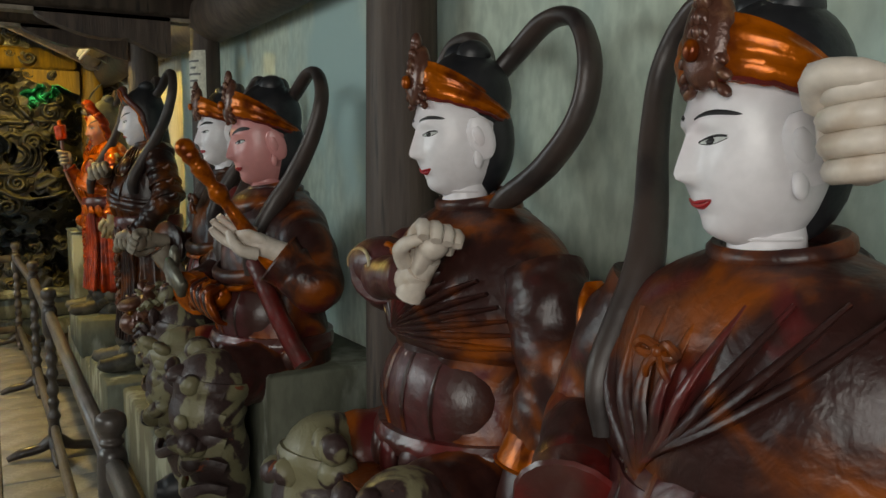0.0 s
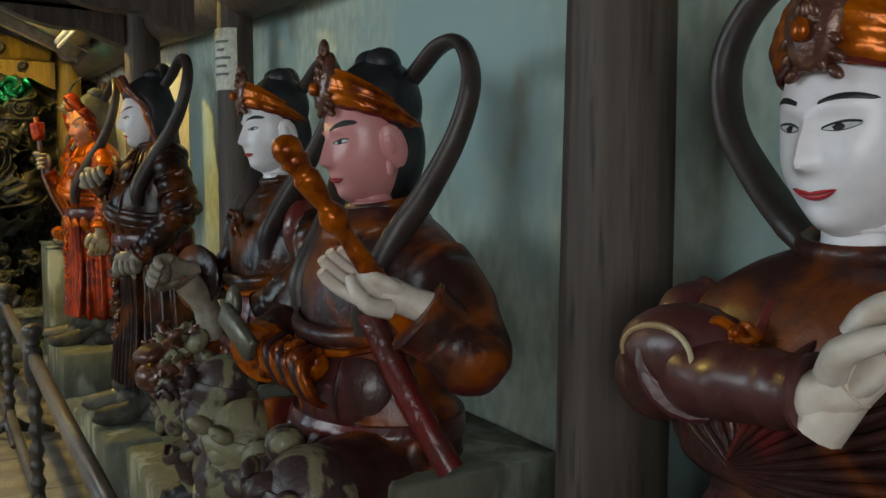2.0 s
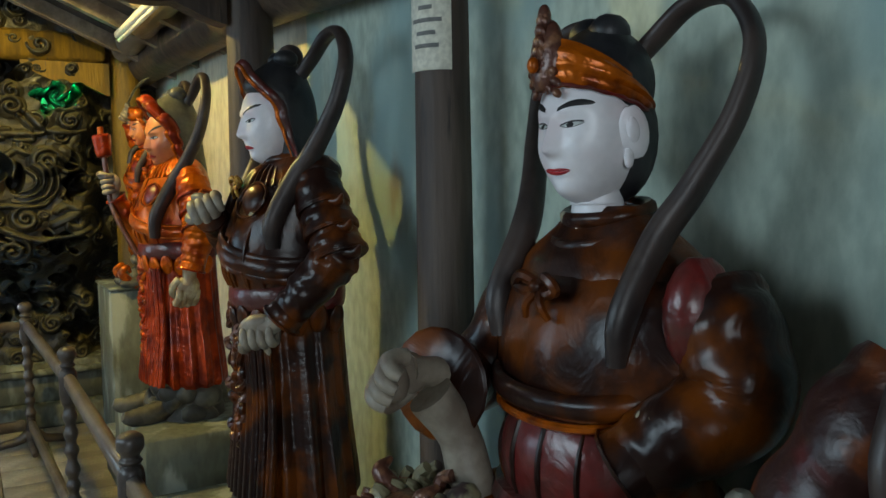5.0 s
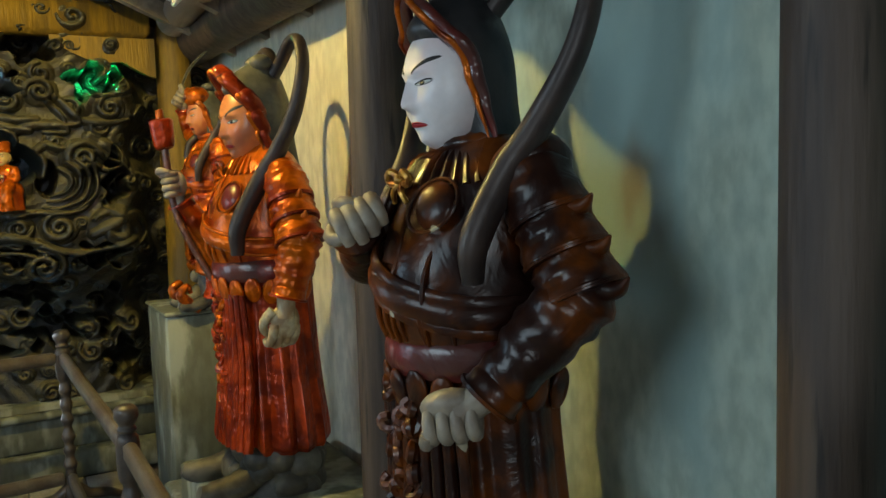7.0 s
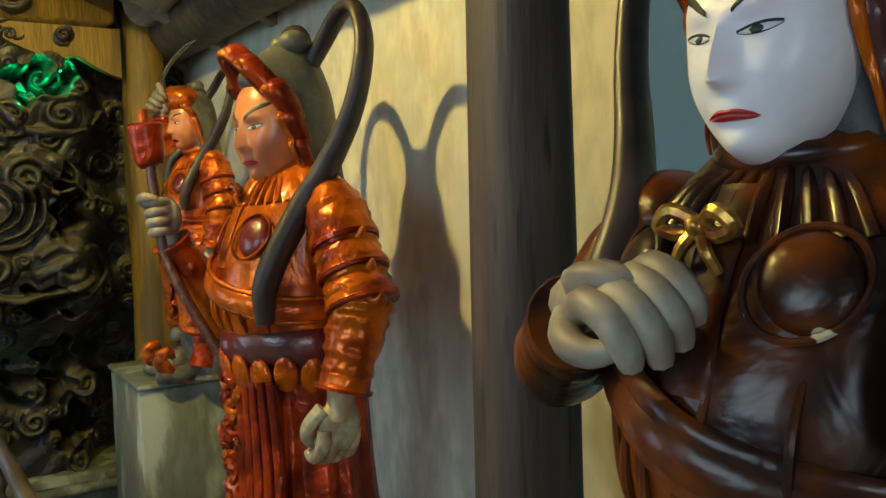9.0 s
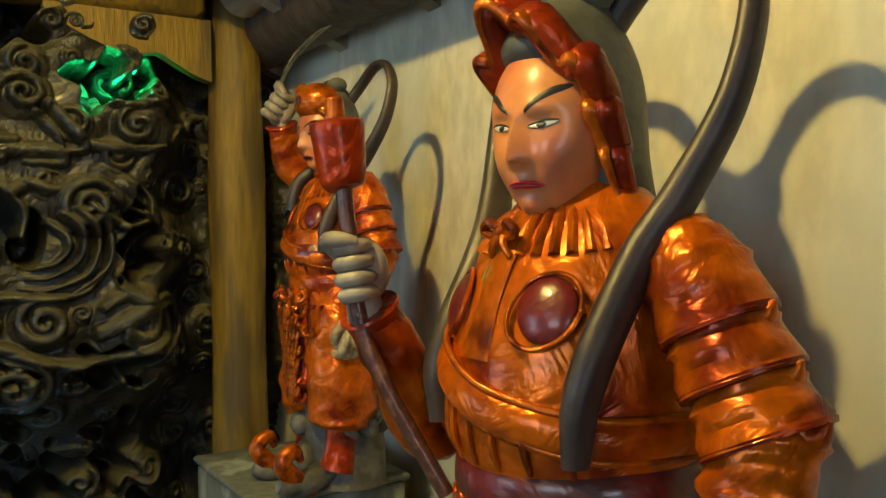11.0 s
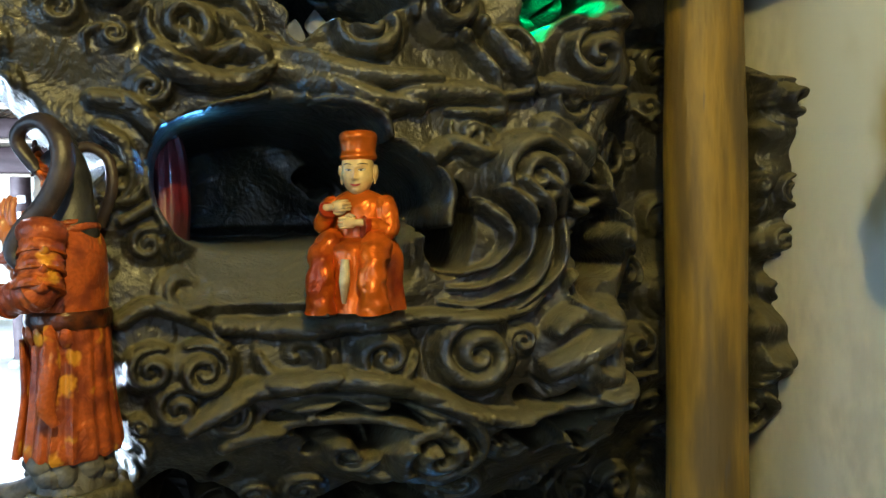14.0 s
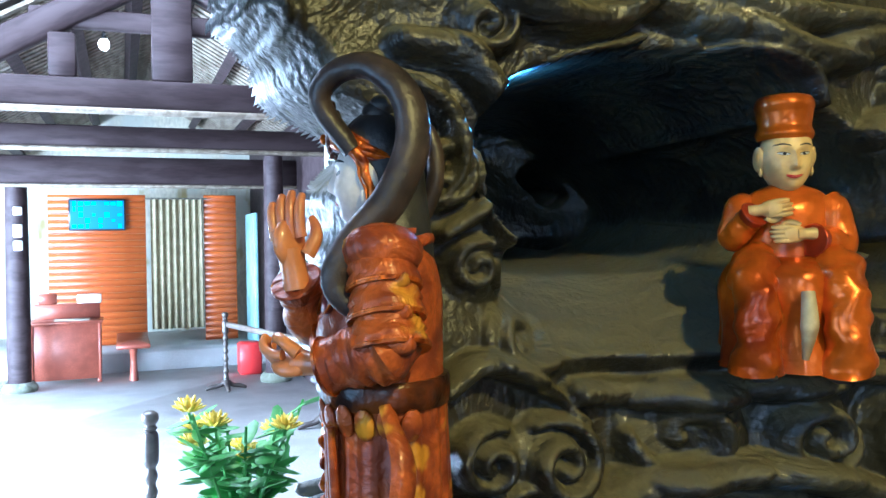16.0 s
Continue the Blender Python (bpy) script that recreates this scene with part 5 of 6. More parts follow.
grip(b, (0.055, 0.35, 0.76), (0.1, 0, -1), (0.1, -1, 0), 1.25, 70, CREAM)
S6 = finish("standing_statue", b, "standing orange lacquered guardian statue with grey cowl holding a mallet", pose(0.83, 6.71, 0.535, 0, 0, 180), 0.95)

# 7: small orange statue with a raised sabre
b = standing(ORANGE_ROBE, RED_ROBE, ORANGE_ROBE, RED_LACQUER, 0.42, 71)
for sd in (-1, 1):
    b.tube([(0.04, sd * 0.09, 0.85), (0.06, sd * 0.125, 0.66), (0.07, sd * 0.15, 0.46), (0.07, sd * 0.155, 0.3), (0.07, sd * 0.155, 0.27)], [0.12, 0.145, 0.15, 0.14, 0.1], ORANGE_ROBE, n=40, sub=9, crease=0.035)
    b.tube([(0.07, sd * 0.155, 0.3), (0.08, sd * 0.155, 0.16), (0.1, sd * 0.155, 0.08)], [0.075, 0.07, 0.08], RED_ROBE, n=16)
for i in range(13):
    for j in range(6 - abs(i - 3) // 3):
        q = -0.12 + 0.034 * j + 0.017 * (i % 2) + 0.004 * i
        b.ell((0.252 - 0.7 * q * q - 0.002 * i, q, 0.74 - 0.03 * i), (0.0075, 0.021, 0.024), ORANGE_BAND, turn=(0, -14, 0), n=10, m=6)
rnd7 = random.Random(17)
for i in range(12):
    z7, s7, q7 = 0.82 - 0.07 * (i % 3), -0.17 + 0.03 * i, rnd7.uniform(0, 6)
    b.tube([(0.225 + 0.012 * math.sin(q), s7 + 0.034 * (0.4 + 0.1 * j) * math.cos(q7 + q), z7 + 0.034 * (0.4 + 0.1 * j) * math.sin(q7 + q)) for j, q in enumerate(np.linspace(0, 5, 6))], [0.011, 0.014, 0.008], ORANGE_BAND if i % 3 else ORANGE_ROBE, n=6, sub=2)
b.ell((0.115, 0, 0.99), (0.135, 0.175, 0.1), RED_LACQUER, n=24, m=14)
put_head(b, head(ORANGE_SKIN, -0.004, brow_tilt=0.02, brow_thick=1.7, open_mouth=True, ears=False), 0.06, 1.5, 1.15, yaw=8, pitch=8)
neck(b, ORANGE_SKIN, 1.5, 0.05, 1.1)
hood(b, 1.5, 0.05, 1.12, GREY_HOOD, ORANGE_BAND, 0.05)
b.ell((0.1, 0.008, 1.645), (0.1, 0.112, 0.085), ORANGE_BAND, n=26, m=16)
b.ell((0.196, 0.03, 1.645), (0.012, 0.022, 0.022), RED_LACQUER)
collar(b, 1.37, 0.03, 1.15, ORANGE_ROBE)
ribbon_loops(b, 1.52, 0.03, 1.05, sides=(1,), grow=1.1, low=0.5, wide=1.12)
b.tube([(0.05, -0.1, 1.38), (0.14, -0.13, 1.3), (0.17, -0.14, 1.18)], [0.03], RIBBON, n=10)
sleeve(b, (0.0, -0.22, 1.25), (0.06, -0.42, 1.42), (0.12, -0.37, 1.6), 0.085, ORANGE_ROBE, RED_ROBE, 1.2)
grip(b, (0.12, -0.365, 1.63), (0.0, 0.1, 1), (0.5, 0.6, 0), 0.9, 88, DARK_GRIP)
fist(b, (0.14, -0.355, 1.675), (-0.5, 0.3, 0.8), (0.85, 0.4, -0.1), 0.02, 1.6, DARK_GRIP)
b.tube([(0.15, -0.35, 1.66), (0.13, -0.34, 1.78), (0.08, -0.3, 1.9), (0.0, -0.22, 2.0), (-0.04, -0.15, 2.03)], [0.02, 0.024, 0.034, 0.034, 0.006], STEEL, n=10, flat=0.35)
layered_sleeve(b, (0.0, 0.24, 1.26), (-0.02, 0.32, 1.0), (0.06, 0.31, 0.76), 0.088, ORANGE_ROBE, RED_ROBE, (-0.1, 0.98, 0.1), 0.03)
grip(b, (0.065, 0.31, 0.74), (0.15, 0, -1), (0.1, -1, 0), 1.4, 70, CREAM)
for sd in (-1, 1):
    b.tube([(0.2, sd * 0.12, 0.02), (0.28, sd * 0.14, 0.06), (0.34, sd * 0.15, 0.14), (0.29, sd * 0.15, 0.19), (0.26, sd * 0.15, 0.14)], [0.05, 0.045, 0.04, 0.03, 0.015], ORANGE_BAND, n=10)
S7 = finish("standing_statue", b, "small standing orange guardian statue with raised sabre on a tall plinth", pose(0.9, 7.79, 1.07, 0, 0, 180), 0.625)

# 8: small statue at the edge of the grotto
b = standing(BROWN_ORANGE, BROWN_ORANGE, DARK_ROBE, RED_LACQUER, 0.2, 81)
put_head(b, head(HAND_SKIN, -0.002), 0.06, 1.5, 1.1)
hood(b, 1.5, 0.05, 1.1, HAIR, ORANGE_BAND, 0.03)
band_hat(b, 1.5, 0.06, 1.1)
collar(b, 1.37, 0.03, 1.15, BROWN_ORANGE)
b.tube([(0.1, 0.1, 1.58), (0.19, 0.12, 1.72), (0.14, 0.14, 1.8), (0.03, 0.17, 1.81), (-0.07, 0.2, 1.72), (-0.09, 0.22, 1.58), (-0.03, 0.24, 1.43), (0.07, 0.26, 1.31), (0.12, 0.28, 1.21), (0.08, 0.28, 1.14), (0.0, 0.27, 1.12)], [0.03, 0.034, 0.036, 0.038, 0.04, 0.042, 0.042, 0.04, 0.036, 0.03, 0.015], RIBBON, n=14, flat=1.3, up=(0, 1, 0))
b.tube([(0.1, -0.1, 1.6), (0.02, -0.16, 1.72), (-0.1, -0.18, 1.66), (-0.12, -0.18, 1.5), (-0.04, -0.2, 1.32)], [0.03], RIBBON, n=10)
layered_sleeve(b, (0.0, 0.24, 1.28), (-0.03, 0.33, 1.03), (0.16, 0.3, 0.97), 0.095, BROWN_ORANGE, ORANGE_BAND, (-0.6, 0.75, 0.1), 0.05)
b.ell((0.0, 0.25, 1.28), (0.12, 0.11, 0.08), BROWN_ORANGE, turn=(20, 0, 0))
grip(b, (0.19, 0.29, 0.98), (0.85, -0.3, 0), (0, -0.5, 0.6), 1.2, 55, ORANGE_SKIN)
sleeve(b, (0.0, -0.2, 1.25), (0.26, -0.1, 1.06), (0.3, 0.02, 1.2), 0.085, BROWN_ORANGE, BROWN_ORANGE, 1.25)
grip(b, (0.3, 0.03, 1.24), (0.15, 0.05, 1), (-0.3, -1, 0.1), 1.4, 22, ORANGE_SKIN, 0.05)
b.tube([(0.0, 0.22, 0.85), (-0.06, 0.3, 0.7), (-0.04, 0.32, 0.5), (-0.07, 0.3, 0.4)], [0.02, 0.04, 0.04, 0.02], BROWN_ORANGE, n=8, flat=0.6)
S8 = finish("small_standing_statue", b, "small standing orange statue with dark looped ribbon beside the grotto", pose(-0.55, 8.735, 1.24, 0, 0, 155), 0.39, "small grotto statues")

# 9: a further small statue behind it, hands raised
b = standing(MAROON, MAROON, DARK_ROBE, RED_LACQUER, 0.2, 91)
put_head(b, head(HAND_SKIN, 0), 0.06, 1.5, 1.05)
band_hat(b, 1.5, 0.05, 1.05)
neck(b, HAND_SKIN, 1.5, 0.05, 1.05)
sleeve(b, (0.0, 0.24, 1.26), (0.2, 0.32, 1.05), (0.34, 0.22, 1.12), 0.09, MAROON, MAROON)
grip(b, (0.35, 0.2, 1.17), (0.2, -0.1, 1), (0.2, -1, 0), 1.3, 12, HAND_SKIN)
sleeve(b, (0.0, -0.24, 1.26), (0.2, -0.3, 1.05), (0.34, -0.15, 1.12), 0.09, MAROON, MAROON)
grip(b, (0.35, -0.12, 1.17), (0.2, 0.1, 1), (0.2, 1, 0), 1.3, 12, HAND_SKIN)
S9 = finish("small_standing_statue", b, "small standing maroon statue with raised palms on curled clouds", pose(-0.35, 9.6, 1.18, 0, 0, 180), 0.4, "small grotto statues")

# 10: little seated figure in the grotto, about 0.37 high
b = Build()
b.loft([(0.0, 0.09, 0.085, 0.07), (0.05, 0.084, 0.08, 0.07), (0.1, 0.088, 0.084, 0.065), (0.125, 0.082, 0.075, 0.06), (0.14, 0.05, 0.06, 0.05)], ORANGE_ROBE, n=80, sub=6, folds=9, amp=0.06, twist=2, hem=-0.5)
for sd in (-1, 1):
    b.tube([(0.0, sd * 0.03, 0.13), (0.055, sd * 0.048, 0.118), (0.085, sd * 0.05, 0.07), (0.08, sd * 0.052, 0.0)], [0.03, 0.03, 0.025, 0.03], ORANGE_ROBE, n=24, sub=10, crease=0.09)
b.tube([(0.1, 0.004, 0.1), (0.106, 0.004, 0.06), (0.1, 0.0, 0.02)], [0.008, 0.011, 0.004], CREAM, n=8)
b.loft([(0.1, 0.045, 0.056, 0.045), (0.16, 0.042, 0.052, 0.04), (0.2, 0.038, 0.056, 0.035), (0.22, 0.026, 0.045, 0.028), (0.232, 0.018, 0.02, 0.018)], ORANGE_ROBE, n=36, sub=5, folds=5, amp=0.02)
sleeve(b, (0.0, 0.048, 0.205), (0.015, 0.062, 0.155), (0.05, 0.02, 0.16), 0.023, ORANGE_ROBE, RED_ROBE, 1.2)
sleeve(b, (0.0, -0.05, 0.205), (0.02, -0.068, 0.165), (0.05, -0.045, 0.195), 0.02, ORANGE_ROBE, RED_ROBE, 1.2)
grip(b, (0.052, -0.04, 0.198), (0.2, 0.9, 0.1), (-1, 0, 0), 0.26, 45, GOLD_SKIN)
grip(b, (0.052, 0.012, 0.168), (0.2, -0.9, 0), (-1, 0, 0), 0.26, 45, GOLD_SKIN)
put_head(b, head(GOLD_SKIN, 0.004), 0.006, 0.266, 0.345, yaw=8, pitch=6)
b.tube([(0.0, 0, 0.225), (0.002, 0, 0.245)], [0.017], GOLD_SKIN, n=12)
b.loft([(0.288, 0.039, 0.033, 0.034), (0.296, 0.042, 0.036, 0.036), (0.306, 0.037, 0.033, 0.034), (0.322, 0.038, 0.035, 0.034), (0.334, 0.041, 0.037, 0.036), (0.344, 0.034, 0.031, 0.03), (0.348, 0.01, 0.01, 0.01)], ORANGE_BAND, n=32, sub=5)
for sd in (-1, 1):
    b.box((0.075, sd * 0.045, -0.002), (0.05, 0.03, 0.014), HAIR, bevel=0.004)
S10 = finish("little_seated_figure", b, "little seated orange lacquered figure with tall cap on a grotto ledge", pose(0.005, 8.69, 1.573, 0, 0, -122), 1.07, "small grotto statues")

# ---- railing ----
def rail_post(x, y, yaw=0):
    t = thing("rail_post", "dark turned wooden railing post with ball cap and crossed feet", "post", pose(x, y, 0, 0, 0, yaw), "railing posts")
    b = Build()
    keys = [(0.06, 0.036), (0.14, 0.034), (0.2, 0.026), (0.23, 0.036), (0.27, 0.022), (0.31, 0.032), (0.34, 0.022), (0.38, 0.034), (0.43, 0.02), (0.47, 0.033), (0.51, 0.022), (0.55, 0.032), (0.59, 0.022), (0.63, 0.033), (0.67, 0.024), (0.7, 0.037), (0.76, 0.04), (0.83, 0.038), (0.855, 0.024)]
    b.loft([(z, r, r) for z, r in keys], POSTW, n=18, sub=4)
    part("shaft", b, t)
    b = Build()
    b.loft([(0.85, 0.022, 0.022), (0.865, 0.034, 0.034), (0.88, 0.026, 0.026), (0.905, 0.04, 0.04), (0.935, 0.038, 0.038), (0.95, 0.02, 0.02)], POSTW, n=18, sub=4)
    part("cap", b, t)
    for k in range(2):
        b = Build()
        b.tube([(-0.24, 0, 0.02), (-0.17, 0, 0.045), (-0.08, 0, 0.06), (0, 0, 0.1), (0.08, 0, 0.06), (0.17, 0, 0.045), (0.24, 0, 0.02)], [0.018, 0.03, 0.03, 0.045, 0.03, 0.03, 0.018], POSTW, n=10, flat=0.9)
        part("foot", b, t, m=pose(0, 0, 0, 0, 0, 90 * k))
    return t


def rail_bar(p, q, z, w, h, name="rail_bar"):
    p, q = Vector((*p, z)), Vector((*q, z))
    d = q - p
    b = Build()
    b.box((0, 0, 0), (d.length, w, h), RAIL, bevel=0.012)
    ob = part(name, b, m=Matrix.Translation((p + q) / 2) @ d.to_track_quat("X", "Z").to_matrix().to_4x4())
    return tagged(ob, "smooth grey-brown varnished railing bar between posts", "rail", "railing bars")


POSTS = ((0.27, -0.3), (0.265, 2.35), (0.27, 5.0), (0.26, 6.55), (0.2, 8.35), (-1.35, 8.2))
for x, y in POSTS:
    rail_post(x, y)
for (x0, y0), (x1, y1) in zip(POSTS[:-1], POSTS[1:]):
    d = Vector((x1 - x0, y1 - y0)).normalized() * 0.036
    for z, w, h in ((0.8, 0.045, 0.065), (0.16, 0.04, 0.07)):
        rail_bar((x0 + d.x, y0 + d.y), (x1 - d.x, y1 - d.y), z, w, h)

# ---- carved grotto ----
def grotto():
    x0, x1, z0, z1 = -1.0, 1.24, 0.42, 3.0
    nx, nz = 560, 645
    gx, gz = np.linspace(x0, x1, nx), np.linspace(z0, z1, nz)
    X, Z = np.meshgrid(gx, gz)
    smooth = lambda a: a * a * (3 - 2 * a)
    step = lambda v, a, c: smooth(np.clip((v - a) / (c - a), 0, 1))
    wob = np.zeros_like(X)
    for f, a in ((5.3, 0.018), (11.7, 0.009), (23.0, 0.004)):
        wob += a * (np.sin(f * X + 1.7 * np.sin(f * 0.7 * Z)) * np.sin(f * 0.9 * Z + 1.3 * np.sin(f * 0.6 * X + 1)))
    ridges = np.zeros_like(X)
    pads = np.zeros_like(X)
    busy = []

    def stamp(line, widths, height):
        """A rounded ridge along a line."""
        for i in range(len(line) - 1):
            p, q, w = line[i], line[i + 1], 0.5 * (widths[i] + widths[i + 1])
            i0, i1 = np.searchsorted(gx, min(p[0], q[0]) - w), np.searchsorted(gx, max(p[0], q[0]) + w)
            j0, j1 = np.searchsorted(gz, min(p[1], q[1]) - w), np.searchsorted(gz, max(p[1], q[1]) + w)
            if i1 <= i0 or j1 <= j0:
                continue
            sx, sz = X[j0:j1, i0:i1], Z[j0:j1, i0:i1]
            d = q - p
            u = np.clip(((sx - p[0]) * d[0] + (sz - p[1]) * d[1]) / max(1e-9, d @ d), 0, 1)
            r = np.hypot(sx - p[0] - u * d[0], sz - p[1] - u * d[1]) / w
            h = height * np.clip(1 - r ** 2.2, 0, 1) ** 0.62 * min(1.0, w / 0.016)
            ridges[j0:j1, i0:i1] = np.maximum(ridges[j0:j1, i0:i1], h)

    def band(pts, w0, w1, height):
        line = crom(pts, 8)
        u = np.linspace(0, 1, len(line))
        stamp(line, (w0 + (w1 - w0) * u) * (0.35 + 0.65 * np.sin(math.pi * np.clip(u * 1.0 + 0.12, 0, 0.9)) ** 0.5), height)
        for p in line[::8]:
            busy.append((p[0], p[1], w0))

    def curl(cx, cz, r, q, hand, turns, high=1.0):
        """A scroll that winds inwards, on a low swelling."""
        u = np.linspace(0, 1, int(26 * turns))
        a = radians(q) + hand * u * turns * 2 * math.pi
        rad = r * (1 - 0.86 * u ** 0.85)
        line = np.stack([cx + rad * np.cos(a), cz + 0.92 * rad * np.sin(a)], 1)
        stamp(line, r * (0.27 - 0.1 * u) * (0.5 + 0.5 * np.clip(u * 5, 0, 1)), (0.018 + 0.3 * r) * high)
        e = np.clip(1 - ((X - cx) / (1.2 * r)) ** 2 - ((Z - cz) / (1.1 * r)) ** 2, 0, 1)
        np.maximum(pads, 0.42 * r * np.sqrt(e), out=pads)
        busy.append((cx, cz, r))

    curl(-0.217, 2.109, 0.047, 200, 1, 1.5, 1.0)
    curl(-0.075, 2.030, 0.030, 90, -1, 1.4, 1.0)
    curl(0.251, 1.946, 0.047, 150, 1, 1.3, 1.0)
    curl(0.390, 1.850, 0.099, 20, 1, 1.8, 1.2)
    curl(-0.357, 1.715, 0.048, 100, -1, 1.5, 1.0)
    curl(-0.341, 1.618, 0.056, 80, -1, 1.6, 1.0)
    curl(-0.411, 1.460, 0.054, 60, 1, 1.5, 1.0)
    curl(-0.309, 1.452, 0.065, 120, -1, 1.7, 1.0)
    curl(-0.360, 1.376, 0.054, 60, 1, 1.4, 1.0)
    curl(-0.120, 1.476, 0.079, 180, 1, 1.1, 0.6)
    curl(0.053, 1.470, 0.070, 0, -1, 1.6, 1.0)
    curl(0.251, 1.467, 0.089, 90, 1, 1.7, 1.0)
    curl(0.542, 1.450, 0.123, 150, -1, 1.2, 0.7)
    curl(-0.458, 1.845, 0.053, 220, 1, 1.4, 1.0)
    curl(-0.413, 1.716, 0.042, 30, 1, 1.4, 1.0)
    curl(-0.263, 1.348, 0.049, 30, -1, 1.3, 1.0)
    band([(-0.51, 2.01), (-0.43, 1.99), (-0.37, 1.90), (-0.39, 1.81), (-0.46, 1.76)], 0.030, 0.018, 0.05)
    band([(-0.50, 1.95), (-0.45, 1.91), (-0.44, 1.84), (-0.48, 1.79)], 0.023, 0.009, 0.045)
    band([(-0.37, 1.76), (-0.39, 1.85), (-0.35, 1.93), (-0.28, 1.99), (-0.17, 2.03)], 0.032, 0.013, 0.06)
    band([(-0.39, 2.10), (-0.32, 2.06), (-0.22, 2.05), (-0.16, 2.08)], 0.037, 0.024, 0.06)
    band([(-0.17, 2.09), (-0.07, 2.06), (0.03, 2.02), (0.14, 2.00)], 0.037, 0.028, 0.05)
    band([(-0.33, 2.13), (-0.28, 2.10), (-0.17, 2.15), (-0.12, 2.11)], 0.025, 0.012, 0.045)
    band([(-0.09, 2.00), (-0.02, 2.01), (0.06, 1.98), (0.08, 1.92), (0.11, 1.90)], 0.018, 0.009, 0.05)
    band([(-0.11, 1.97), (-0.03, 1.98), (0.03, 1.95), (0.05, 1.90)], 0.016, 0.007, 0.045)
    band([(0.08, 2.00), (0.17, 2.03), (0.29, 2.03), (0.32, 1.99), (0.21, 1.99)], 0.036, 0.015, 0.045)
    band([(0.12, 1.85), (0.21, 1.92), (0.29, 1.90), (0.34, 1.94)], 0.029, 0.011, 0.045)
    band([(0.47, 1.89), (0.53, 1.85), (0.61, 1.81), (0.52, 1.78), (0.45, 1.81)], 0.034, 0.013, 0.05)
    band([(0.07, 1.82), (0.14, 1.85), (0.20, 1.82), (0.19, 1.75)], 0.043, 0.024, 0.06)
    band([(0.09, 1.81), (0.10, 1.74), (0.11, 1.66)], 0.012, 0.004, 0.045)
    band([(0.12, 1.81), (0.12, 1.74), (0.12, 1.66)], 0.012, 0.004, 0.045)
    band([(0.14, 1.82), (0.14, 1.74), (0.14, 1.66)], 0.012, 0.004, 0.045)
    band([(0.17, 1.83), (0.16, 1.74), (0.16, 1.66)], 0.012, 0.004, 0.045)
    band([(0.19, 1.84), (0.19, 1.74), (0.18, 1.66)], 0.012, 0.004, 0.045)
    band([(0.27, 1.79), (0.30, 1.77), (0.32, 1.75), (0.33, 1.72), (0.32, 1.69), (0.29, 1.66), (0.26, 1.65), (0.22, 1.64), (0.18, 1.65)], 0.021, 0.007, 0.07)
    band([(0.31, 1.82), (0.35, 1.79), (0.37, 1.75), (0.37, 1.70), (0.35, 1.66), (0.31, 1.63), (0.26, 1.61), (0.20, 1.61)], 0.022, 0.007, 0.085)
    band([(0.35, 1.84), (0.40, 1.79), (0.42, 1.74), (0.41, 1.68), (0.38, 1.62), (0.32, 1.59), (0.25, 1.57), (0.18, 1.58)], 0.022, 0.007, 0.075)
    band([(0.40, 1.85), (0.45, 1.79), (0.46, 1.72), (0.45, 1.65), (0.39, 1.59), (0.32, 1.55), (0.23, 1.54)], 0.023, 0.008, 0.06)
    band([(-0.27, 1.54), (-0.12, 1.53), (0.01, 1.54), (0.15, 1.55), (0.35, 1.55), (0.43, 1.61)], 0.028, 0.016, 0.05)
    band([(-0.34, 1.33), (-0.25, 1.39), (-0.17, 1.41), (-0.07, 1.42), (0.02, 1.42), (0.15, 1.38), (0.30, 1.32), (0.48, 1.33), (0.65, 1.38)], 0.029, 0.029, 0.075)
    band([(-0.22, 1.30), (-0.11, 1.36), (0.05, 1.36), (0.21, 1.32), (0.26, 1.27)], 0.016, 0.010, 0.05)
    band([(-0.17, 1.29), (-0.08, 1.32), (0.05, 1.33), (0.14, 1.29)], 0.013, 0.007, 0.045)
    band([(-0.26, 1.68), (-0.16, 1.68), (-0.09, 1.66)], 0.014, 0.004, 0.018)
    band([(-0.28, 1.63), (-0.17, 1.61), (-0.09, 1.61)], 0.015, 0.005, 0.02)
    band([(-0.47, 1.56), (-0.41, 1.59), (-0.32, 1.55), (-0.26, 1.50)], 0.024, 0.011, 0.05)
    band([(0.50, 1.61), (0.54, 1.54), (0.65, 1.50)], 0.040, 0.019, 0.05)
    curl(-0.334, 2.160, 0.074, 160, 1, 1.6, 1.0)
    curl(0.510, 2.313, 0.085, 60, -1, 1.5, 1.0)
    curl(0.553, 2.123, 0.072, 100, 1, 1.5, 1.0)
    curl(0.484, 2.023, 0.060, 0, -1, 1.4, 1.0)
    curl(0.203, 2.214, 0.079, 200, -1, 1.6, 1.0)
    curl(0.105, 2.257, 0.058, 40, 1, 1.4, 1.0)
    curl(0.211, 2.306, 0.063, 90, 1, 1.4, 1.0)
    curl(0.166, 1.246, 0.113, 60, -1, 1.9, 1.2)
    curl(0.620, 1.419, 0.128, 160, 1, 1.2, 0.6)
    curl(-0.402, 2.032, 0.044, 60, -1, 1.4, 1.0)
    curl(-0.467, 2.233, 0.066, 20, 1, 1.5, 1.0)
    curl(0.347, 2.124, 0.060, 160, -1, 1.4, 1.0)
    curl(-0.287, 2.273, 0.068, 230, -1, 1.5, 1.0)
    curl(0.007, 2.316, 0.061, 90, 1, 1.4, 1.0)
    curl(0.633, 2.261, 0.064, 90, -1, 1.5, 1.0)
    curl(0.275, 1.916, 0.050, 60, 1, 1.3, 1.0)
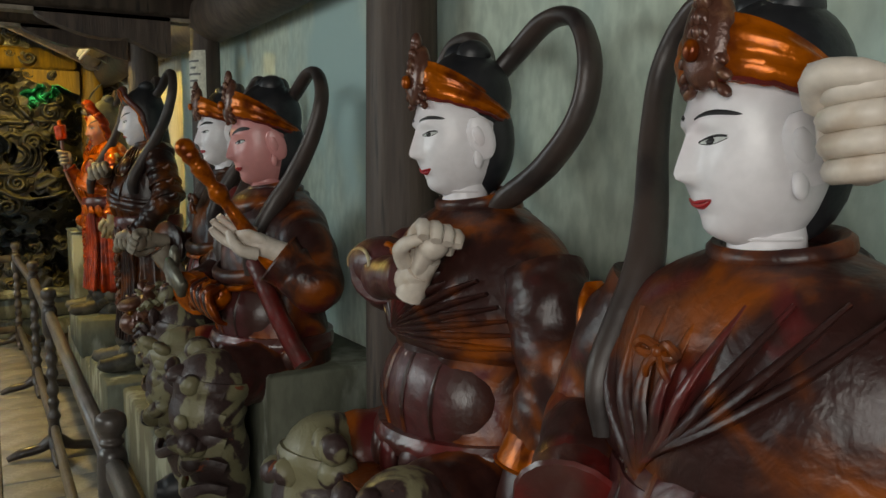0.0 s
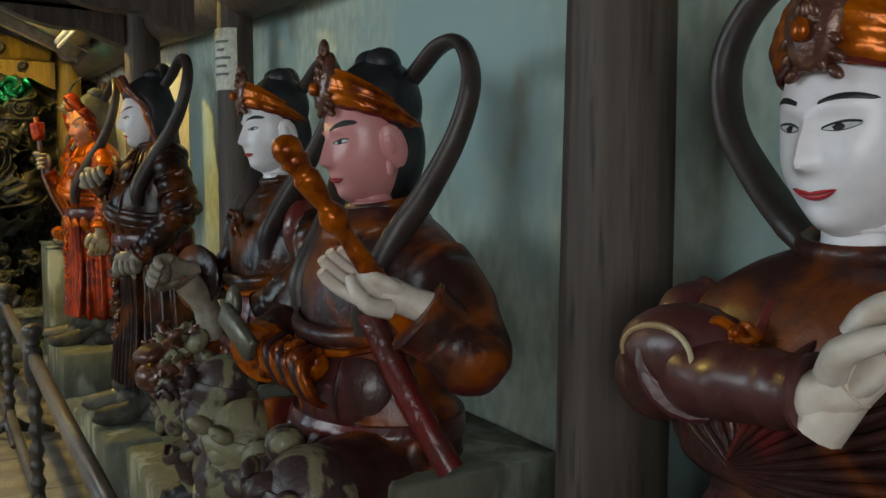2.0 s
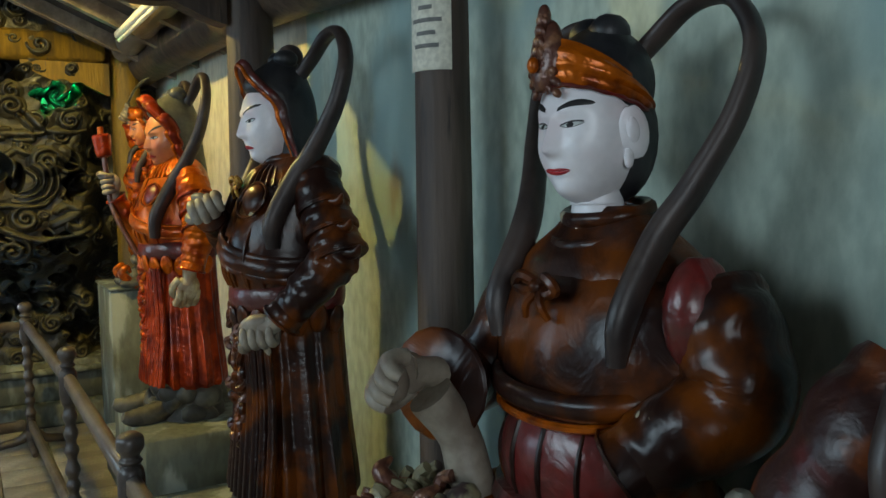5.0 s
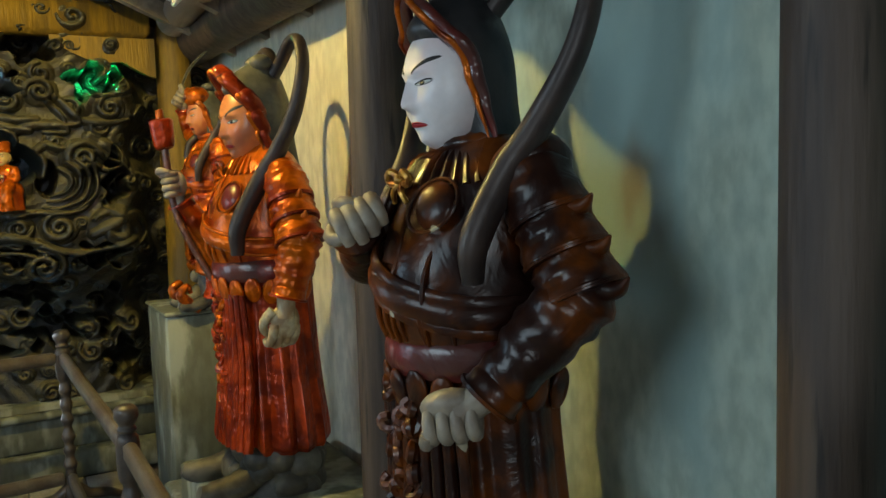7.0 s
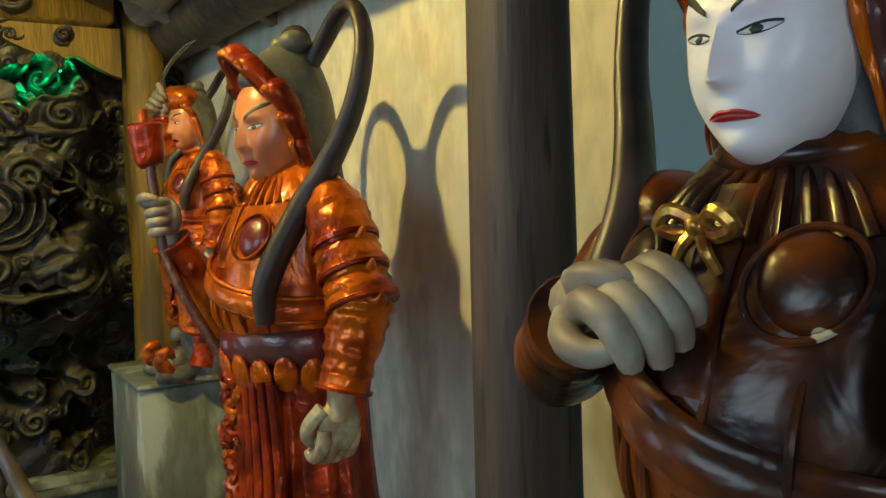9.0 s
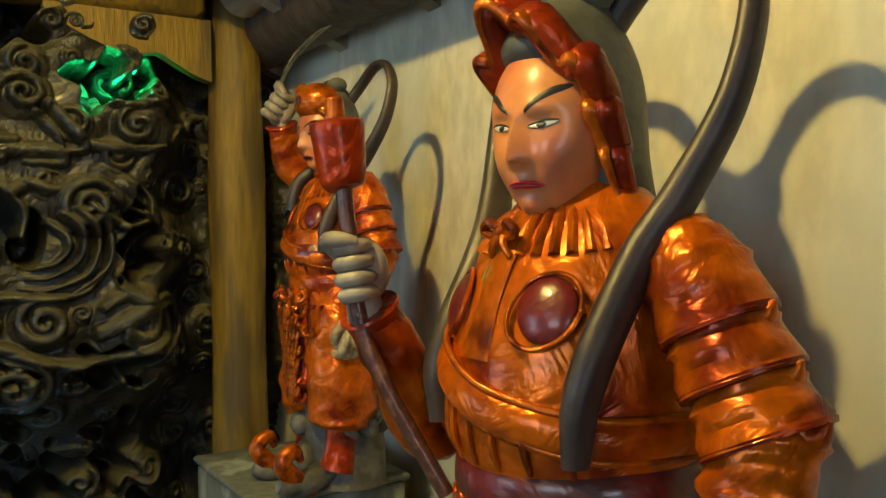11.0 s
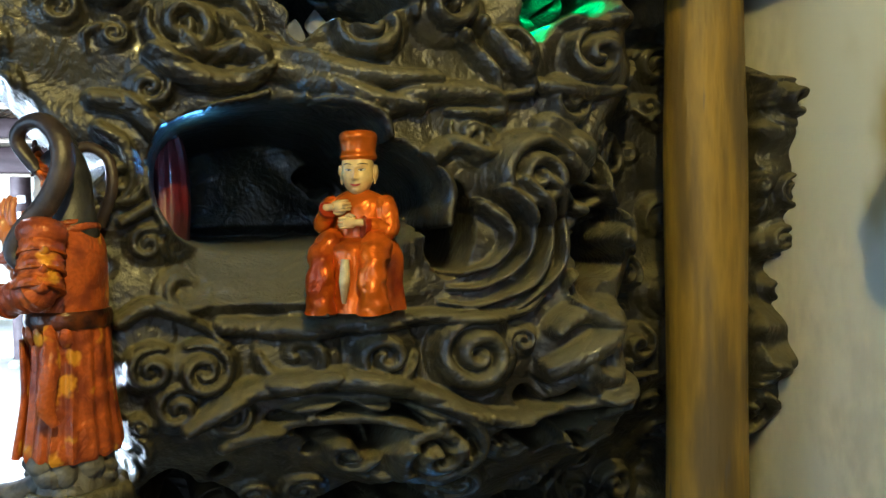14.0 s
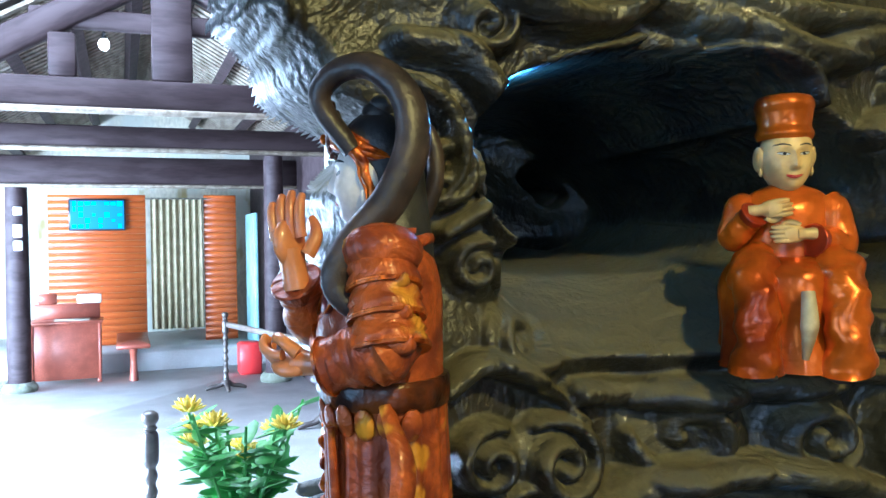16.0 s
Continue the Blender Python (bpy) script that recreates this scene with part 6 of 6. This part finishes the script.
    band([(-0.21, 2.12), (-0.09, 2.09), (0.05, 2.06), (0.18, 2.06)], 0.035, 0.028, 0.05)
    band([(0.28, 2.18), (0.35, 2.10), (0.39, 2.04), (0.29, 2.02)], 0.028, 0.014, 0.05)
    band([(0.24, 2.15), (0.30, 2.08), (0.33, 2.02)], 0.022, 0.011, 0.045)
    band([(0.43, 1.96), (0.51, 1.92), (0.63, 1.82), (0.52, 1.78), (0.44, 1.82)], 0.045, 0.021, 0.05)
    band([(-0.24, 2.18), (-0.17, 2.12), (-0.07, 2.10)], 0.040, 0.024, 0.05)
    band([(-0.38, 2.24), (-0.25, 2.24), (-0.19, 2.17), (-0.22, 2.10)], 0.032, 0.014, 0.05)
    band([(0.42, 1.42), (0.57, 1.49), (0.70, 1.51), (0.75, 1.40), (0.63, 1.32)], 0.038, 0.018, 0.05)
    band([(-0.27, 1.28), (-0.10, 1.33), (0.10, 1.32), (0.25, 1.22)], 0.026, 0.017, 0.06)
    band([(0.42, 2.24), (0.52, 2.20), (0.68, 2.22)], 0.032, 0.015, 0.045)
    band([(0.42, 2.05), (0.54, 2.04), (0.66, 2.06)], 0.029, 0.012, 0.045)
    # further scrolls, loosely strewn where the carving goes on
    rnd = random.Random(5)
    for k in range(700):
        cx, cz, r = rnd.uniform(x0, x1), rnd.uniform(z0, z1), rnd.uniform(0.028, 0.08)
        in_cave = ((cx + 0.17) / 0.32) ** 2 + ((cz - 1.76) / 0.24) ** 2 < 1
        if not in_cave and all((cx - a) ** 2 + (cz - c) ** 2 > (0.8 * (r + q)) ** 2 for a, c, q in busy):
            curl(cx, cz, r, rnd.uniform(0, 360), rnd.choice((-1, 1)), rnd.uniform(1.2, 1.8))
            if k % 3 == 0:
                q = rnd.uniform(0, 6.28)
                band([(cx + r * math.cos(q), cz + r * math.sin(q)), (cx + 1.7 * r * math.cos(q + 0.5), cz + 1.6 * r * math.sin(q + 0.5)), (cx + 2.2 * r * math.cos(q + 1.2), cz + 1.9 * r * math.sin(q + 1.2))], r * 0.34, r * 0.12, 0.035)

    def oval(cx, cz, rx, rz, soft=0.22, pw=2.0):
        q = (np.abs((X + wob * 0.8 - cx) / rx) ** pw + np.abs((Z + wob * 0.6 - cz) / rz) ** pw) ** (1 / pw)
        return np.clip((1 - q) / soft + 0.5, 0, 1)

    mouth = np.maximum(smooth(oval(-0.17, 1.845, 0.235, 0.155, 0.16, 2.4)), smooth(oval(0.06, 1.81, 0.11, 0.1, 0.3)))
    ledge = step(X, -0.4, -0.3) * step(-X, -0.14, -0.06) * step(Z, 1.55, 1.6) * step(-Z, -1.76, -1.72)
    flow = 0.006 * np.sin(40 * (Z + 0.3 * np.sin(3.1 * X + 0.8)) + 3 * np.sin(7 * X)) + 0.9 * wob
    y = flow + np.maximum(pads, 0) + ridges
    y = y * (1 - 0.75 * ledge) + ledge * (0.02 - 1.7 * np.clip(Z - 1.585, 0, 0.16) + 0.016 * np.sin(80 * (Z + 0.06 * np.sin(7 * X + 1))) * np.clip(0.6 + np.sin(11 * X), 0, 1))
    cave = mouth * step(Z, 1.69, 1.725)
    y = y * (1 - 0.8 * cave) - (0.8 + 3 * wob) * cave
    y -= 0.34 * smooth(oval(0.205, 1.735, 0.05, 0.085, 0.5)) * np.clip(1 - ridges / 0.05, 0, 1)
    for cx, cz, rx, rz, dep in ((0.46, 2.28, 0.1, 0.085, 0.42), (-0.04, 2.24, 0.12, 0.075, 0.42), (-0.2, 2.42, 0.12, 0.08, 0.4), (0.15, 2.47, 0.12, 0.09, 0.4), (0.56, 1.72, 0.055, 0.15, 0.4), (0.6, 2.3, 0.05, 0.06, 0.35),
                                (0.47, 1.3, 0.11, 0.07, 0.35), (0.02, 1.3, 0.17, 0.05, 0.3), (0.2, 0.86, 0.16, 0.12, 0.45), (-0.35, 1.1, 0.1, 0.1, 0.4), (-0.2, 0.72, 0.16, 0.1, 0.4), (0.5, 0.95, 0.08, 0.14, 0.35), (0.1, 1.1, 0.13, 0.07, 0.35), (0.05, 1.875, 0.05, 0.04, 0.3), (0.6, 0.66, 0.1, 0.1, 0.3)):
        y -= dep * smooth(oval(cx + 0.35 * rx * np.sin(Z * 55 + cx * 9), cz + 0.3 * rz * np.sin(X * 48 + cz * 7), rx, rz, 0.35)) * np.clip(1 - ridges / 0.06, 0.75 if cz > 2.1 else 0.1, 1)
    # the lower part and the left flank stand back, the right side slips behind the post
    y -= 0.3 * step(-Z, -1.36, -0.95) + 0.1 * step(-X, -0.1, 0.25) + 0.34 * step(X + 0.04 * np.sin(14 * Z), 0.58, 0.84)
    # a rough edge runs up the side wall
    y += (0.2 + 0.02 * np.sin(19 * Z) + 0.012 * np.sin(61 * Z) + 2 * wob) * step(X + 0.3 * wob + 0.006 * np.sin(83 * Z), 1.07, 1.13) * step(-Z, -2.25, -2.1)
    left = -0.5 + 0.07 * step(-Z, -1.55, -1.3) - 0.2 * step(Z, 1.86, 2.15) + 0.022 * np.sin(31 * Z) + 0.014 * np.sin(57 * Z + 1)
    y -= 0.24 * np.clip((left - X) / 0.085, 0, 1) ** 2
    P = np.stack([X, GROTTO_Y + 0.1 - y, Z], -1).reshape(-1, 3)
    me = bpy.data.meshes.new("carved_grotto")
    nf = (nx - 1) * (nz - 1)
    keep = ((left - X) < 0.085)[:-1, :-1].reshape(-1)
    i = (np.arange(nz - 1)[:, None] * nx + np.arange(nx - 1)[None, :]).reshape(-1)
    quads = np.stack([i, i + 1, i + nx + 1, i + nx], 1).astype(np.int32)[keep]
    nf = len(quads)
    me.vertices.add(len(P))
    me.vertices.foreach_set("co", P.astype(np.float32).ravel())
    me.loops.add(nf * 4)
    me.loops.foreach_set("vertex_index", quads.ravel())
    me.polygons.add(nf)
    me.polygons.foreach_set("loop_start", np.arange(0, nf * 4, 4, dtype=np.int32))
    me.polygons.foreach_set("use_smooth", np.ones(nf, dtype=bool))
    me.update(calc_edges=True)
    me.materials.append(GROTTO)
    ob = new("carved_grotto", me)
    return ob


tagged(grotto(), "dark dusty carved grotto of curling clouds, waves and caves", "carving", kind="structure")
b = Build()
b.box((0.15, 9.3, 0.3), (2.0, 0.8, 0.28), STONE, bevel=0.015)
b.box((0.15, 9.24, 0.08), (2.1, 0.9, 0.16), STONE, bevel=0.015)
b.box((0.15, 8.87, 0.38), (2.0, 0.06, 0.05), STONE, bevel=0.015)
structure(part("grotto_plinth", b), "stepped ochre-lit masonry plinth under the grotto", "plinth")
b = Build()
for i in range(26):
    a = i * 0.41
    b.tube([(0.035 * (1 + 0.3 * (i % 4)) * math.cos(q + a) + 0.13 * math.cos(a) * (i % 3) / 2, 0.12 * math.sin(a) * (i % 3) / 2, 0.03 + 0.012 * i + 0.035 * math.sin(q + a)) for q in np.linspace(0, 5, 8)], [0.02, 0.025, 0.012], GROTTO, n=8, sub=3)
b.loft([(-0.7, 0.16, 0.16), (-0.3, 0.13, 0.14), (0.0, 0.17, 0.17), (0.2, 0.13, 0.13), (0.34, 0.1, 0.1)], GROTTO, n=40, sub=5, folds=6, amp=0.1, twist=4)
cl = part("cloud_pedestal", b, m=pose(-0.35, 9.6, 0.84))
tagged(cl, "dark carved pedestal of curling clouds under a small statue", "pedestal")
b = Build()
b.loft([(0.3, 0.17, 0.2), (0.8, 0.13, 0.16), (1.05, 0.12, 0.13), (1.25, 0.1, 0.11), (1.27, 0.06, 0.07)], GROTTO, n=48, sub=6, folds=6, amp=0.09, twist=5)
tagged(part("rock_pedestal", b, m=pose(-0.55, 8.735, -0.01)), "dark carved rock pedestal under a small statue", "pedestal")

b = Build()
b.loft([(0.0, 0.05, 0.1), (0.1, 0.055, 0.09), (0.2, 0.05, 0.075), (0.27, 0.035, 0.05), (0.3, 0.01, 0.02)], RED_LACQUER, n=60, sub=6, folds=9, amp=0.13, twist=2)
tagged(part("red_drapery_figure", b, m=pose(-0.37, 9.12, 1.7)), "dim red lacquered draped form inside the cave", "carving")

# small coloured lamps hidden in the caves
for x, z, w in ((0.47, 2.27, 4.0), (0.6, 2.33, 1.0), (-0.06, 2.26, 0.25), (-0.2, 2.46, 0.25), (0.2, 0.9, 0.4)):
    tint = (0.02, 0.85, 0.2) if x > 0.3 else (0.2, 0.55, 1.0)
    bulb_lamp("cave_lamp_light", (x, 8.85, z), LED_W * w, tint, 0.008)
bulb_lamp("cave_lamp_light", (-0.3, 8.86, 1.95), LED_W * 1.2, (0.15, 0.5, 1.0), 0.015)
for x, z, tilt in ((0.42, 2.25, 20), (0.48, 2.3, -15), (0.46, 2.23, 55), (0.53, 2.25, -50), (-0.08, 2.19, 35), (-0.02, 2.22, -40), (-0.13, 2.22, 70)):
    b = Build()
    b.loft([(-0.045, 0.004, 0.006), (-0.02, 0.008, 0.026), (0.01, 0.009, 0.03), (0.04, 0.006, 0.016), (0.058, 0.002, 0.003)], PETAL_CLAY, n=16, sub=4)
    b.warp(lambda p: (p[0] + 7 * p[1] ** 2 + 4 * p[2] ** 2, p[1], p[2]))
    tagged(part("clay_petal", b, m=pose(x, 8.99, z, 0, tilt, -90)), "pale painted clay petal inside a carved hollow", "carving", "clay petals")

# ---- the far hall across the court ----
DY = 21.5
structure(solid("far_floor", (-2.6, 21.9, 0.12), (8.2, 3.2, 0.3), COURT, 0.01), "pale raised floor of the far room", "floor")
wall = structure(new("wall_panelled"), "varnished orange board wall of the far room", "wall")
board = Build()
board.box((0, 0, 0), (1.38, 0.03, 0.098), PANEL, bevel=0.004)
board = board.mesh("board")
for i in range(23):
    ob = new("board", board)
    ob.parent, ob.location = wall, (-1.2, DY, 0.32 + 0.1 * i)
board2 = Build()
board2.box((0, 0, 0), (0.5, 0.03, 0.098), PANEL, bevel=0.004)
board2 = board2.mesh("board")
for i in range(23):
    ob = new("board", board2)
    ob.parent, ob.location = wall, (0.61, DY, 0.32 + 0.1 * i)
t = thing("wall_screen", "flat wall screen showing a blue-green picture grid", "screen", pose(-1.2, DY - 0.06, 2.26))
b = Build()
b.box((0, 0, 0), (0.8, 0.06, 0.48), TVBLACK, bevel=0.01)
part("casing", b, t)
b = Build()
b.box((0, -0.033, 0), (0.75, 0.006, 0.43), SCREEN)
rnd = random.Random(3)
for i in range(8):
    for j in range(5):
        if rnd.random() < 0.6:
            b.box((-0.32 + 0.091 * i, -0.037, -0.17 + 0.085 * j), (0.062 * rnd.uniform(0.5, 1.2), 0.003, 0.06 * rnd.uniform(0.5, 1.2)), SCREEN2)
part("display", b, t, "lit blue-green display")
b = Build()
rings = []
for z in (0.48, 1.2, 2.5):
    a = np.linspace(0, 1, 120)
    fr = np.stack([-0.44 + 0.78 * a, DY - 0.05 + 0.03 * np.sin(a * 50), np.full(120, z)], 1)
    bk = np.stack([-0.44 + 0.78 * a[::-1], DY - 0.045 + 0.03 * np.sin(a[::-1] * 50), np.full(120, z)], 1)
    rings.append(np.vstack([fr, bk]))
b.rings(rings, CURTAIN, caps=False)
tagged(part("curtain", b), "grey-beige pleated curtain in a doorway", "curtain")
b = Build()
b.tube([(-0.52, DY - 0.05, 2.51), (0.4, DY - 0.05, 2.51)], [0.015], STEEL, n=8)
tagged(part("curtain_rod", b), "thin metal curtain rod", "rod")
t = thing("desk", "red-brown varnished desk with papers on it", "desk", pose(-1.55, 19.75, 0))
for name, c, s in (("front_panel", (0, -0.2, 0.42), (0.78, 0.03, 0.72)), ("side_panel", (-0.4, 0, 0.42), (0.03, 0.45, 0.72)), ("side_panel", (0.4, 0, 0.42), (0.03, 0.45, 0.72)), ("top", (0, 0, 0.8), (0.88, 0.55, 0.04)), ("shelf", (0, 0.2, 0.92), (0.8, 0.14, 0.2)),
                   ("leg", (-0.39, -0.19, 0.03), (0.05, 0.05, 0.06)), ("leg", (0.39, -0.19, 0.03), (0.05, 0.05, 0.06))):
    solid(name, c, s, DESK, 0.006, t)
tagged(solid("paper_sheet", (-1.48, 19.62, 0.83), (0.42, 0.25, 0.012), PAPER, 0.002), "loose white papers on the desk", "paper")
tagged(solid("white_box", (-1.28, 19.95, 1.08), (0.3, 0.1, 0.12), WHITE_PLASTIC, 0.01), "white box on the desk shelf", "box")
tagged(solid("brown_box", (-1.79, 19.95, 1.09), (0.22, 0.1, 0.14), DESK, 0.01), "brown box on the desk shelf", "box")
t = thing("bench", "red-brown wooden bench with a shaped pedestal", "bench", pose(-0.74, 19.7, 0))
solid("seat", (0, 0.5, 0.46), (0.42, 1.7, 0.06), DESK, 0.015, t)
b = Build()
b.loft([(0, 0.06, 0.2), (0.12, 0.05, 0.17), (0.25, 0.04, 0.12), (0.38, 0.05, 0.17), (0.43, 0.05, 0.19)], DESK, n=24, power=0.6)
part("pedestal", b, t, m=pose(0, -0.1, 0, 0, 0, 0))
part("pedestal", b, t, m=pose(0, 1.1, 0, 0, 0, 0))
structure(solid("door_1", (1.02, 20.9, 1.2), (0.06, 0.9, 2.1), BLUE_DOOR, 0.01), "open pale blue-green painted door", "door")
tagged(solid("red_stool", (0.75, 19.4, 0.22), (0.3, 0.3, 0.44), RED_PLASTIC, 0.03), "small red plastic stool beside the door", "stool")

for x, y, h in ((-2.06, 19.2, 2.9), (0.98, 18.6, 2.9), (-2.55, 15.3, 3.3), (1.0, 15.2, 3.3)):
    pillar(x, y, 0.13, h, BEAM_WOOD, "far_pillar", "round grey-brown timber pillar of the far hall")


def far_beam(y, z, h, x0=-6.0, x1=1.35, w=0.18):
    t = thing("far_beam", "heavy moulded brown roof beam of the far hall", "beam", pose(0, y, z), "far roof beams")
    b = Build()
    b.box(((x0 + x1) / 2, 0, h / 2), (x1 - x0, w, h), BEAM_WOOD, bevel=0.02)
    part("beam", b, t)
    b = Build()
    b.box(((x0 + x1) / 2, -0.02, -0.022), (x1 - x0, w * 0.8, 0.04), PALE_WOOD, bevel=0.012)
    part("moulding", b, t, "pale lower moulding")
    return t


far_beam(15.3, 2.92, 0.24)
far_beam(17.3, 2.82, 0.22)
far_beam(19.0, 2.55, 0.34)
for x, w in ((-2.15, 0.22), (-1.285, 0.21), (-0.425, 0.33), (0.43, 0.2)):
    tagged(solid("roof_strut", (x, 15.3, 3.16 + (3.98 - 0.55 * abs(x + 0.45) - 3.16) / 2), (w, 0.16, 3.98 - 0.55 * abs(x + 0.45) - 3.16), BEAM_WOOD, 0.015), "upright brown roof strut on a beam", "beam", "roof struts")
tagged(solid("collar_beam", (-0.43, 15.33, 3.66), (2.2, 0.1, 0.16), BEAM_WOOD, 0.015), "brown collar beam between roof struts", "beam")
for sd in (-1, 1):
    tagged(solid("principal_rafter", (-0.45 + sd * 1.05, 15.31, 3.55), (2.6, 0.14, 0.24), BEAM_WOOD, 0.02, turn=(0, sd * 30, 0)), "sloping brown principal rafter", "beam", "principal rafters")
b = Build()
for sd in (-1, 1):
    for i in range(46):
        b.box((-0.45 + sd * 1.3, 15.6 + i * 0.17, 3.72), (3.05, 0.1, 0.035), PALE_WOOD, turn=(0, sd * 30, 0))
structure(part("ceiling_far_battens", b), "pale roof battens of the far hall", "ceiling")
b = Build()
for sd in (-1, 1):
    b.box((-0.45 + sd * 1.32, 19.5, 3.79), (3.15, 8.0, 0.03), DARK_CEIL, turn=(0, sd * 30, 0))
    for k in range(5):
        b.box((-0.45 + sd * (0.25 + 0.55 * k), 19.4, 4.22 - 0.318 * k), (0.12, 7.6, 0.12), BEAM_WOOD, turn=(0, sd * 30, 0))
structure(part("ceiling_far", b), "boarded roof of the far hall with purlins", "ceiling")
t = thing("ceiling_bulb", "small lit white lamp under the far roof", "lamp", pose(-0.98, 16.2, 3.66))
b = Build()
b.ell((0, 0, 0), (0.05, 0.05, 0.06), LAMP_GLASS)
part("bulb", b, t)
b = Build()
b.tube([(0, 0, 0.04), (0, 0, 0.15), (0, 0, 0.42)], [0.03, 0.01, 0.01], TVBLACK, n=8)
part("flex", b, t)

for z, h in ((2.22, 0.1), (1.98, 0.16), (1.8, 0.12)):
    tagged(solid("switch_box", (-2.03, 19.03, z), (0.1, 0.05, h), WHITE_PLASTIC, 0.01), "small white switch box fixed on a timber pillar", "switch", "switch boxes")

# railing and flowers in the court
rail_post(-0.74, 12.1)
rail_post(0.3, 18.2)
rail_post(0.9, 15.6)
rail_bar((-0.7, 12.1), (0.9, 12.1), 0.3, 0.045, 0.065)
rail_bar((0.32, 18.16), (0.88, 15.64), 0.8, 0.045, 0.065)
t = thing("flower_vase", "vase of yellow chrysanthemums with green leaves on a stand", "flowers", pose(-0.56, 10.1, 0.7))
b = Build()
b.loft([(0, 0.05, 0.05), (0.06, 0.075, 0.075), (0.14, 0.08, 0.08), (0.2, 0.045, 0.045), (0.24, 0.06, 0.06)], VASE, n=24)
part("vase", b, t)
rnd = random.Random(8)
lf, pt = Build(), Build()
for i in range(16):
    a, q = rnd.uniform(0, 6.28), rnd.uniform(0.3, 1)
    top = (0.2 * q * math.cos(a), 0.2 * q * math.sin(a), 0.42 + 0.22 * rnd.random())
    lf.tube([(0, 0, 0.2), (top[0] * 0.4, top[1] * 0.4, 0.36), top], [0.006, 0.005, 0.004], LEAF, n=5)
    for k in range(11):
        h = rnd.uniform(0.3, 0.97)
        c = [top[0] * h, top[1] * h, 0.22 + (top[2] - 0.22) * h]
        d = rnd.uniform(0, 6.28)
        lf.ell((c[0] + 0.035 * math.cos(d), c[1] + 0.035 * math.sin(d), c[2] + 0.01), (0.052, 0.02, 0.004), LEAF, turn=(rnd.uniform(-30, 30), rnd.uniform(-40, 20), math.degrees(d)), n=8, m=4)
    if i % 2 == 0:
        pt = Build()
        for k in range(22):
            d = k * 2.4
            e = 0.35 + 0.9 * k / 22
            pt.ell((top[0] + 0.03 * math.cos(d) * math.cos(e), top[1] + 0.03 * math.sin(d) * math.cos(e), top[2] + 0.03 * math.sin(e)), (0.022, 0.007, 0.004), PETAL, turn=(0, -math.degrees(e), math.degrees(d)), n=6, m=4)
        part("bloom", pt, t, "yellow bloom")
part("leaves", lf, t)
t = thing("flower_stand", "small dark wooden stand under the flower vase", "stand", pose(-0.56, 10.1, 0))
solid("top", (0, 0, 0.68), (0.3, 0.3, 0.04), POSTW, 0.01, t)
for i in (-1, 1):
    for j in (-1, 1):
        solid("leg", (i * 0.12, j * 0.12, 0.33), (0.03, 0.03, 0.66), POSTW, 0.005, t)
